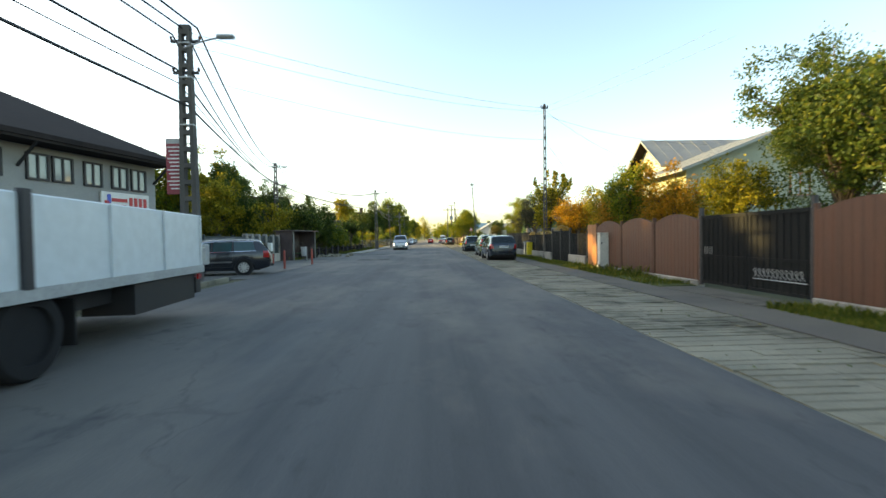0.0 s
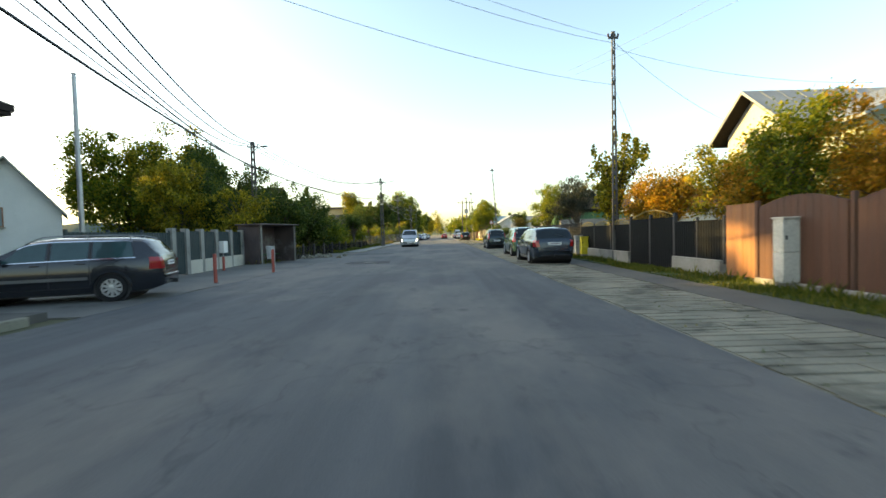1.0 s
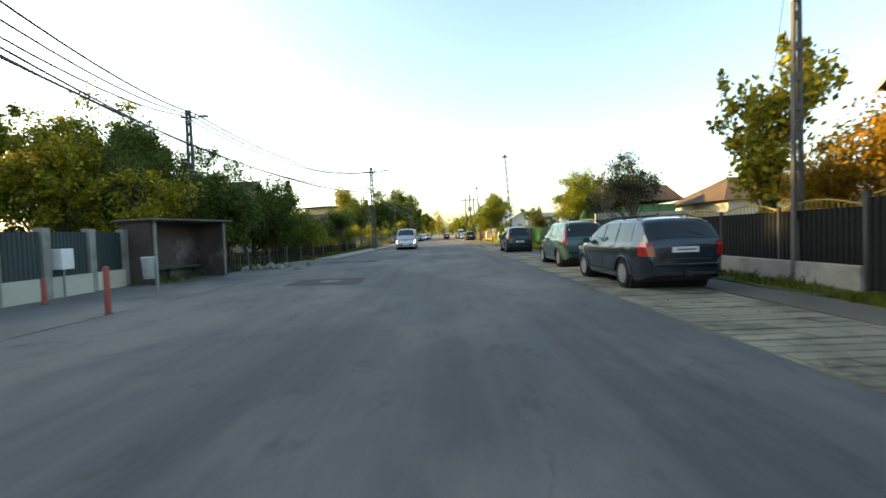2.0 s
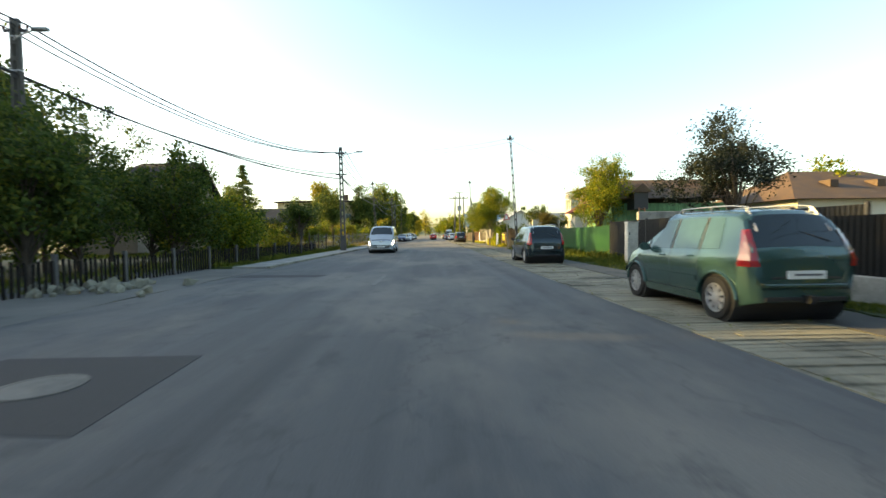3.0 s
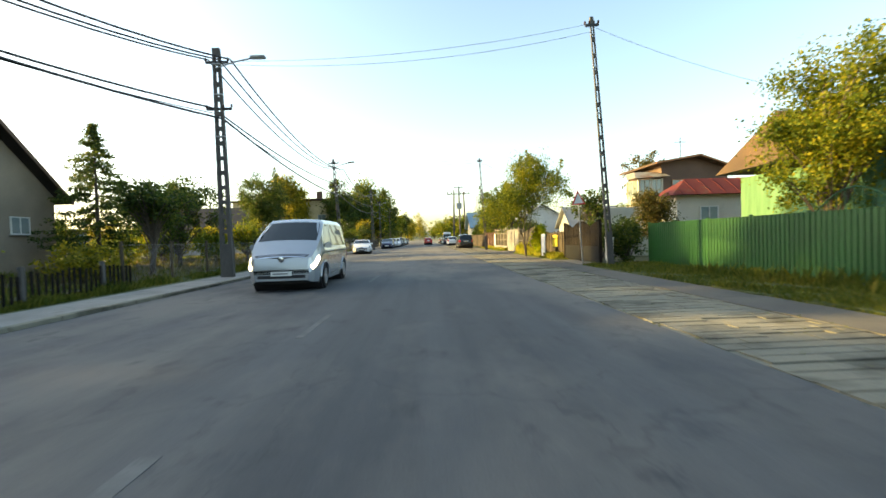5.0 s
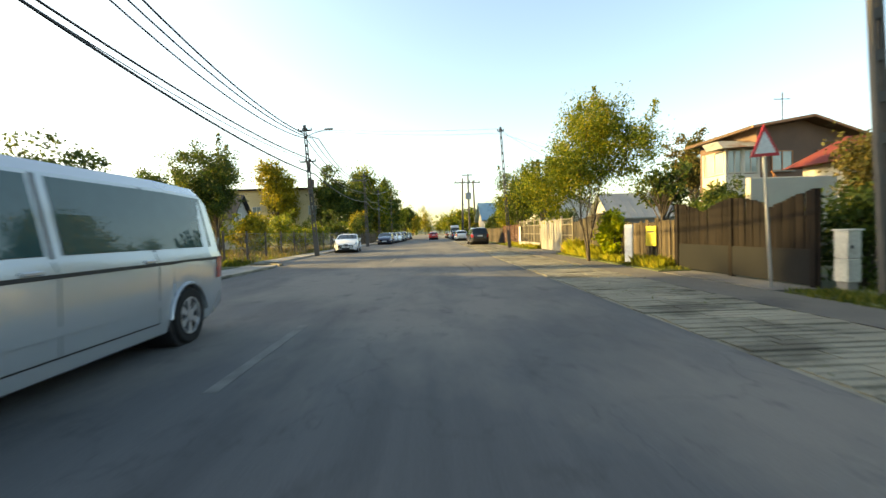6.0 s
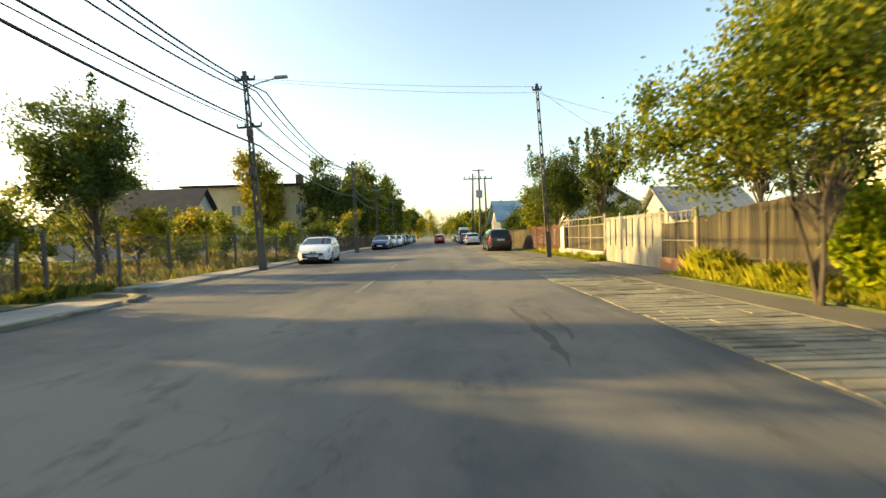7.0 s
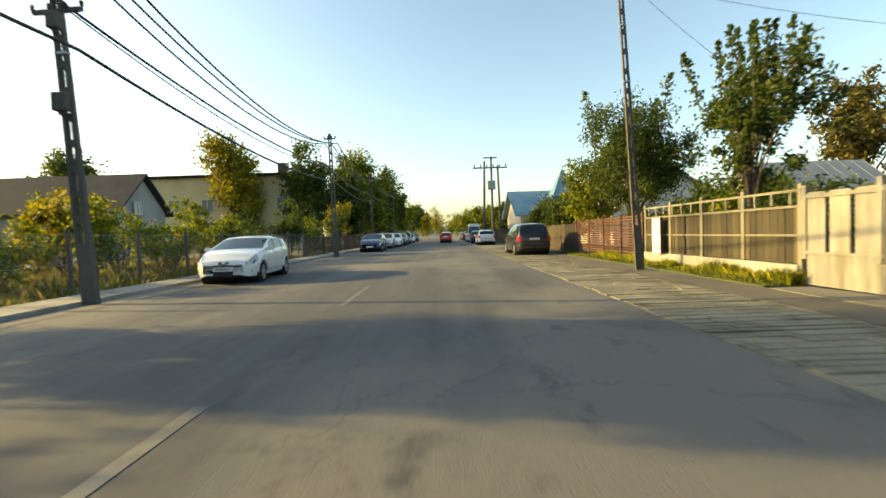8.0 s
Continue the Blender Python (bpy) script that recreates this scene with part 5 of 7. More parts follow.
for k, (x, y, h, r, mat) in enumerate(((-11.5, 205, 13, 4, G), (-9.5, 225, 11, 4, DK), (-12, 250, 14, 4.5, G), (-9, 280, 12, 4, GO), (-10, 320, 13, 5, G), (-4, 400, 22, 5.5, GO), (9, 330, 14, 5, G),
                                       (13, 290, 13, 5, GO), (10, 250, 10, 4, G), (14, 215, 10, 4.5, DK), (11, 190, 8, 3.5, G), (-2, 460, 14, 8, G), (8, 440, 13, 7, G), (-12, 430, 15, 7, DK),
                                       (-20, 440, 13, 7, G), (18, 420, 13, 7, DK))):
    tree("distant_tree", x, y, h, r, 1.5, mat, "distant street tree in evening haze", 90 + k, 70, 60, 0.3, spread=0.09 * h, bottom=1.0, trunk=0.25)
# right of the street
tree("walnut_tree", 13.5, 14.0, 7.9, 2.9, 2.2, DK, "dark green tree with yellowing top behind the brown fence", 120, 200, 260, 0.054, shoots=3, spread=0.42, bottom=1.4, trunk=0.16)
tree("walnut_tree", 13.4, 10.8, 6.6, 2.4, 2.4, DK, "dark leafy tree behind the brown fence", 121, 90, 150, 0.07, spread=0.42, bottom=1.8, trunk=0.15)
tree("lime_tree", 7.9, 28.6, 5.5, 1.45, 1.6, GO, "slim tree with large yellow-green leaves beside the pole", 122, 56, 60, 0.085, spread=0.30, bottom=1.7, trunk=0.06, shoots=8)
for k, (x, y, h, r, mat) in enumerate(((9.0, 26.3, 3.9, 1.5, OR), (9.6, 23.2, 4.3, 1.6, GO), (9.2, 20.3, 4.6, 1.3, G), (10.4, 18.2, 4.4, 1.7, OR), (11.2, 15.6, 4.2, 1.6, GO), (9.8, 29.2, 3.6, 1.3, OR), (9.4, 21.6, 3.9, 1.3, OR),
                                       (11.8, 21.5, 4.0, 1.7, GO), (11.4, 25.4, 4.2, 1.6, OR))):
    tree("vine_arbour", x, y, h, r, 1.0, mat, "orange and yellow autumn vine over the fence", 130 + k, 54, 170, 0.052, spread=0.34, bottom=1.4, trunk=0.045, category="vine")
# stands in shade; its darkness is in the leaf colour
tree("shaded_tree", 10.3, 42.2, 5.7, 2.35, 1.6, LEAF_SHADED, "upright tree behind the grey fence, leaves darkened for shade", 147, 110, 150, 0.045, spread=0.34, bottom=2.4, shape=0.72)
tree("ash_tree", 12.2, 60.0, 8.0, 2.5, 1.6, G, "broad yellow-green tree between sheds", 148, 150, 200, 0.055, spread=0.42, bottom=1.7, trunk=0.13)
tree("distant_tree", 31, 62.5, 7.8, 2.4, 1.5, G, "light green tree behind the rusty roof", 149, 50, 60, 0.14, spread=0.5, bottom=2.5)
tree("roadside_tree", 5.9, 73.3, 5.9, 2.6, 1.5, G, "multi-stemmed roadside tree with green and yellow leaves", 150, 170, 240, 0.043, stems=3, spread=0.40, bottom=1.7, shape=0.55, trunk=0.033, shoots=5, lean_to=(-0.1, 0.0))
bush("ivy_clump", 6.72, 73.2, 2.0, 0.6, LEAF_LIME, "bright yellow-green creeper on the fence", 152, 40, 90, 0.07, 0.2, "creeper", 0.6, 1.2)
tree("catalpa_tree", 7.9, 87.4, 6.0, 1.7, 1.6, DK, "big-leaved green tree with open crown behind the fence", 153, 70, 120, 0.06, shoots=14, spread=0.25, bottom=2.0, trunk=0.09)
tree("roadside_tree", 7.3, 93.4, 6.6, 2.7, 1.2, DK, "dense green tree hanging over the lath fence", 154, 150, 190, 0.055, shoots=3, spread=0.42, bottom=1.2, trunk=0.09)
tree("roadside_tree", 8.4, 98.5, 6.4, 2.3, 1.2, G, "yellow-green tree behind the parked car", 155, 70, 90, 0.09, spread=0.42, bottom=1.0)
tree("russet_tree", 33.0, 111.0, 13.5, 3.9, 2.5, LEAF_RUSSET, "tall russet tree beyond the roofs", 156, 100, 90, 0.16, spread=0.6, bottom=5.0, trunk=0.22)
tree("yard_and_shade_tree", 12.6, 80.5, 5.0, 1.8, 1.2, DK, "small dark green tree in the yard", 157, 50, 80, 0.09, spread=0.36, bottom=1.6)
tree("bush_tree", 9.5, 108, 3.7, 2.0, 0.8, DK, "dark bushy tree behind parked cars", 158, 70, 80, 0.12, spread=0.45, bottom=0.6)
tree("bush_tree", 8.6, 113, 4.0, 2.0, 0.8, DK, "dark bushy tree behind parked cars", 159, 70, 80, 0.12, spread=0.45, bottom=0.6)
tree("bush_tree", 9.0, 132, 5.6, 2.6, 0.8, DK, "dark bushy tree under the transformer poles", 160, 70, 80, 0.14, spread=0.5, bottom=0.6)
tree("bush_tree", 9.5, 155, 7.0, 3.0, 0.8, G, "green bushy tree along the street", 161, 70, 80, 0.16, spread=0.55, bottom=0.6)

# unseen trees added out of view beyond the shop, to shade the street
unseen_near_row = [(-40 + 0.7 * math.sin(i * 2.3), -6.0 + i * 4.2, 19.8 + 0.6 * math.sin(i * 1.7)) for i in range(11)]
unseen_far_row = [(-(y + 3.0), y, 0.287 * (y + 12) + (6.8 if 46 < y < 60 else 2.8) + 0.5 * math.sin(y)) for y in (43, 46.8, 50.6, 54.4, 58.2, 62, 65.8, 69.6, 73.4, 76)]
for k, (x, y, h) in enumerate(unseen_near_row + unseen_far_row):
    r = 3.9
    tree("yard_and_shade_tree", x, y, h, r, 2.0, DK, "unseen dark tree added to shade the street", 180 + k, 120, 42, 0.57, spread=0.8, bottom=1.0, trunk=0.22)
for k, (x, y, h, r, mat) in enumerate(((-12.2, 73.0, 2.0, 1.2, G), (-10.6, 82.5, 2.4, 1.0, GO), (-11.6, 91.0, 3.0, 1.0, G), (-10.2, 97.5, 2.6, 1.0, G), (-13.0, 100.0, 3.6, 1.3, G), (-16.5, 89.0, 3.4, 1.6, G),
                                       (-18.5, 96.5, 3.8, 1.6, G), (-15.2, 104.5, 4.2, 1.7, G), (-10.2, 106.0, 3.0, 1.2, DK), (-21.5, 91.0, 3.2, 1.6, G), (-9.9, 117.0, 4.0, 1.5, DK), (-12.0, 113.0, 4.6, 1.8, DK))):
    tree("sapling", x, y, h, r, 0.5, mat, "young yellow-green garden tree by the wire fence", 210 + k, 36, 80, 0.075, spread=0.3, bottom=0.5, trunk=0.04)
for k, (x, y, h, r, mat) in enumerate(((-22, 80.5, 3.2, 1.7, G), (-26, 84, 3.6, 2.0, GO), (-30, 82, 4.0, 2.0, G), (-34, 88, 4.2, 2.2, DK), (-28, 92, 3.8, 2.0, G), (-38, 94, 4.6, 2.4, G), (-25, 97.5, 3.6, 1.8, GO),
                                       (-33, 99, 4.4, 2.2, DK), (-44, 101, 5.0, 2.6, G), (-18.5, 78.5, 2.6, 1.4, G), (-40, 86, 4.4, 2.2, G), (-50, 98, 5.2, 2.6, DK), (-15.0, 79.5, 2.2, 1.2, GO), (-14.0, 92.5, 3.4, 1.4, GO))):
    tree("garden_tree", x, y, h, r, 0.6, mat, "loose yellow-green tree deep in the garden", 260 + k, 40, 90, 0.1, spread=0.42, bottom=0.5, trunk=0.05)
tree("garden_tree", -13.6, 48.8, 6.0, 2.3, 0.8, DK, "dense dark green garden tree along the footway", 230, 80, 110, 0.085, spread=0.42, bottom=0.5, trunk=0.09)
tree("tall_tree", -12.0, 178.0, 15.0, 4.4, 2.0, DK, "tall dark tree by the street", 231, 120, 100, 0.22, spread=0.8, bottom=1.0, trunk=0.3)
bush("garden_shrub", 8.2, 65.1, 1.9, 0.7, DK, "dark green shrub behind the plank gate", 240, 40, 90, 0.06, 0.28)
tree("smoke_tree", 10.3, 66.4, 3.3, 0.95, 1.0, LEAF_RUSSET, "small reddish-leaved tree behind the plank gate", 243, 60, 120, 0.05, spread=0.3, bottom=1.0, trunk=0.05)
for k, (x, y, h, r) in enumerate(((8.3, 86.2, 2.3, 1.0), (8.7, 88.6, 2.6, 1.2), (9.0, 91.0, 2.8, 1.2), (10.4, 93.6, 3.2, 1.5), (10.0, 89.6, 2.9, 1.3))):
    bush("garden_shrub", x, y, h, r, G if k % 2 else DK, "green leafy shrub behind the board fence", 250 + k, 60, 110, 0.06, 0.32)
bush("garden_shrub", 9.0, 69.6, 2.3, 0.9, DK, "dark green shrub by the yard wall", 241, 40, 90, 0.06, 0.28)
tree("yard_and_shade_tree", 14.4, 78.6, 3.9, 1.7, 1.0, DK, "small dark green tree in the yard", 242, 60, 110, 0.075, spread=0.34, bottom=0.8, trunk=0.06)

# ---- poles and cables ----


def ladder_pole(name, x, y, height, lean, label, lamp=0, arms=((0.3, 0.5),), wide=0.36, yaw=0.0, low=False):
    """A tapered reinforced-concrete pole with rectangular openings. lean: degrees to either side, (across, along)."""
    t = thing(name, pose(x, y, -0.05) @ pose(0, 0, 0, lean[1], lean[0], yaw), label, "utility pole")
    bm = bmesh.new()
    h = height
    w0, w1, d0, d1 = wide, wide * 0.55, wide * 0.40, wide * 0.30
    n = 13
    levels = [0.0, 1.2]
    pitch_ = (h - 1.5) / n
    for k in range(n):
        levels += [1.2 + pitch_ * k + pitch_ * 0.26, 1.2 + pitch_ * (k + 1)]
    levels.append(h)

    def at(f):
        return w0 + (w1 - w0) * f, d0 + (d1 - d0) * f

    def ring(y):
        rows = []
        for z in levels:
            w, d = at(z / h)
            rows.append([bm.verts.new((f * w / 2, y * d / 2, z)) for f in (-1.0, -0.42, 0.42, 1.0)])
        return rows

    front, back = ring(-1), ring(1)
    for i in range(len(levels) - 1):
        hole = i >= 2 and i % 2 == 0 and i < 2 * n + 1
        for c in range(3):
            if not (hole and c == 1):
                bm.faces.new((front[i][c], front[i][c + 1], front[i + 1][c + 1], front[i + 1][c]))
                bm.faces.new((back[i][c + 1], back[i][c], back[i + 1][c], back[i + 1][c + 1]))
        for c in (0, 3):
            bm.faces.new((front[i][c], front[i + 1][c], back[i + 1][c], back[i][c]))
        if hole:
            for c in (1, 2):
                bm.faces.new((front[i][c], front[i + 1][c], back[i + 1][c], back[i][c]))
            for j in (i, i + 1):
                bm.faces.new((front[j][1], front[j][2], back[j][2], back[j][1]))
    for i in (0, -1):
        for c in range(3):
            bm.faces.new((front[i][c], front[i][c + 1], back[i][c + 1], back[i][c]))
    part("shaft", bm, POLE_CONCRETE, t)
    for dz, half in arms:
        arm = boxes("crossarm", [(-half, half, -0.04, 0.04, h - dz - 0.04, h - dz + 0.04)], DARK_STEEL, t)
        for k in range(4):
            bm = bmesh.new()
            lathe(bm, [(0.02, 0), (0.045, 0.03), (0.03, 0.06), (0.045, 0.09), (0.02, 0.13)], pose(-half + 2 * half * k / 3, 0, h - dz + 0.04), 10)
            part("insulator", bm, PORCELAIN, arm)
    for z in (h * 0.93, h * 0.8, h * 0.62):
        bm = bmesh.new()
        w, d = at(z / h)
        box(bm, -w / 2 - 0.012, w / 2 + 0.012, -d / 2 - 0.012, d / 2 + 0.012, z, z + 0.04)
        part("steel_band", bm, STEEL, t)
    if lamp:
        bm = bmesh.new()
        tube(bm, [(0, -0.1, h - 0.75), (lamp * 0.5, -0.1, h - 0.55), (lamp, -0.1, h - 0.42)], 0.028, 8)
        a = part("lamp_arm", bm, STEEL, t)
        bm = bmesh.new()
        sgn = 1 if lamp > 0 else -1
        box(bm, min(lamp - 0.05 * sgn, lamp + 0.5 * sgn), max(lamp - 0.05 * sgn, lamp + 0.5 * sgn), -0.2, 0.0, h - 0.45, h - 0.34)
        bevelled(bm, 0.03, 2)
        part("lamp_head", bm, BOX_GREY, a)
    return t


def slim_pole(name, x, y, height, r, label, mat=None, lean=(0, 0)):
    t = thing(name, pose(x, y, -0.05) @ pose(0, 0, 0, lean[1], lean[0], 0), label, "pole")
    bm = bmesh.new()
    tube(bm, [(0, 0, 0), (0, 0, height)], [r, r * 0.7], 10)
    part("shaft", bm, mat or POLE_CONCRETE, t, smooth=50)
    bm = bmesh.new()
    lathe(bm, [(r * 0.8, 0), (r * 0.9, 0.03), (0.01, 0.05)], pose(0, 0, height), 10)
    part("cap", bm, DARK_STEEL, t)
    return t


def cable(points, sag, r, label="black overhead cable sagging between poles"):
    bm = bmesh.new()
    line = []
    for a, b in zip(points, points[1:]):
        a, b = Vector(a), Vector(b)
        n = 14
        for k in range(n + 1):
            if line and k == 0:
                continue
            f = k / n
            p = a.lerp(b, f)
            p.z -= sag * 4 * f * (1 - f)
            line.append(p)
    tube(bm, line, r, 5)
    return single("overhead_cable", bm, BLACK_TRIM, label, "cable", group="street cables")


P1, P2, P3, P4, P5 = (-7.75, 14.7, 8.4), (-14.6, 43.1, 8.9), (-7.45, 63.6, 8.5), (-7.3, 85.3, 8.35), (-6.8, 104.3, 7.7)
p1 = ladder_pole("utility_pole", -7.75, 14.7, 8.4, (0.3, 0.5), "twin-legged concrete pole with street lamp and boxes", 1.1, ((0.5, 0.45), (1.5, 0.4)), 0.62)
ladder_pole("utility_pole", -14.6, 43.1, 8.95, (0, 0), "twin-legged concrete pole with street lamp", 0.7, ((0.4, 0.4),), 0.5)
ladder_pole("utility_pole", -7.45, 63.6, 8.5, (-0.6, 0), "openwork concrete pole with street lamp by footway", 1.3, ((0.5, 0.4), (2.2, 0.45)), 0.46)
ladder_pole("utility_pole", -7.3, 85.3, 8.35, (-3.2, 0), "leaning concrete pole with lamp and junction boxes", 1.3, ((0.35, 0.4), (2.3, 0.5)), 0.31)
ladder_pole("utility_pole", -6.75, 104.3, 7.8, (-1, 0), "slender concrete pole by parked cars", 0, ((0.3, 0.35),), 0.34)
ladder_pole("utility_pole", -8.4, 130.0, 8.6, (0, 0), "slender concrete pole far along the street", 0.8, ((0.3, 0.35),), 0.34)
ladder_pole("utility_pole", -8.6, 156.0, 9.0, (0, 0), "slender concrete pole far along the street", 0, ((0.3, 0.35),), 0.34)
R1, R2, R3 = (7.12, 26.9, 9.5), (6.0, 63.2, 9.2), (5.25, 89.0, 8.8)
ladder_pole("utility_pole", 7.12, 26.9, 9.5, (0.2, 0), "slim openwork concrete pole on the verge", 0, ((0.25, 0.2),), 0.24)
ladder_pole("utility_pole", 6.8, 63.2, 9.3, (-3.4, 0), "leaning openwork concrete pole on the verge", 0, ((0.3, 0.25),), 0.24)
ladder_pole("utility_pole", 5.72, 89.0, 8.8, (-3.0, 0), "leaning openwork concrete pole at the lath fence", 0, ((0.3, 0.22),), 0.24)
slim_pole("thin_mast", -13.8, 25.4, 7.8, 0.10, "thin grey steel mast behind the fence", STEEL)
# transformer frame: three poles tied by crossarms
tr = thing("transformer_poles", pose(7.0, 138.5, 0), "three dark poles carrying a transformer crossarm", "utility pole")
for k, (x, y) in enumerate(((-1.3, -2.5), (0.2, 0), (1.5, 1.2))):
    bm = bmesh.new()
    tube(bm, [(x, y, 0), (x * 0.8, y, 10.8 + (k == 1))], [0.2, 0.13], 8)
    part("post", bm, POLE_CONCRETE, tr)
boxes("crossarm", [(-2.4, 2.4, -0.1, 0.1, 10.2, 10.36)], DARK_STEEL, tr)
boxes("upper_crossarm", [(-0.9, 1.0, -0.1, 0.1, 11.6, 11.74)], DARK_STEEL, tr)
for k in range(6):
    bm = bmesh.new()
    lathe(bm, [(0.05, 0), (0.09, 0.1), (0.05, 0.2), (0.09, 0.3), (0.04, 0.4)], pose(-2.2 + k * 0.88, 0, 10.36), 8)
    part("insulator", bm, PORCELAIN, tr)
boxes("transformer_tank", [(-0.5, 0.6, -0.9, -0.1, 7.2, 8.4)], BOX_GREY, tr, bevel=0.05)

# cables along the left row: heights at each support and the sag of each span
SUPPORTS = [(-9.4, -22), P1[:2], P2[:2], P3[:2], P4[:2], P5[:2], (-8.4, 130), (-8.6, 156)]


def row_cable(dx, zs, sags, r):
    bm = bmesh.new()
    line = []
    for k in range(len(zs) - 1):
        a, b = Vector((SUPPORTS[k][0] + dx, SUPPORTS[k][1], zs[k])), Vector((SUPPORTS[k + 1][0] + dx, SUPPORTS[k + 1][1], zs[k + 1]))
        for i in range(0 if k == 0 else 1, 17):
            p = a.lerp(b, i / 16)
            p.z -= sags[k] * 4 * (i / 16) * (1 - i / 16)
            line.append(p)
    tube(bm, line, r * 1.25, 5)
    single("overhead_cable", bm, BLACK_TRIM, "black overhead cable sagging between poles", "cable", group="street cables")


row_cable(0.4, (8.9, 8.3, 8.7, 8.05, 7.4, 7.15, 8.0, 8.3), (0.6, 1.25, 1.3, 0.95, 1.1, 0.8, 0.7), 0.024)
row_cable(0.0, (8.9, 8.25, 8.7, 8.05, 7.45, 7.2, 8.1, 8.4), (0.7, 1.4, 1.35, 0.9, 1.05, 0.8, 0.7), 0.022)
row_cable(-0.4, (8.8, 8.1, 8.65, 8.05, 7.45, 7.15, 8.1, 8.4), (0.6, 1.5, 1.3, 0.95, 1.1, 0.7, 0.7), 0.022)
row_cable(-0.3, (7.4, 7.0, 7.1, 6.3, 6.2, 5.8, 6.6, 7.0), (0.6, 0.5, 0.75, 0.4, 0.5, 0.5, 0.5), 0.026)
row_cable(-0.25, (6.9, 6.55, 7.0, 6.1, 6.1, 5.7, 6.5, 6.8), (0.6, 0.45, 0.8, 0.5, 0.65, 0.5, 0.5), 0.013)
row_cable(0.05, (6.2, 5.8, 7.0, 5.9, 5.2, 4.8, 5.6, 6.0), (0.4, 0.3, 0.7, 0.42, 0.5, 0.5, 0.5), 0.030)
# cables across the street
for a, b, sag in (((-7.75, 14.7, 8.2), (7.1, 26.9, 9.2), 0.35), ((-7.75, 14.7, 7.8), (7.1, 26.9, 9.0), 0.45), ((-7.75, 14.7, 6.8), (7.1, 26.9, 7.3), 0.5), ((-7.6, 63.6, 8.0), (6.25, 63.2, 9.0), 0.4),
                  ((-7.6, 63.6, 7.9), (6.25, 63.2, 8.7), 0.5), ((-7.7, 85.3, 8.0), (5.25, 89.0, 8.6), 0.12), ((-7.7, 85.3, 7.95), (5.25, 89.0, 8.3), 0.2), ((-7.7, 85.3, 7.75), (-21, 84.8, 5.0), 0.06),
                  ((7.1, 26.9, 9.1), (14.5, 31.0, 6.6), 0.3), ((7.1, 26.9, 8.8), (16.0, 25.0, 6.5), 0.4), ((7.1, 26.9, 7.4), (13.0, 36.0, 5.0), 0.3), ((6.25, 63.2, 8.9), (14.5, 61.0, 5.2), 0.3),
                  ((5.25, 89, 8.5), (13.5, 93, 5.5), 0.3), ((5.25, 89, 8.3), (15, 86, 5.0), 0.3), ((9.0, 40.0, 12.5), (16.0, 24.0, 12.6), 0.2), ((9.6, 40.0, 12.3), (17.0, 24.0, 12.2), 0.2)):
    cable([a, b], sag, 0.007, "thin service cable from a pole")

# fittings on the first pole
board = thing("advert_board", pose(-8.2, 14.75, 3.85) @ Matrix.Scale(0.84, 4), "tall maroon advert board with pale lines on a pole", "sign")
boxes("panel", [(-0.34, 0.34, -0.04, 0.04, -1.05, 1.1)], SIGN_MAROON, board, bevel=0.01)
boxes("header", [(-0.33, 0.33, -0.052, -0.041, 0.9, 1.08)], BOX_GREY, board)
for k in range(12):
    wd = 0.29 - 0.06 * (k % 3)
    boxes("text_bar", [(-wd, wd, -0.052, -0.041, 0.74 - k * 0.145, 0.785 - k * 0.145)], SIGN_WHITE, board)
boxes("bracket", [(0.3, 0.62, -0.02, 0.02, 0.6, 0.66), (0.3, 0.62, -0.02, 0.02, -0.7, -0.64)], STEEL, board)
meter = thing("meter_box", pose(-7.3, 14.45, 1.0), "grey plastic meter box strapped to a pole", "meter box")
boxes("case", [(-0.19, 0.19, -0.13, 0.13, -0.33, 0.33)], BOX_GREY, meter, bevel=0.03)
boxes("lid_strip", [(-0.17, 0.17, -0.145, -0.13, 0.2, 0.24)], BOX_CREAM, meter)
for x, y, z, s_ in ((-7.55, 85.1, 5.7, 0.12), (-7.5, 85.08, 4.1, 0.14)):
    j = thing("junction_box", pose(x, y, z), "small grey junction box on the leaning pole", "junction box", "pole boxes")
    boxes("case", [(-s_, s_, -0.09, 0.09, -s_ * 1.3, s_ * 1.3)], POLE_CONCRETE, j, bevel=0.02)
    boxes("gland", [(-0.03, 0.03, -0.04, 0.04, -s_ * 1.3 - 0.08, -s_ * 1.3)], BLACK_TRIM, j)

# ---- fences ----


def panel_mesh(name, width, height, thick, material, ribs=0, arch=0.0, fold=0.022):
    """A sheet or board panel; ribs fold its face, arch curves its top. One closed skin."""
    n = max(ribs, 6 if arch else 1)
    xs, ys = [], []
    for k in range(n):
        a, b = -width / 2 + width * k / n, -width / 2 + width * (k + 1) / n
        if ribs:
            g = (b - a) * (0.16 if fold > 0.01 else 0.03)
            for x, y in ((a, 0), (a + g, 0), (a + g + 0.006, -fold), (b - g - 0.006, -fold), (b - g, 0)):
                xs.append(x)
                ys.append(y)
        else:
            xs.append(a)
            ys.append(0)
    xs.append(width / 2)
    ys.append(0)
    bm = bmesh.new()
    cols = []
    for x, y in zip(xs, ys):
        top = height + arch * math.cos(math.pi * x / width) if arch else height
        cols.append([bm.verts.new(c) for c in ((x, y - thick / 2, 0), (x, y - thick / 2, top), (x, thick / 2, top), (x, thick / 2, 0))])
    for p, q in zip(cols, cols[1:]):
        for i in range(4):
            bm.faces.new((p[i], q[i], q[(i + 1) % 4], p[(i + 1) % 4]))
    bm.faces.new(cols[0])
    bm.faces.new(cols[-1][::-1])
    return mesh_of(name, bm, material)


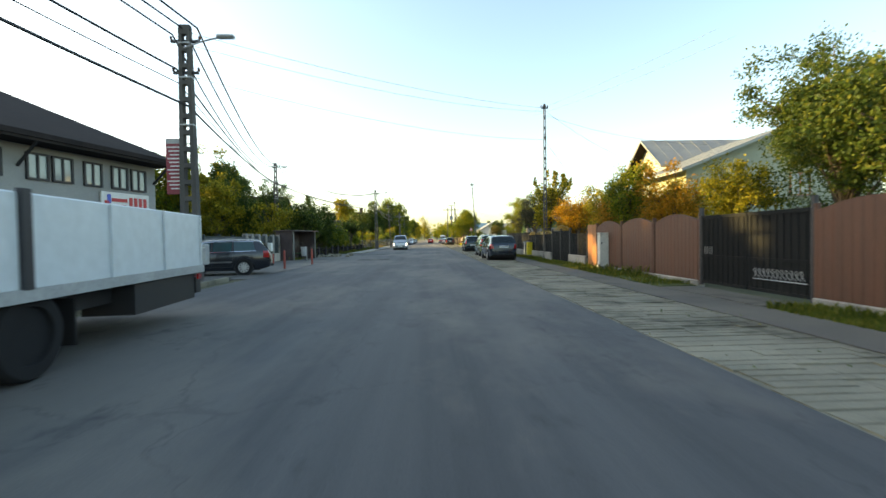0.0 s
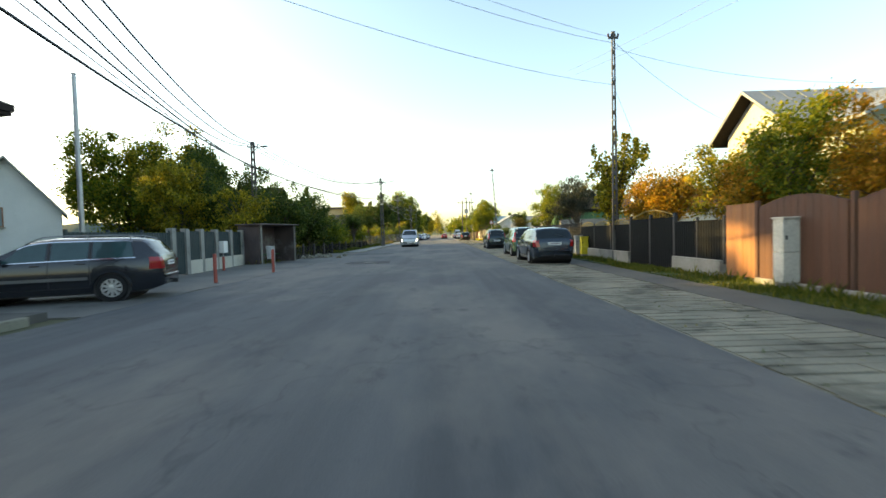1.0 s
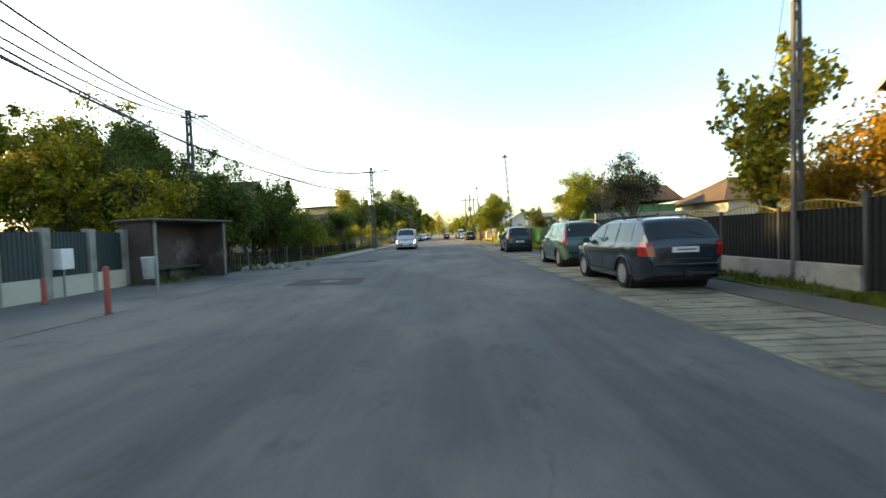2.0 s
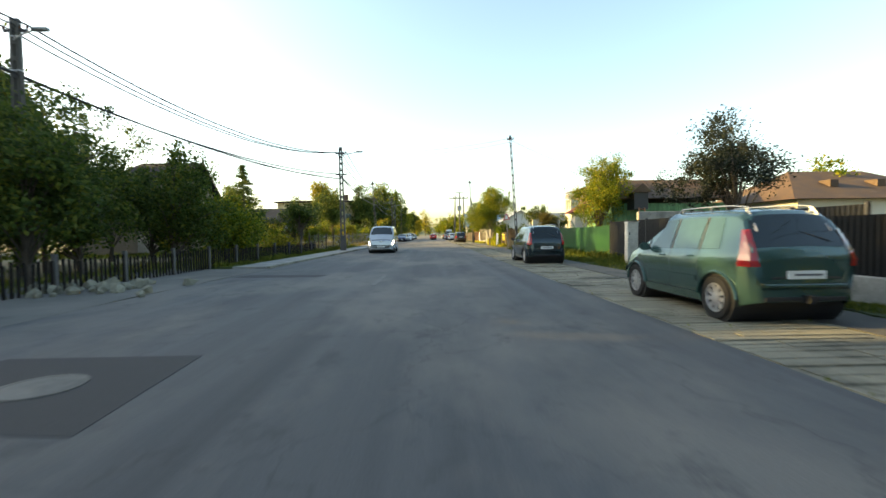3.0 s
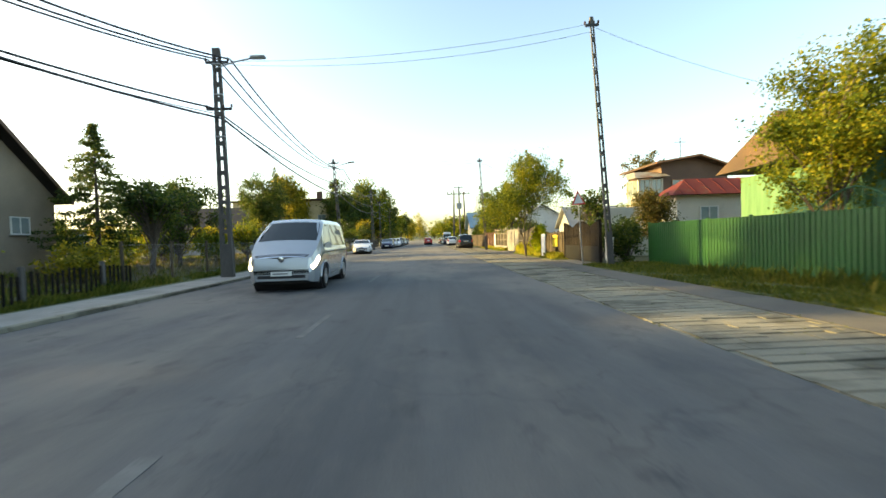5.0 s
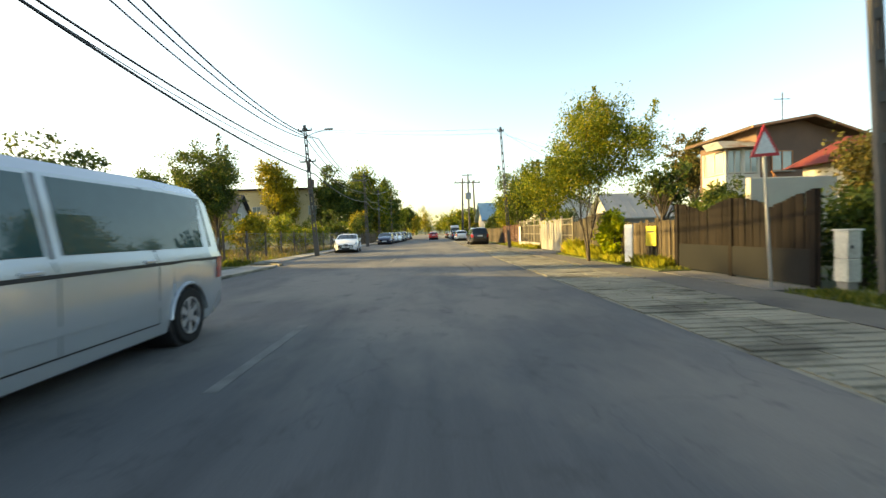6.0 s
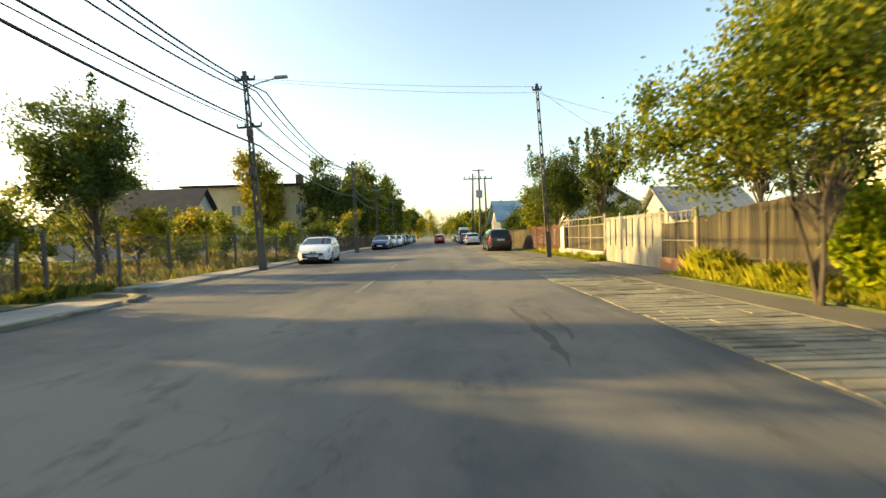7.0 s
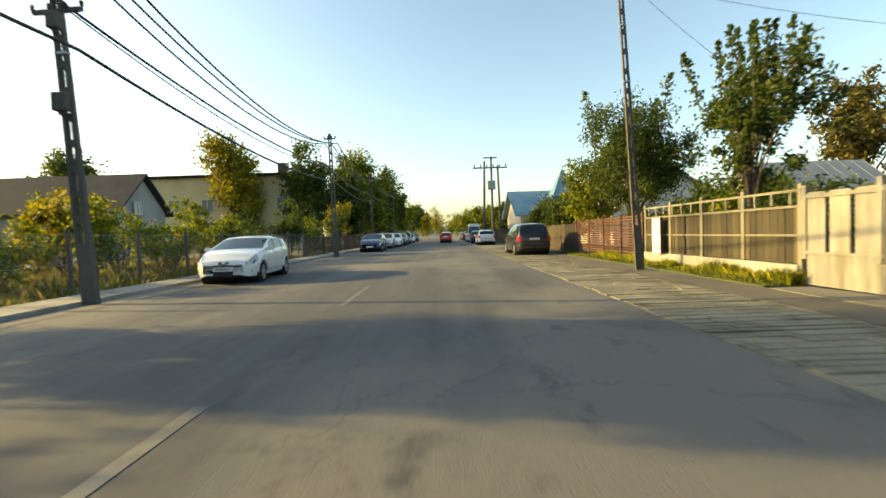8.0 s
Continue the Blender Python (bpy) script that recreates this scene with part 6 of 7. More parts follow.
def run(name, a, b, z, step, me, post, label, category="fence", piece_name="panel", post_name="post", jitter=0.0, drop=0.0, seed=1, wave=0.0, bay=2.3, phase=0.0):
    """A fence from a to b: pieces every step, a post (mesh) between them; wave lifts the tops in every bay. Local +x runs along the fence."""
    a, b = Vector((*a, z)), Vector((*b, z))
    d = b - a
    ang = math.degrees(math.atan2(d.y, d.x))
    t = thing(name, pose(a.x, a.y, z, 0, 0, ang), label, category)
    rng_ = random.Random(seed)
    n = max(1, round(d.length / step))
    st = d.length / n
    for k in range(n):
        lift = 1 + wave * abs(math.cos(math.pi * (k + 0.5) * st / bay + phase))
        piece(piece_name, me, t, pose((k + 0.5) * st, rng_.uniform(-0.006, 0.006), rng_.uniform(-drop, 0), 0, rng_.uniform(-jitter, jitter), 0) @ Matrix.Diagonal((1, 1, lift, 1)))
    if post:
        pm, every = post
        for k in range(0, n + 1, every):
            piece(post_name, pm, t, pose(k * st, 0.0, 0))
    return t


def post_mesh(name, w, h, material, cap=0.0):
    bm = bmesh.new()
    box(bm, -w / 2, w / 2, -w / 2, w / 2, -0.1, h)
    if cap:
        box(bm, -w / 2 - cap, w / 2 + cap, -w / 2 - cap, w / 2 + cap, h, h + 0.06)
    bevelled(bm, 0.008)
    return mesh_of(name, bm, material)


FX = 7.15
# brown boarded fence with arched tops, a dark gate between (fences run towards -y so that their faces look at the street)
board_mesh = panel_mesh("panel", 2.2, 1.6, 0.05, WOOD_BROWN, 12, 0.2, 0.006)
brown_post = post_mesh("post", 0.09, 1.75, WOOD_BROWN)
foot = bmesh.new()
for y0, y1 in ((-6, 7.95), (11.45, 18.6)):
    box(foot, FX - 0.1, FX + 0.12, y0, y1, -0.2, 0.16)
bevelled(foot, 0.02)
single("fence_footing", foot, CONCRETE, "low concrete footing under brown boards", "footing", "structure")
run("brown_fence", (FX, 18.6), (FX, 11.45), 0.16, 2.2, board_mesh, (brown_post, 1), "brown boarded fence panels with arched tops")
run("brown_fence", (FX, 7.95), (FX, -5.2), 0.16, 2.2, board_mesh, (brown_post, 1), "brown boarded fence panels with arched tops")
gate = thing("metal_gate", pose(FX, 11.4, 0.06, 0, 0, -90), "black sheet-metal double gate with scrollwork", "gate")
bm = bmesh.new()
tube(bm, [(0.0, 0, 0), (0.0, 0, 2.0)], 0.06, 8)
part("gate_post", bm, DARK_STEEL, gate)
bm = bmesh.new()
tube(bm, [(3.4, 0, 0), (3.4, 0, 2.0)], 0.06, 8)
part("gate_post", bm, DARK_STEEL, gate)
for k in range(2):
    leaf = boxes("gate_leaf", [(0.06 + k * 1.66, 1.68 + k * 1.66, -0.02, 0.02, 0.05, 1.75)], METAL_BLACK, gate)
    for z0, z1 in ((1.70, 1.78), (0.05, 0.12), (0.72, 0.78)):
        boxes("gate_rail", [(0.06 + k * 1.66, 1.68 + k * 1.66, -0.045, -0.02, z0, z1)], METAL_BLACK, leaf)
    for i in range(9):
        x = 0.16 + k * 1.66 + i * 0.18
        bm = bmesh.new()
        tube(bm, [(x, -0.04, 0.12), (x, -0.04, 1.7)], 0.01, 5)
        part("gate_bar", bm, METAL_BLACK, leaf)
bm = bmesh.new()
for i in range(11):
    a = 1.95 + i * 0.12
    tube(bm, [(a, -0.05, 0.36), (a + 0.05, -0.05, 0.50), (a + 0.02, -0.05, 0.56), (a - 0.03, -0.05, 0.52), (a + 0.10, -0.05, 0.38)], 0.009, 5)
tube(bm, [(1.9, -0.05, 0.33), (3.3, -0.05, 0.33)], 0.010, 5)
for i in range(4):
    tube(bm, [(0.20 + i * 0.09, -0.05, 0.80), (0.22 + i * 0.09, -0.05, 1.0)], 0.009, 5)
part("scrollwork", bm, STEEL, gate, "pale steel scrolls on the gate")
# varnished section and black panels on a concrete plinth
plank = panel_mesh("plank", 0.145, 1.75, 0.03, WOOD_TAN)
run("plank_fence", (FX, 19.7), (FX, 18.65), 0.12, 0.15, plank, None, "short run of orange-brown varnished planks", piece_name="plank")
black_panel = panel_mesh("panel", 1.9, 1.05, 0.03, METAL_BLACK, 16)
black_post = post_mesh("post", 0.07, 1.15, DARK_STEEL)
plinth = bmesh.new()
for y0, y1 in ((19.8, 22.2), (25.4, 35.6)):
    box(plinth, FX - 0.13, FX + 0.13, y0, y1, -0.2, 0.48)
bevelled(plinth, 0.02)
single("fence_plinth", plinth, CONCRETE, "stained concrete plinth under black panels", "plinth", "structure")
run("black_fence", (FX, 22.2), (FX, 19.8), 0.48, 1.2, panel_mesh("panel", 1.16, 1.05, 0.03, METAL_BLACK, 10), (black_post, 1), "black ribbed metal panels on a concrete plinth")
run("black_fence", (FX, 35.6), (FX, 25.4), 0.48, 2.0, black_panel, (black_post, 1), "black ribbed metal panels on a concrete plinth")
run("black_gate", (FX, 25.4), (FX, 22.2), 0.06, 1.6, panel_mesh("leaf", 1.56, 1.62, 0.04, METAL_BLACK, 12), (post_mesh("post", 0.1, 1.75, DARK_STEEL), 1), "plain black sheet-metal gate", "gate", "leaf")
# golden crest of arches above the black fence and gate
for y0, y1, z0, rise in ((22.3, 25.3, 1.72, 0.22), (25.5, 27.5, 1.54, 0.16), (27.5, 29.5, 1.54, 0.16), (29.5, 31.5, 1.54, 0.16)):
    crest = thing("fence_crest", pose(FX + 0.03, y0, z0), "gilded arch of short bars on the black fence", "fence top", "fence crests")
    n = 16
    bm = bmesh.new()
    tube(bm, [(0, (y1 - y0) * i / n, rise * math.sin(math.pi * i / n) + 0.02) for i in range(n + 1)], 0.016, 6)
    part("arch", bm, GILT, crest)
    for i in range(1, n):
        bm = bmesh.new()
        tube(bm, [(0, (y1 - y0) * i / n, -0.02), (0, (y1 - y0) * i / n, rise * math.sin(math.pi * i / n) + 0.06)], 0.011, 5)
        part("bar", bm, GILT, crest)
# grey ribbed fence further back
grey_panel = panel_mesh("panel", 2.0, 1.75, 0.03, METAL_GREY, 16)
run("grey_fence", (8.75, 49.2), (8.55, 35.9), 0.05, 2.0, grey_panel, (post_mesh("post", 0.08, 1.8, DARK_STEEL), 1), "dark grey ribbed sheet-metal fence")
wall_ = bmesh.new()
box(wall_, 11.6, 19.0, 52.2, 52.45, 0, 2.45)
bevelled(wall_, 0.02)
single("boundary_wall", wall_, CONCRETE, "pale boundary wall across the yard", "wall", "structure")
# green fence
green_panel = panel_mesh("panel", 2.0, 1.55, 0.03, METAL_GREEN, 14)
run("green_fence", (8.9, 64.4), (8.75, 49.4), 0.05, 2.0, green_panel, (post_mesh("post", 0.08, 1.6, METAL_GREEN), 1), "bright green ribbed sheet-metal fence")
arch_ = bmesh.new()
for k in range(9):
    tube(arch_, [(8.82, 55.0 + k * 0.2, 1.6), (8.82, 55.0 + k * 0.2, 1.6 + 0.45 * math.sin(math.pi * (k + 0.5) / 9))], 0.012, 5)
tube(arch_, [(8.82, 54.9 + 1.8 * f, 1.6 + 0.47 * math.sin(math.pi * f)) for f in np.linspace(0, 1, 11)], 0.02, 6)
single("gate_arch", arch_, METAL_GREEN, "arched green bars above the green fence", "gate top")
# dark plank gate and fence, then grey planks
dark_plank = panel_mesh("plank", 0.10, 1.5, 0.025, WOOD_DARK)
run("dark_plank_fence", (7.0, 69.2), (7.0, 64.6), 0.08, 0.112, dark_plank, (post_mesh("post", 0.12, 1.75, WOOD_DARK), 20), "dark weathered plank gate and fence", piece_name="plank", jitter=0.8, drop=0.03, wave=0.17)
single_ = bmesh.new()
box(single_, 6.955, 6.975, 64.7, 69.1, 0.05, 0.72)
single("gate_base_sheet", single_, METAL_BLACK, "dark sheet behind the plank gate foot", "sheet")
run("plank_fence", (6.97, 73.3), (6.97, 69.3), 0.05, 0.125, panel_mesh("plank", 0.10, 1.42, 0.022, WOOD_GREY), (post_mesh("post", 0.1, 1.25, WOOD_GREY), 15), "rough low fence of upright brown planks", piece_name="plank", jitter=1.3, drop=0.12, seed=9)
pf = run("plank_fence", (6.95, 78.2), (6.95, 73.4), 0.56, 0.105, panel_mesh("plank", 0.095, 0.98, 0.022, PLANK_SHADE), (post_mesh("post", 0.1, 1.0, PLANK_SHADE), 23), "weathered grey-brown upright planks over a dark base sheet", piece_name="plank", jitter=0.7, drop=0.03, wave=0.34, bay=9.0, phase=math.pi / 2)
for k in range(2):
    boxes("base_sheet", [(0.03 + k * 2.4, 2.37 + k * 2.4, -0.015, 0.015, -0.56, -0.02)], METAL_BLACK, pf, bevel=0.006)
boxes("rail", [(0.0, 4.8, -0.035, -0.016, -0.03, 0.02)], PLANK_SHADE, pf)
boxes("back_rail", [(0.0, 4.8, 0.02, 0.06, 0.78, 0.86)], PLANK_SHADE, pf)
for k in range(3):
    boxes("post_foot", [(k * 2.35, 0.1 + k * 2.35, -0.06, 0.05, -0.62, 0.0)], POLE_CONCRETE, pf)
# short weathered section beside the gate: pale rails and spindles
gf = run("rail_fence", (6.95, 80.1), (6.95, 78.3), 0.42, 0.2, panel_mesh("board", 0.19, 1.0, 0.025, PLANK_SHADE), (post_mesh("post", 0.1, 1.4, CREAM_BOARD), 9), "weathered dark boards with pale rail and spindles", piece_name="board", jitter=0.4)
boxes("rail", [(0, 1.8, -0.05, -0.015, 1.02, 1.06), (0, 1.8, -0.05, -0.015, 0.48, 0.52), (0, 1.8, -0.05, -0.015, 1.30, 1.34)], CREAM_BOARD, gf)
for k in range(7):
    boxes("spindle", [(0.12 + k * 0.25, 0.17 + k * 0.25, -0.045, -0.015, 1.06, 1.30)], CREAM_BOARD, gf)
boxes("plinth", [(0, 1.8, -0.1, 0.1, -0.6, -0.02)], BROWN_PLINTH, gf)
# cream gate
cream_leaf = panel_mesh("board", 0.40, 1.16, 0.03, GATE_BOARD)
cg = run("cream_gate", (6.95, 84.6), (6.95, 80.2), 0.62, 0.49, cream_leaf, (post_mesh("post", 0.1, 1.3, GATE_BOARD), 3), "cream-painted board gate with pale metal base", "gate", "board", jitter=0.3)
boxes("base_sheet", [(0.05, 4.35, -0.02, 0.02, -0.58, 0.0)], GATE_BOARD, cg)
boxes("rail", [(0.0, 4.4, -0.05, -0.02, 1.05, 1.12), (0.0, 4.4, -0.05, -0.02, 0.0, 0.05)], GATE_BOARD, cg)
# board fence with pale rails beyond the gate
tan_board = panel_mesh("board", 0.19, 1.1, 0.025, PLANK_SHADE)
bf = run("rail_fence", (6.95, 91.2), (6.95, 84.7), 0.42, 0.2, tan_board, (post_mesh("post", 0.1, 1.55, CREAM_BOARD), 8), "grey-brown boards behind pale painted rails", piece_name="board", jitter=0.4)
boxes("rail", [(0, 6.5, -0.06, -0.015, 1.09, 1.14), (0, 6.5, -0.06, -0.015, 0.53, 0.57), (0, 6.5, -0.06, -0.015, 1.40, 1.45)], CREAM_BOARD, bf)
for k in range(13):
    boxes("spindle", [(0.25 + k * 0.5, 0.30 + k * 0.5, -0.05, -0.015, 1.16, 1.40)], CREAM_BOARD, bf)
boxes("plinth", [(0, 6.5, -0.1, 0.1, -0.6, -0.02)], CONCRETE, bf)
# red-brown lath fence
lf = thing("lath_fence", pose(6.95, 99.0, 0.1, 0, 0, -90), "red-brown horizontal lath fence", "fence")
for k in range(15):
    boxes("lath", [(0, 7.6, -0.015, 0.015, 0.1 + k * 0.1, 0.158 + k * 0.1)], LATTICE, lf)
for k in range(36):
    boxes("upright_lath", [(0.1 + k * 0.21, 0.13 + k * 0.21, 0.016, 0.03, 0.08, 1.58)], LATTICE, lf)
for k in range(5):
    boxes("post", [(k * 1.88, k * 1.88 + 0.09, -0.05, 0.05, -0.1, 1.65)], LATTICE, lf)
run("far_fence", (7.1, 135.0), (7.0, 99.2), 0.05, 2.2, panel_mesh("panel", 2.15, 1.5, 0.04, WOOD_GREY, 10), (post_mesh("post", 0.1, 1.6, WOOD_GREY), 1), "weathered board fence behind parked cars")
# meter boxes and the white and yellow boards on the right


def meter_cabinet(x, y, h, w, mat, label, z=0.05):
    t = thing("meter_cabinet", pose(x, y, z, 0, 0, random.uniform(-2, 2)), label, "meter box", "street meter cabinets")
    boxes("plinth", [(-w / 2 + 0.03, w / 2 - 0.03, -0.11, 0.11, -0.1, 0.12)], CONCRETE, t)
    boxes("lower_case", [(-w / 2, w / 2, -0.14, 0.14, 0.12, h * 0.52)], mat, t, bevel=0.012)
    boxes("upper_case", [(-w / 2, w / 2, -0.14, 0.14, h * 0.525, h)], mat, t, bevel=0.012)
    boxes("lid", [(-w / 2 - 0.02, w / 2 + 0.02, -0.17, 0.16, h, h + 0.035)], mat, t, bevel=0.008)
    boxes("lock", [(-w / 2 + 0.05, -w / 2 + 0.09, -0.15, -0.13, h * 0.7, h * 0.76)], BLACK_TRIM, t)
    return t


meter_cabinet(6.98, 17.5, 1.42, 0.42, BOX_CREAM, "tall two-part cream meter cabinet at the fence")
meter_cabinet(6.95, 31.3, 1.0, 0.4, BOX_GREY, "grey meter cabinet behind the parked car")
meter_cabinet(6.9, 30.3, 0.95, 0.34, YELLOW_SIGN, "yellow gas meter cabinet by the black fence")
meter_cabinet(7.5, 44.2, 1.6, 0.42, BOX_CREAM, "tall two-part cream meter cabinet at grey fence")
meter_cabinet(7.2, 64.3, 1.0, 0.24, BOX_CREAM, "pale meter cabinet by the green fence")
wb = thing("white_board", pose(6.3, 70.8, 0.12, 0, 0, -62), "plain white upright board leaning by the fence", "board")
boxes("panel", [(-0.14, 0.14, -0.03, 0.03, 0, 1.2)], WHITE_SHEET, wb, bevel=0.008)
boxes("back_frame", [(-0.12, 0.12, 0.03, 0.06, 0.1, 1.0)], WOOD_GREY, wb)
yb = thing("yellow_board", pose(6.85, 70.45, 0.62, 0, 0, -70), "bright yellow notice board on plank fence", "sign")
boxes("panel", [(-0.2, 0.2, -0.02, 0.02, 0, 0.62)], YELLOW_SIGN, yb, bevel=0.006)
boxes("text_bar", [(-0.13, 0.13, -0.026, -0.02, 0.42, 0.46)], BAR_DARK, yb)
boxes("post", [(-0.03, 0.03, 0.02, 0.06, -0.6, 0.55)], WOOD_GREY, yb)
ws = thing("white_board", pose(6.72, 90.0, 0.4, 0, 0, -80), "white sheet panel fixed to the fence", "board")
boxes("panel", [(-0.2, 0.2, -0.03, 0.03, 0, 1.1)], WHITE_SHEET, ws, bevel=0.008)
boxes("frame", [(0.2, 0.23, -0.04, 0.04, 0, 1.12)], WOOD_GREY, ws)
# warning triangle on its post
ts = thing("warning_sign", pose(6.34, 64.9, 0) @ pose(0, 0, 0, 0, -3.0, 0), "white warning triangle with red border on a post", "traffic sign")
bm = bmesh.new()
tube(bm, [(0, 0.03, -0.1), (0, 0.03, 2.95)], 0.03, 8)
part("post", bm, STEEL, ts)


def tri(r, y0, d):
    return [(0.84 * r * math.sin(a), y0, 2.66 + r * math.cos(a)) for a in (0, 2.0944, 4.18879)], (0, d, 0)


bm = bmesh.new()
prism(bm, *tri(0.39, -0.01, 0.02))
part("border", bm, SIGN_RED, ts, "red enamel border")
bm = bmesh.new()
prism(bm, *tri(0.275, -0.016, 0.005))
part("face", bm, SIGN_WHITE, ts)

# left: pillar fence, shelter, bollards
PX = -10.3
pil = post_mesh("pillar", 0.24, 1.85, CONCRETE)
pf_ = thing("pillar_fence", pose(PX, 25.2, 0), "grey-green sheet panels between concrete pillars on a plastered wall", "fence")
marks = (0.0, 1.05, 2.3, 3.75, 5.4, 6.9)
for k, y in enumerate(marks):
    piece("pillar", pil, pf_, pose(-0.075 * y, y, 0))
    if k:
        y0 = marks[k - 1]
        w = y - y0 - 0.24
        me = panel_mesh("panel", w, 1.2 if k > 1 else 1.66, 0.04, PANEL_TEAL, max(6, int(w * 8)))
        piece("panel" if k > 1 else "door_panel", me, pf_, pose(-0.075 * (y + y0) / 2, (y + y0) / 2, 0.55 if k > 1 else 0.06, 0, 0, 94.3))
        if k > 1:
            boxes("base_wall", [(-0.075 * (y + y0) / 2 - 0.1, -0.075 * (y + y0) / 2 + 0.1, y0 + 0.12, y - 0.12, -0.1, 0.56)], PLASTER_CREAM, pf_, bevel=0.01)
lg = run("sheet_gate", (PX + 0.1, 20.4), (PX, 25.1), 0.06, 1.55, panel_mesh("leaf", 1.5, 1.62, 0.04, PANEL_TEAL, 10), (post_mesh("post", 0.08, 1.7, PANEL_TEAL), 1), "grey-green sheet-metal gate with two notices", "gate", "leaf")
for x0, x1, z0, z1 in ((2.0, 2.35, 1.1, 1.35), (3.35, 3.5, 1.05, 1.35)):
    boxes("notice", [(x0, x1, -0.055, -0.045, z0, z1)], SIGN_WHITE, lg)
wbx = thing("gas_box", pose(-10.42, 29.35, 0.75), "white wall box on the pillar fence", "meter box")
boxes("case", [(-0.14, 0.14, -0.2, 0.2, 0, 0.55)], WHITE_SHEET, wbx, bevel=0.015)
boxes("pipe", [(-0.02, 0.02, -0.02, 0.02, -0.8, 0)], STEEL, wbx)
for x, y, h in ((-7.25, 22.4, 0.92), (-6.88, 26.2, 0.92), (-9.75, 28.0, 0.62)):
    b_ = thing("bollard", pose(x, y, 0), "faded red steel bollard in the lay-by", "bollard", "lay-by bollards")
    bm = bmesh.new()
    lathe(bm, [(0.055, -0.1), (0.055, h - 0.02), (0.04, h), (0.01, h + 0.01)], Matrix(), 12)
    part("tube", bm, BOLLARD_RED, b_, smooth=40)
    bm = bmesh.new()
    lathe(bm, [(0.09, -0.05), (0.09, 0.012), (0.05, 0.015)], Matrix(), 12)
    part("base_plate", bm, DARK_STEEL, b_)
ks = thing("bus_shelter", pose(-9.95, 33.7, 0, 0, 0, -14), "brown and grey sheet-metal bus shelter with bench", "bus shelter")
boxes("back_wall", [(-0.75, -0.70, -1.6, 1.6, 0, 2.1)], KIOSK, ks)
boxes("side_wall", [(-0.7, 0.7, 1.55, 1.6, 0, 2.1)], KIOSK, ks)
boxes("near_wall", [(-0.7, 0.55, -1.6, -1.55, 0, 2.1)], KIOSK, ks, "dull brown sheet side")
boxes("roof", [(-0.85, 0.9, -1.75, 1.75, 2.1, 2.17)], KIOSK, ks, bevel=0.02)
boxes("bench_seat", [(-0.68, -0.3, -1.4, 1.4, 0.42, 0.47)], METAL_GREEN, ks, "green bench boards")
for y in (-1.2, 0, 1.2):
    boxes("bench_leg", [(-0.55, -0.45, y - 0.03, y + 0.03, 0, 0.42)], DARK_STEEL, ks)
for y in (-1.55, 1.55):
    boxes("front_post", [(0.62, 0.69, y - 0.035, y + 0.035, 0, 2.1)], CONCRETE, ks)
bn = thing("litter_bin", pose(-8.3, 29.6, 0.1), "small grey litter bin on a post", "litter bin")
bm = bmesh.new()
lathe(bm, [(0.15, 0.3), (0.19, 0.85), (0.2, 0.86), (0.17, 0.9)], Matrix(), 16)
part("bucket", bm, BOX_GREY, bn, smooth=40)
boxes("post", [(0.16, 0.21, -0.03, 0.03, -0.4, 0.9)], STEEL, bn)
rs = np.random.RandomState(8)
bm = bmesh.new()
for k in range(46):
    x, y, r = -8.8 + rs.randn() * 0.7, 38.2 + rs.randn() * 0.9, rs.uniform(0.06, 0.2)
    vs = bmesh.ops.create_icosphere(bm, subdivisions=1, radius=r, matrix=Matrix.Translation((x, y, r * 0.35)))["verts"]
    for q in vs:
        q.co += Vector(rs.randn(3) * r * 0.22)
tagged(single("rubble_heap", bm, SLAB, "heap of broken pale stones by the hedge", "rubble"), kind="stuff")


def rough_paling(name, a, b, h, seed, label, mat=None):
    pm = panel_mesh("paling", 0.07, h, 0.02, mat or WOOD_GREY)
    return run(name, a, b, 0.02, 0.17, pm, (post_mesh("post", 0.1, h + 0.1, POLE_CONCRETE), 14), label, piece_name="paling", jitter=2.0, drop=0.12, seed=seed)


rough_paling("paling_fence", (-9.4, 35.6), (-8.9, 60.5), 0.8, 4, "rough low paling fence under the hedge", WOOD_DARK)


def wire_fence(name, a, b, h, step, label, mat):
    a, b = Vector((*a, 0)), Vector((*b, 0))
    d = b - a
    t = thing(name, pose(a.x, a.y, 0, 0, 0, math.degrees(math.atan2(d.y, d.x))), label, "fence")
    n = round(d.length / step)
    pm = post_mesh("post", 0.08, h + 0.12, mat)
    for k in range(n + 1):
        piece("post", pm, t, pose(k * d.length / n, 0, 0, 0, random.uniform(-1.5, 1.5), 0))
    L = d.length
    bm = bmesh.new()
    m_ = 0.12
    k = 0.0
    while k < L:
        for sgn in (0, 1):
            x0, x1 = (k, k + h) if sgn == 0 else (k + h, k)
            tube(bm, [(min(x0, L), 0, 0.05), (min(x1, L), 0, h)], 0.0015, 3, False)
        k += m_
    for z in (0.06, h * 0.5, h):
        tube(bm, [(0, 0, z), (L, 0, z)], 0.004, 4)
    part("wire_mesh", bm, STEEL, t, "galvanised diamond wire mesh")
    return t


wire_fence("wire_fence", (-9.5, 61.0), (-9.3, 76.5), 1.35, 2.4, "rusty post and diamond wire garden fence", WOOD_GREY)
wire_fence("wire_fence", (-9.6, 77.6), (-8.75, 104.0), 1.5, 2.4, "concrete post and diamond wire garden fence", POLE_CONCRETE)
rough_paling("paling_fence", (-8.75, 104.2), (-8.75, 128.0), 1.4, 6, "grey paling fence far along the footway")

# ---- buildings ----


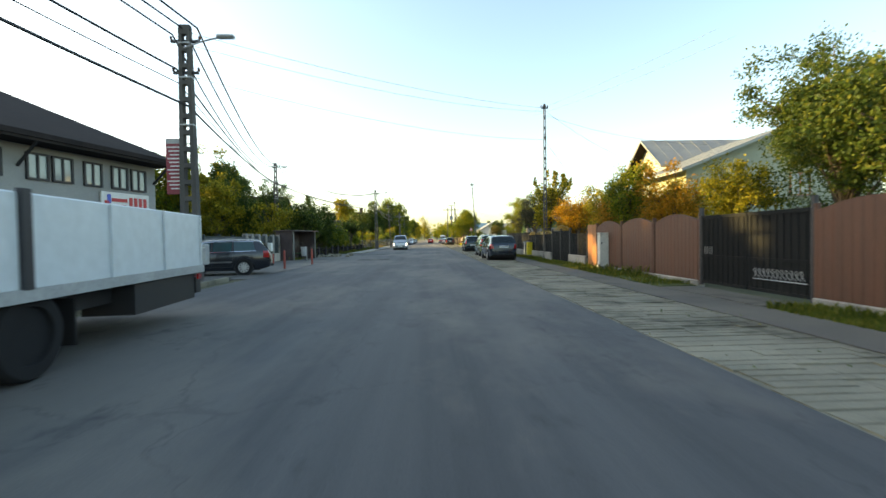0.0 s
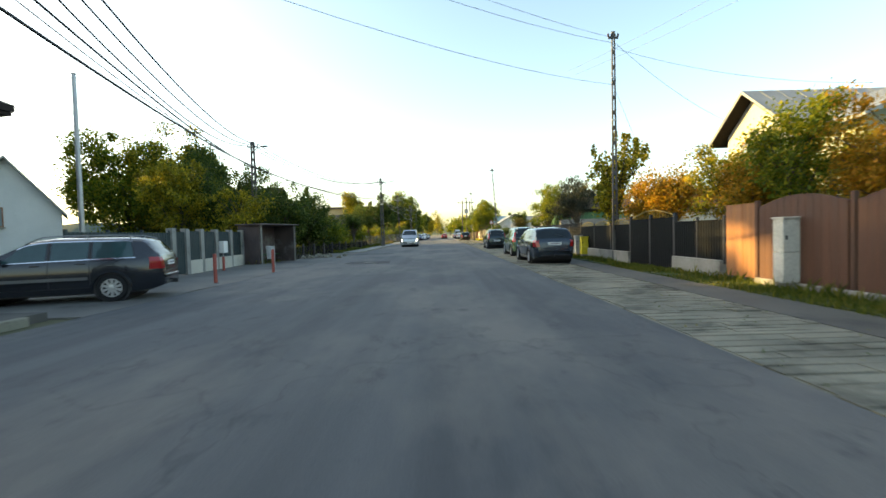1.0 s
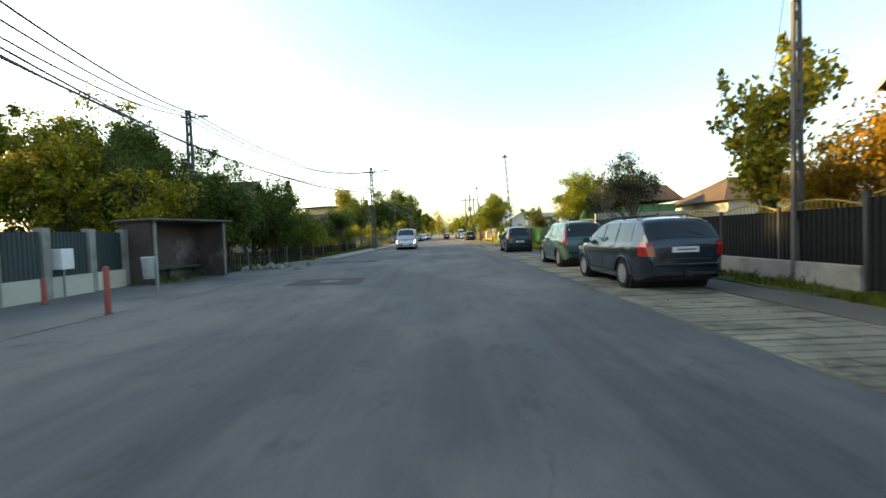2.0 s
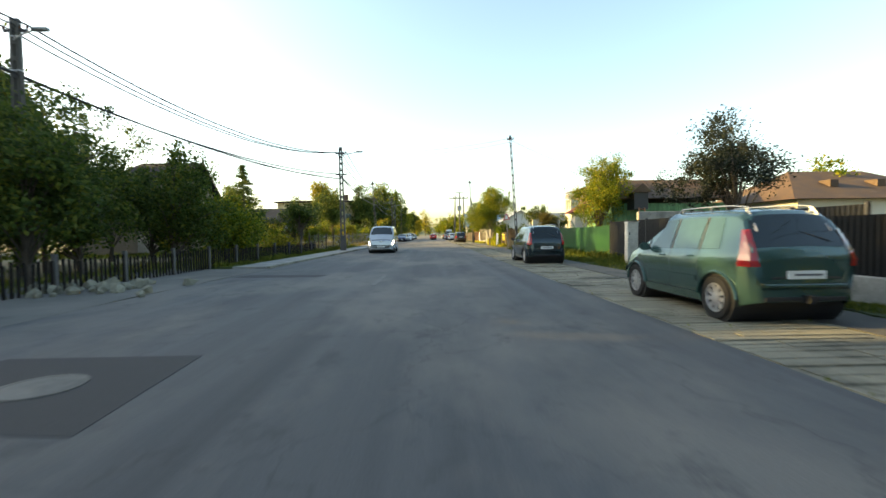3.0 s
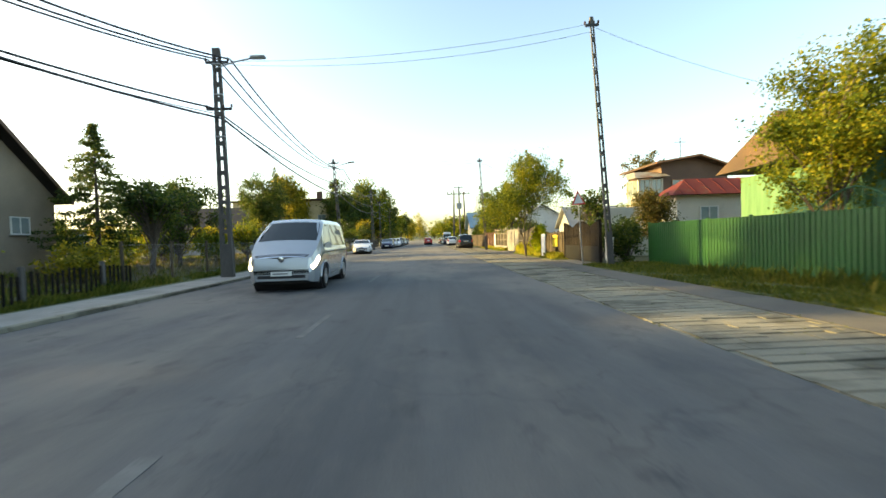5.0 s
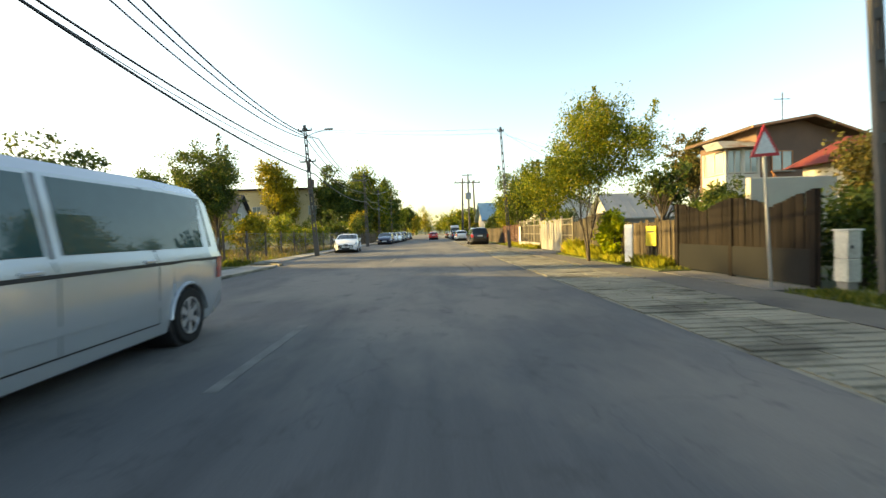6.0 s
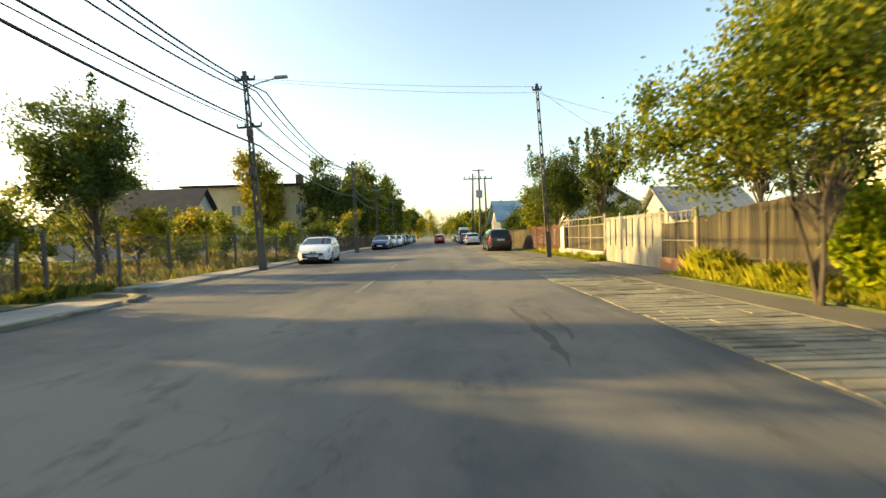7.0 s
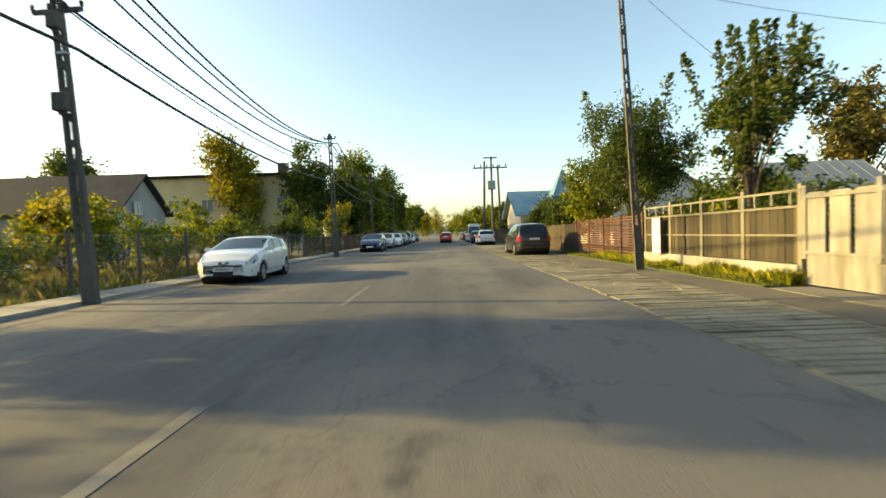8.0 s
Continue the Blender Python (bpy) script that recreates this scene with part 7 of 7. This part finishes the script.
def window(parent, x, y, z, w, h, face, frame_mat, sill=True):
    """A window set into a wall; face: outward direction ('-y', '+x', '-x')."""
    turn = {"-y": 0, "+x": 90, "-x": -90, "+y": 180}[face]
    m = pose(x, y, z, 0, 0, turn)
    f = 0.06
    bm = bmesh.new()
    for it in ((-w / 2, w / 2, -0.05, 0.05, 0, f), (-w / 2, w / 2, -0.05, 0.05, h - f, h), (-w / 2, -w / 2 + f, -0.05, 0.05, f, h - f), (w / 2 - f, w / 2, -0.05, 0.05, f, h - f), (-f / 2, f / 2, -0.045, 0.045, f, h - f)):
        box(bm, *it)
    fr = part("window", bm, frame_mat, parent)
    fr.matrix_basis = m
    bm = bmesh.new()
    box(bm, -w / 2 + f, w / 2 - f, -0.01, 0.01, f, h - f)
    p = part("pane", bm, HOUSE_PANE, fr)
    if sill:
        bm = bmesh.new()
        box(bm, -w / 2 - 0.08, w / 2 + 0.08, -0.14, 0.02, -0.06, -0.004)
        part("sill", bm, CONCRETE, fr)
    return fr


def seams_on(bm, a, b, c, n, r=0.02):
    """Standing seams on a roof slope: a-b is the eave, c the vector up the slope."""
    for k in range(n + 1):
        p = Vector(a).lerp(Vector(b), k / n)
        tube(bm, [p, p + Vector(c)], r, 4)


def gable_house(name, x0, x1, y0, y1, eave, ridge, wall_mat, roof_mat, label, along="x", over=0.45, seams=0, category="house", thick=0.14, skew=0.5, soffit=None):
    """Walls, gables and two roof slabs. along: the ridge's direction; skew: where the ridge lies across the house."""
    t = thing(name, pose((x0 + x1) / 2, (y0 + y1) / 2, 0), label, category)
    hx, hy = (x1 - x0) / 2, (y1 - y0) / 2
    if along == "y":
        a, b, turn = hx, hy, 0
    else:
        a, b, turn = hy, hx, 90
    rx = -a + 2 * a * skew
    rot = Matrix.Rotation(radians(turn), 4, "Z")
    bm = bmesh.new()
    prism(bm, [rot @ Vector(p) for p in ((-a, -b, -0.1), (a, -b, -0.1), (a, -b, eave), (rx, -b, ridge), (-a, -b, eave))], rot @ Vector((0, 2 * b, 0)))
    part("wall", bm, wall_mat, t)
    for sgn, ax in ((-1, -a), (1, a)):
        run_, rise = abs(ax - rx), ridge - eave
        L = math.hypot(run_, rise)
        ux, uz = (ax - rx) / L, -rise / L
        ex, ez = rx + ux * (L + over), ridge + uz * (L + over)
        nx, nz = -uz * (1 if sgn > 0 else -1), abs(ux)
        o = 0.02
        pts = [(rx, -b - over, ridge + o), (ex, -b - over, ez + o), (ex + nx * thick * 0.0, -b - over, ez + o + thick), (rx, -b - over, ridge + o + thick)]
        bm = bmesh.new()
        prism(bm, [rot @ Vector(p) for p in pts], rot @ Vector((0, 2 * (b + over), 0)))
        rf = part("roof", bm, roof_mat, t)
        if soffit:
            bm = bmesh.new()
            prism(bm, [rot @ Vector((p[0], p[1] + 0.03, p[2])) for p in ((rx, -b - over, ridge - 0.03), (ex, -b - over, ez - 0.03), (ex, -b - over, ez + o - 0.004), (rx, -b - over, ridge + o - 0.004))], rot @ Vector((0, 2 * (b + over) - 0.06, 0)))
            part("soffit", bm, soffit, t)
        if seams:
            bm = bmesh.new()
            seams_on(bm, rot @ Vector((ex, -b - over, ez + o + thick)), rot @ Vector((ex, b + over, ez + o + thick)), rot @ Vector((rx - ex, 0, ridge - ez)), seams)
            part("seam", bm, roof_mat, rf)
    return t


# shop with a dark tiled roof on the left, turned a little towards the road
SHOP = pose(-12.1, 20.1, -0.22, 0, 0, -13) @ Matrix.Scale(1.17, 4)
shop = thing("shop_building", SHOP, "two-storey grey rendered shop with dark tiled roof", "building")
boxes("upper_wall", [(-9.0, 0.0, -14.0, 0.0, 2.25, 4.4)], PLASTER_GREY, shop)
boxes("ground_floor_wall", [(-9.0, -0.15, -14.0, -0.12, -0.15, 2.1)], PLASTER_GREY, shop)
boxes("string_course", [(-9.1, 0.1, -14.1, 0.1, 2.1, 2.25)], CONCRETE, shop)
bm = bmesh.new()
prism(bm, [(0.85, -15, 4.3), (0.85, 0.2, 4.3), (-4.5, -3.6, 7.0), (-4.5, -15, 7.0)], (0, 0, 0.15))
prism(bm, [(0.85, 0.2, 4.3), (-9.85, 0.2, 4.3), (-4.5, -3.6, 7.0)], (0, 0, 0.15))
prism(bm, [(-9.85, 0.2, 4.3), (-9.85, -15, 4.3), (-4.5, -15, 7.0), (-4.5, -3.6, 7.0)], (0, 0, 0.15))
part("roof", bm, ROOF_DARK, shop)
boxes("soffit", [(-9.8, 0.8, -14.9, 0.17, 4.22, 4.295)], ROOF_DARK, shop)
for y in (0.02, -4.5, -9.0):
    bm = bmesh.new()
    tube(bm, [(0.0, y - 0.1, 3.6), (0.75, y - 0.1, 4.25)], 0.045, 6)
    part("eave_bracket", bm, DARK_STEEL, shop)
for y in (-0.75, -1.5, -2.45, -3.4, -4.1, -5.3, -6.2, -7.4, -8.3):
    window(shop, 0.02, y, 3.25, 0.62, 0.78, "+x", DARK_STEEL, False)
for y0, y1 in ((-1.9, -0.5), (-2.75, -2.2), (-4.3, -3.1), (-6.3, -4.8), (-8.2, -6.7), (-10.0, -8.6)):
    window(shop, -0.1, (y0 + y1) / 2, 0.02, y1 - y0, 1.95, "+x", DARK_STEEL if y0 == -4.3 else PLASTER_GREY, False)
    if y0 != -4.3:
        boxes("stall_riser", [(-0.14, -0.03, y0 + 0.08, y1 - 0.08, 0.06, 0.42)], PANEL_TEAL, shop)
for y in (-0.2, -2.05, -2.95, -4.5, -6.5, -8.4):
    boxes("pilaster", [(-0.12, 0.05, y - 0.12, y + 0.12, -0.1, 2.1)], PLASTER_GREY, shop)
boxes("step", [(0.02, 0.5, -4.2, -3.2, -0.1, 0.18)], CONCRETE, shop)
sg = thing("shop_sign", SHOP @ pose(0.06, -1.29, 2.45) @ Matrix.Diagonal((1, 0.66, 1, 1)), "white shop sign with red lettering bars and blue mark", "sign")
boxes("panel", [(-0.04, 0.04, -1.45, 1.35, 0, 0.68)], SIGN_WHITE, sg, bevel=0.01)
for k in range(4):
    boxes("red_bar", [(0.042, 0.052, 0.1 + k * 0.29, 0.3 + k * 0.29, 0.14, 0.54)], SIGN_RED, sg)
boxes("small_red_bar", [(0.042, 0.052, -0.9, -0.02, 0.36, 0.48)], SIGN_RED, sg)
boxes("small_red_bar", [(0.042, 0.052, -0.9, -0.1, 0.16, 0.27)], SIGN_RED, sg)
boxes("blue_mark", [(0.042, 0.052, -1.15, -0.95, 0.3, 0.6)], SIGN_BLUE, sg)
boxes("red_mark", [(0.042, 0.052, -1.3, -1.06, 0.12, 0.38)], SIGN_RED, sg)

sd_house = gable_house("side_house", -2.3, 2.3, -2.0, 2.0, 3.3, 6.2, PLASTER_WHITE, ROOF_ZINC, "white house with grey gable roof behind gate", "y")
window(sd_house, -0.6, -2.02, 2.4, 0.9, 1.1, "-y", WOOD_TAN)
sd_house.matrix_basis = pose(-25.6, 34.8, 0, 0, 0, 40)
h2 = thing("garden_house", pose(-22.84, 70.86, 0), "tan house with steep uneven dark gable roof", "house")
bm = bmesh.new()
prism(bm, [(0, -9.0, -0.1), (0, 4.3, -0.1), (0, 4.3, 4.55), (0, 0, 8.25), (0, -9.0, 4.6)], (-4.5, 0, 0))
part("wall", bm, TAN_WALL, h2)
for y1, z1 in ((4.9, 4.1), (-9.8, 4.35)):
    bm = bmesh.new()
    prism(bm, [(0.7, 0, 8.28), (0.7, y1, z1), (0.7, y1, z1 + 0.18), (0.7, 0, 8.48)], (-5.8, 0, 0))
    part("roof", bm, ROOF_DARK, h2)
    bm = bmesh.new()
    prism(bm, [(0.74, 0, 8.22), (0.74, y1, z1 - 0.06), (0.74, y1, z1 + 0.20), (0.74, 0, 8.50)], (-0.04, 0, 0))
    part("bargeboard", bm, BROWN_WALL, h2)
for y, z, w in ((-0.75, 5.3, 1.0), (-2.4, 5.25, 1.0), (1.9, 2.2, 1.2), (-2.2, 1.4, 1.3), (-5.5, 1.4, 1.3)):
    window(h2, 0.02, y, z, w, 1.0, "+x", PLASTER_WHITE)
h3 = gable_house("low_house", -33.5, -21.8, 105.9, 111.2, 3.6, 6.15, PLASTER_GREY, ROOF_SLATE, "low cream house with dark roof and gable", "x", 0.5)
window(h3, 5.98, -0.6, 3.3, 0.8, 0.9, "+x", PLASTER_WHITE)
window(h3, 5.98, 1.4, 0.9, 1.0, 1.2, "+x", PLASTER_WHITE)
yh = thing("yellow_block", pose(-26, 135.5, 0), "yellow rendered two-storey house with flat hip roof", "house")
boxes("wall", [(-9, 8.5, -6, 6, -0.1, 8.9)], PLASTER_YELLOW, yh)
bm = bmesh.new()
prism(bm, [(-9.6, -6.6, 8.9), (9.1, -6.6, 8.9), (9.1, 6.6, 8.9), (-9.6, 6.6, 8.9)], (0, 0, 0.25))
prism(bm, [(-9.6, -6.6, 9.15), (9.1, -6.6, 9.15), (5.5, 0, 9.9), (-6, 0, 9.9)], (0, 0.2, 0.02))
part("roof", bm, ROOF_DARK, yh)
boxes("chimney", [(5.5, 6.4, -3, -2, 9.1, 10.9)], BROWN_WALL, yh)
for x in (-6, -2, 3, 7):
    for z in (1.2, 4.8):
        window(yh, x, -6.02, z, 1.4, 1.5, "-y", PLASTER_WHITE)

# right: metal-roofed house behind the vines
h1 = gable_house("vine_house", 15.4, 24.5, 28.2, 32.4, 6.1, 7.75, PLASTER_CREAM, ROOF_ZINC, "cream house with standing-seam metal roof", "x", 0.7, seams=12, soffit=WOOD_DARK)
window(h1, -5.03, -0.2, 4.2, 1.0, 1.2, "-x", WOOD_TAN)
window(h1, -2.0, -2.12, 3.2, 1.2, 1.3, "-y", WOOD_TAN)
boxes("balcony_boards", [(-3.2, 2.0, -2.16, -2.1, 4.9, 6.0)], WOOD_TAN, h1)
wing = gable_house("house_wing", 13.3, 23.7, 22.5, 27.0, 4.75, 6.75, PLASTER_GREEN, ROOF_ZINC, "pale green gabled wing with metal roof", "y", 0.6, seams=8)
window(wing, 0.8, -2.27, 3.3, 1.1, 1.2, "-y", WOOD_TAN)
# shed with rusty roof
sd = thing("rusty_shed", pose(17.5, 62.2, 0), "green boarded shed with rusty metal roof and dormer", "shed")
boxes("wall", [(-4.2, 4.2, -2.6, 3, -0.1, 3.4)], SHED_GREEN, sd)
for k in range(28):
    boxes("board", [(-4.2 + k * 0.3, -3.92 + k * 0.3, -2.64, -2.6, 0.0, 3.4)], SHED_GREEN, sd)
bm = bmesh.new()
prism(bm, [(-4.9, -3.3, 3.72), (-4.9, 0.2, 5.45), (-4.9, 3.6, 3.6)], (9.6, 0, 0))
part("roof", bm, ROOF_RUST, sd)
bm = bmesh.new()
seams_on(bm, (-4.9, -3.3, 3.73), (4.7, -3.3, 3.73), (0, 3.5, 1.73), 14)
part("roof_seam", bm, ROOF_RUST, sd)
bm = bmesh.new()
prism(bm, [(-3.45, -4.0, 4.12), (-2.05, -4.0, 4.12), (-2.75, -4.0, 4.75)], (0, 2.8, 0))
part("dormer_roof", bm, ROOF_RUST, sd)
# black block stands in for the shade inside the dormer's opening
boxes("dormer_dark_opening", [(-3.25, -2.25, -3.8, -1.5, 2.9, 4.15)], BLACK_TRIM, sd)
bm = bmesh.new()
tube(bm, [(-3.0, -4.6, 0.0), (-2.95, -3.85, 3.0)], 0.045, 5)
tube(bm, [(-2.5, -4.6, 0.0), (-2.55, -3.85, 3.0)], 0.045, 5)
for k in range(9):
    f = (k + 0.7) / 9
    tube(bm, [(-2.98, -4.6 + 0.75 * f, 3.0 * f), (-2.52, -4.6 + 0.75 * f, 3.0 * f)], 0.022, 5)
part("ladder", bm, WOOD_TAN, sd)
boxes("aerial", [(0.68, 0.71, 0.1, 0.13, 5.2, 6.2), (0.4, 1.0, 0.1, 0.12, 6.0, 6.03)], DARK_STEEL, sd)
rh = thing("hip_house", pose(31.0, 61.5, 0), "cream house with rusty hipped sheet roof", "house")
boxes("wall", [(-6, 6, -4.5, 4.5, -0.1, 3.4)], PLASTER_CREAM, rh)
bm = bmesh.new()
a = [(-6.8, -5.2, 3.4), (6.8, -5.2, 3.4), (6.8, 5.2, 3.4), (-6.8, 5.2, 3.4)]
va = [bm.verts.new(p) for p in a]
vb = [bm.verts.new(p) for p in ((-3, 0, 5.9), (3, 0, 5.9))]
for f in ((0, 1, 5, 4), (1, 2, 5), (2, 3, 4, 5), (3, 0, 4), (3, 2, 1, 0)):
    bm.faces.new([(va + vb)[i] for i in f])
part("roof", bm, ROOF_RUST, rh)
for x in (-2.5, 1.0):
    boxes("roof_vent", [(x, x + 0.6, -3.2, -2.2, 4.4, 4.9)], ROOF_RUST, rh)
# outbuilding with red roof, lattice wall, and the tan house with its porch
rb = thing("red_roof_outbuilding", pose(17.8, 73.8, 0.25), "cream outbuilding with red hipped sheet roof", "outbuilding")
boxes("wall", [(-3.4, 3.6, -1.9, -0.2, -0.4, 3.05)], PLASTER_CREAM, rb)
bm = bmesh.new()
va = [bm.verts.new(p) for p in ((-3.9, -2.4, 3.05), (4.1, -2.4, 3.05), (4.1, 0.2, 3.05), (-3.9, 0.2, 3.05), (-2.3, -0.9, 4.1), (2.8, -0.9, 4.1))]
for f_ in ((0, 1, 5, 4), (1, 2, 5), (2, 3, 4, 5), (3, 0, 4), (3, 2, 1, 0)):
    bm.faces.new([va[i] for i in f_])
rr_ = part("roof", bm, ROOF_RED, rb)
for k in range(9):
    x = -3.3 + k * 0.85
    top = min(1.0, (x + 3.9) / 1.6, (4.1 - x) / 1.3)
    bm = bmesh.new()
    tube(bm, [(x, -2.4, 3.06), (x, -2.4 + 1.5 * top, 3.06 + 1.05 * top)], 0.02, 4)
    part("roof_seam", bm, ROOF_RED, rr_)
window(rb, -1.5, -1.92, 1.2, 1.1, 1.2, "-y", PLASTER_WHITE)
yw = bmesh.new()
box(yw, 9.6, 12.3, 69.9, 70.1, 0, 2.6)
bevelled(yw, 0.02)
single("yard_wall", yw, PLASTER_CREAM, "cream perforated yard wall", "wall", "structure")
th = thing("porch_house", pose(19.5, 82.8, 0), "tan and brown two-storey house with glazed porch", "house")
bm = bmesh.new()
prism(bm, [(0, 0, -0.1), (5.6, 0, -0.1), (5.6, 0, 6.3), (2.9, 0, 7.25), (0, 0, 6.85)], (0, 5.5, 0))
part("wall", bm, BROWN_WALL, th)
bm = bmesh.new()
prism(bm, [(-0.8, -0.7, 6.72), (2.9, -0.7, 7.28), (6.4, -0.7, 6.05), (6.4, -0.7, 6.2), (2.9, -0.7, 7.46), (-0.8, -0.7, 6.88)], (0, 6.8, 0))
part("roof", bm, ROOF_RUST, th)
bm = bmesh.new()
for x0, z0, x1, z1 in ((-0.8, 6.8, 2.9, 7.37), (2.9, 7.37, 6.4, 6.12)):
    tube(bm, [(x0, -0.73, z0), (x1, -0.73, z1)], 0.09, 4)
part("bargeboard", bm, WOOD_TAN, th)
boxes("porch_wall", [(-2.1, -0.03, -0.3, 1.9, -0.1, 4.15)], PLASTER_CREAM, th)
boxes("porch_post", [(-2.1, -1.98, -0.3, -0.18, 4.15, 5.6), (-1.1, -0.98, -0.3, -0.18, 4.15, 5.6), (-0.15, -0.03, -0.3, -0.18, 4.15, 5.6), (-2.1, -1.98, 1.78, 1.9, 4.15, 5.6)], PLASTER_CREAM, th)
boxes("porch_back", [(-1.95, -0.1, 1.7, 1.85, 4.15, 5.6)], PLASTER_CREAM, th)
for x in (-1.54, -0.56):
    window(th, x, -0.25, 4.2, 0.84, 1.35, "-y", PLASTER_CREAM, False)
window(th, -2.03, 0.8, 4.2, 1.8, 1.35, "-x", PLASTER_CREAM, False)
window(th, 1.5, -0.03, 4.3, 1.3, 1.2, "-y", WOOD_TAN)
window(th, 4.2, -0.03, 4.3, 1.1, 1.2, "-y", WOOD_TAN)
bm = bmesh.new()
prism(bm, [(-2.6, -0.8, 5.6), (0.3, -0.8, 5.7), (0.3, 0.6, 6.25), (-2.0, 0.6, 6.25)], (0, 1.5, 0.04))
part("porch_roof", bm, ROOF_TIN, th)
bm = bmesh.new()
tube(bm, [(0.2, -0.9, 4.2), (1.5, -0.9, 2.4)], 0.05, 6)
tube(bm, [(0.2, -0.9, 3.6), (1.5, -0.9, 1.8)], 0.05, 6)
for k in range(5):
    tube(bm, [(0.3 + k * 0.28, -0.9, 4.05 - k * 0.39), (0.3 + k * 0.28, -0.9, 3.1 - k * 0.39)], 0.025, 5)
part("stair_rail", bm, WOOD_TAN, th)
boxes("aerial", [(1.8, 1.84, 0.3, 0.34, 6.9, 9.0), (1.3, 2.3, 0.3, 0.33, 8.6, 8.64)], DARK_STEEL, th)
gable_house("grey_roof_house", 17.4, 23.4, 98.6, 104.0, 2.3, 4.5, PLASTER_GREY, ROOF_ZINC, "low house with grey sheet roof behind fence", "x", 0.5, seams=10)
bh = gable_house("blue_roof_house", 8.0, 20, 121, 130, 3.0, 5.5, PLASTER_CREAM, ROOF_BLUE, "house with blue sheet roof beyond the trees", "x", 0.6, seams=10)
bm = bmesh.new()
vs = [bm.verts.new(p) for p in ((-1.3, -1.3, 0), (1.3, -1.3, 0), (1.3, 1.3, 0), (-1.3, 1.3, 0), (0, 0, 2.9))]
for f in ((0, 1, 4), (1, 2, 4), (2, 3, 4), (3, 0, 4), (3, 2, 1, 0)):
    bm.faces.new([vs[i] for i in f])
sp = part("turret_roof", bm, ROOF_BLUE, bh)
sp.matrix_basis = pose(-1.6, -4.0, 4.6)
gable_house("far_house", 12.5, 20, 108, 116, 3.2, 5.4, PLASTER_WHITE, ROOF_ZINC, "pale house behind dark bushes", "y", 0.5)

# far hills
hill = bmesh.new()
prev = None
for k in range(121):
    a = math.pi * k / 120
    r = 1300 + 150 * math.sin(a * 5)
    hgt = 26 + 16 * math.sin(a * 9 + 1) + 9 * math.sin(a * 23) + 40 * max(0, math.cos(a * 2 - 0.3))
    x, y = r * math.cos(a), r * math.sin(a)
    cur = (hill.verts.new((x, y, -3)), hill.verts.new((x * 1.05, y * 1.05, hgt)), hill.verts.new((x * 1.3, y * 1.3, hgt * 0.6)))
    if prev:
        for i in range(2):
            hill.faces.new((prev[i], cur[i], cur[i + 1], prev[i + 1]))
    prev = cur
single("backdrop_hills", hill, FAR_HILL, "low wooded hills on the horizon", "hill", "structure", smooth=60)
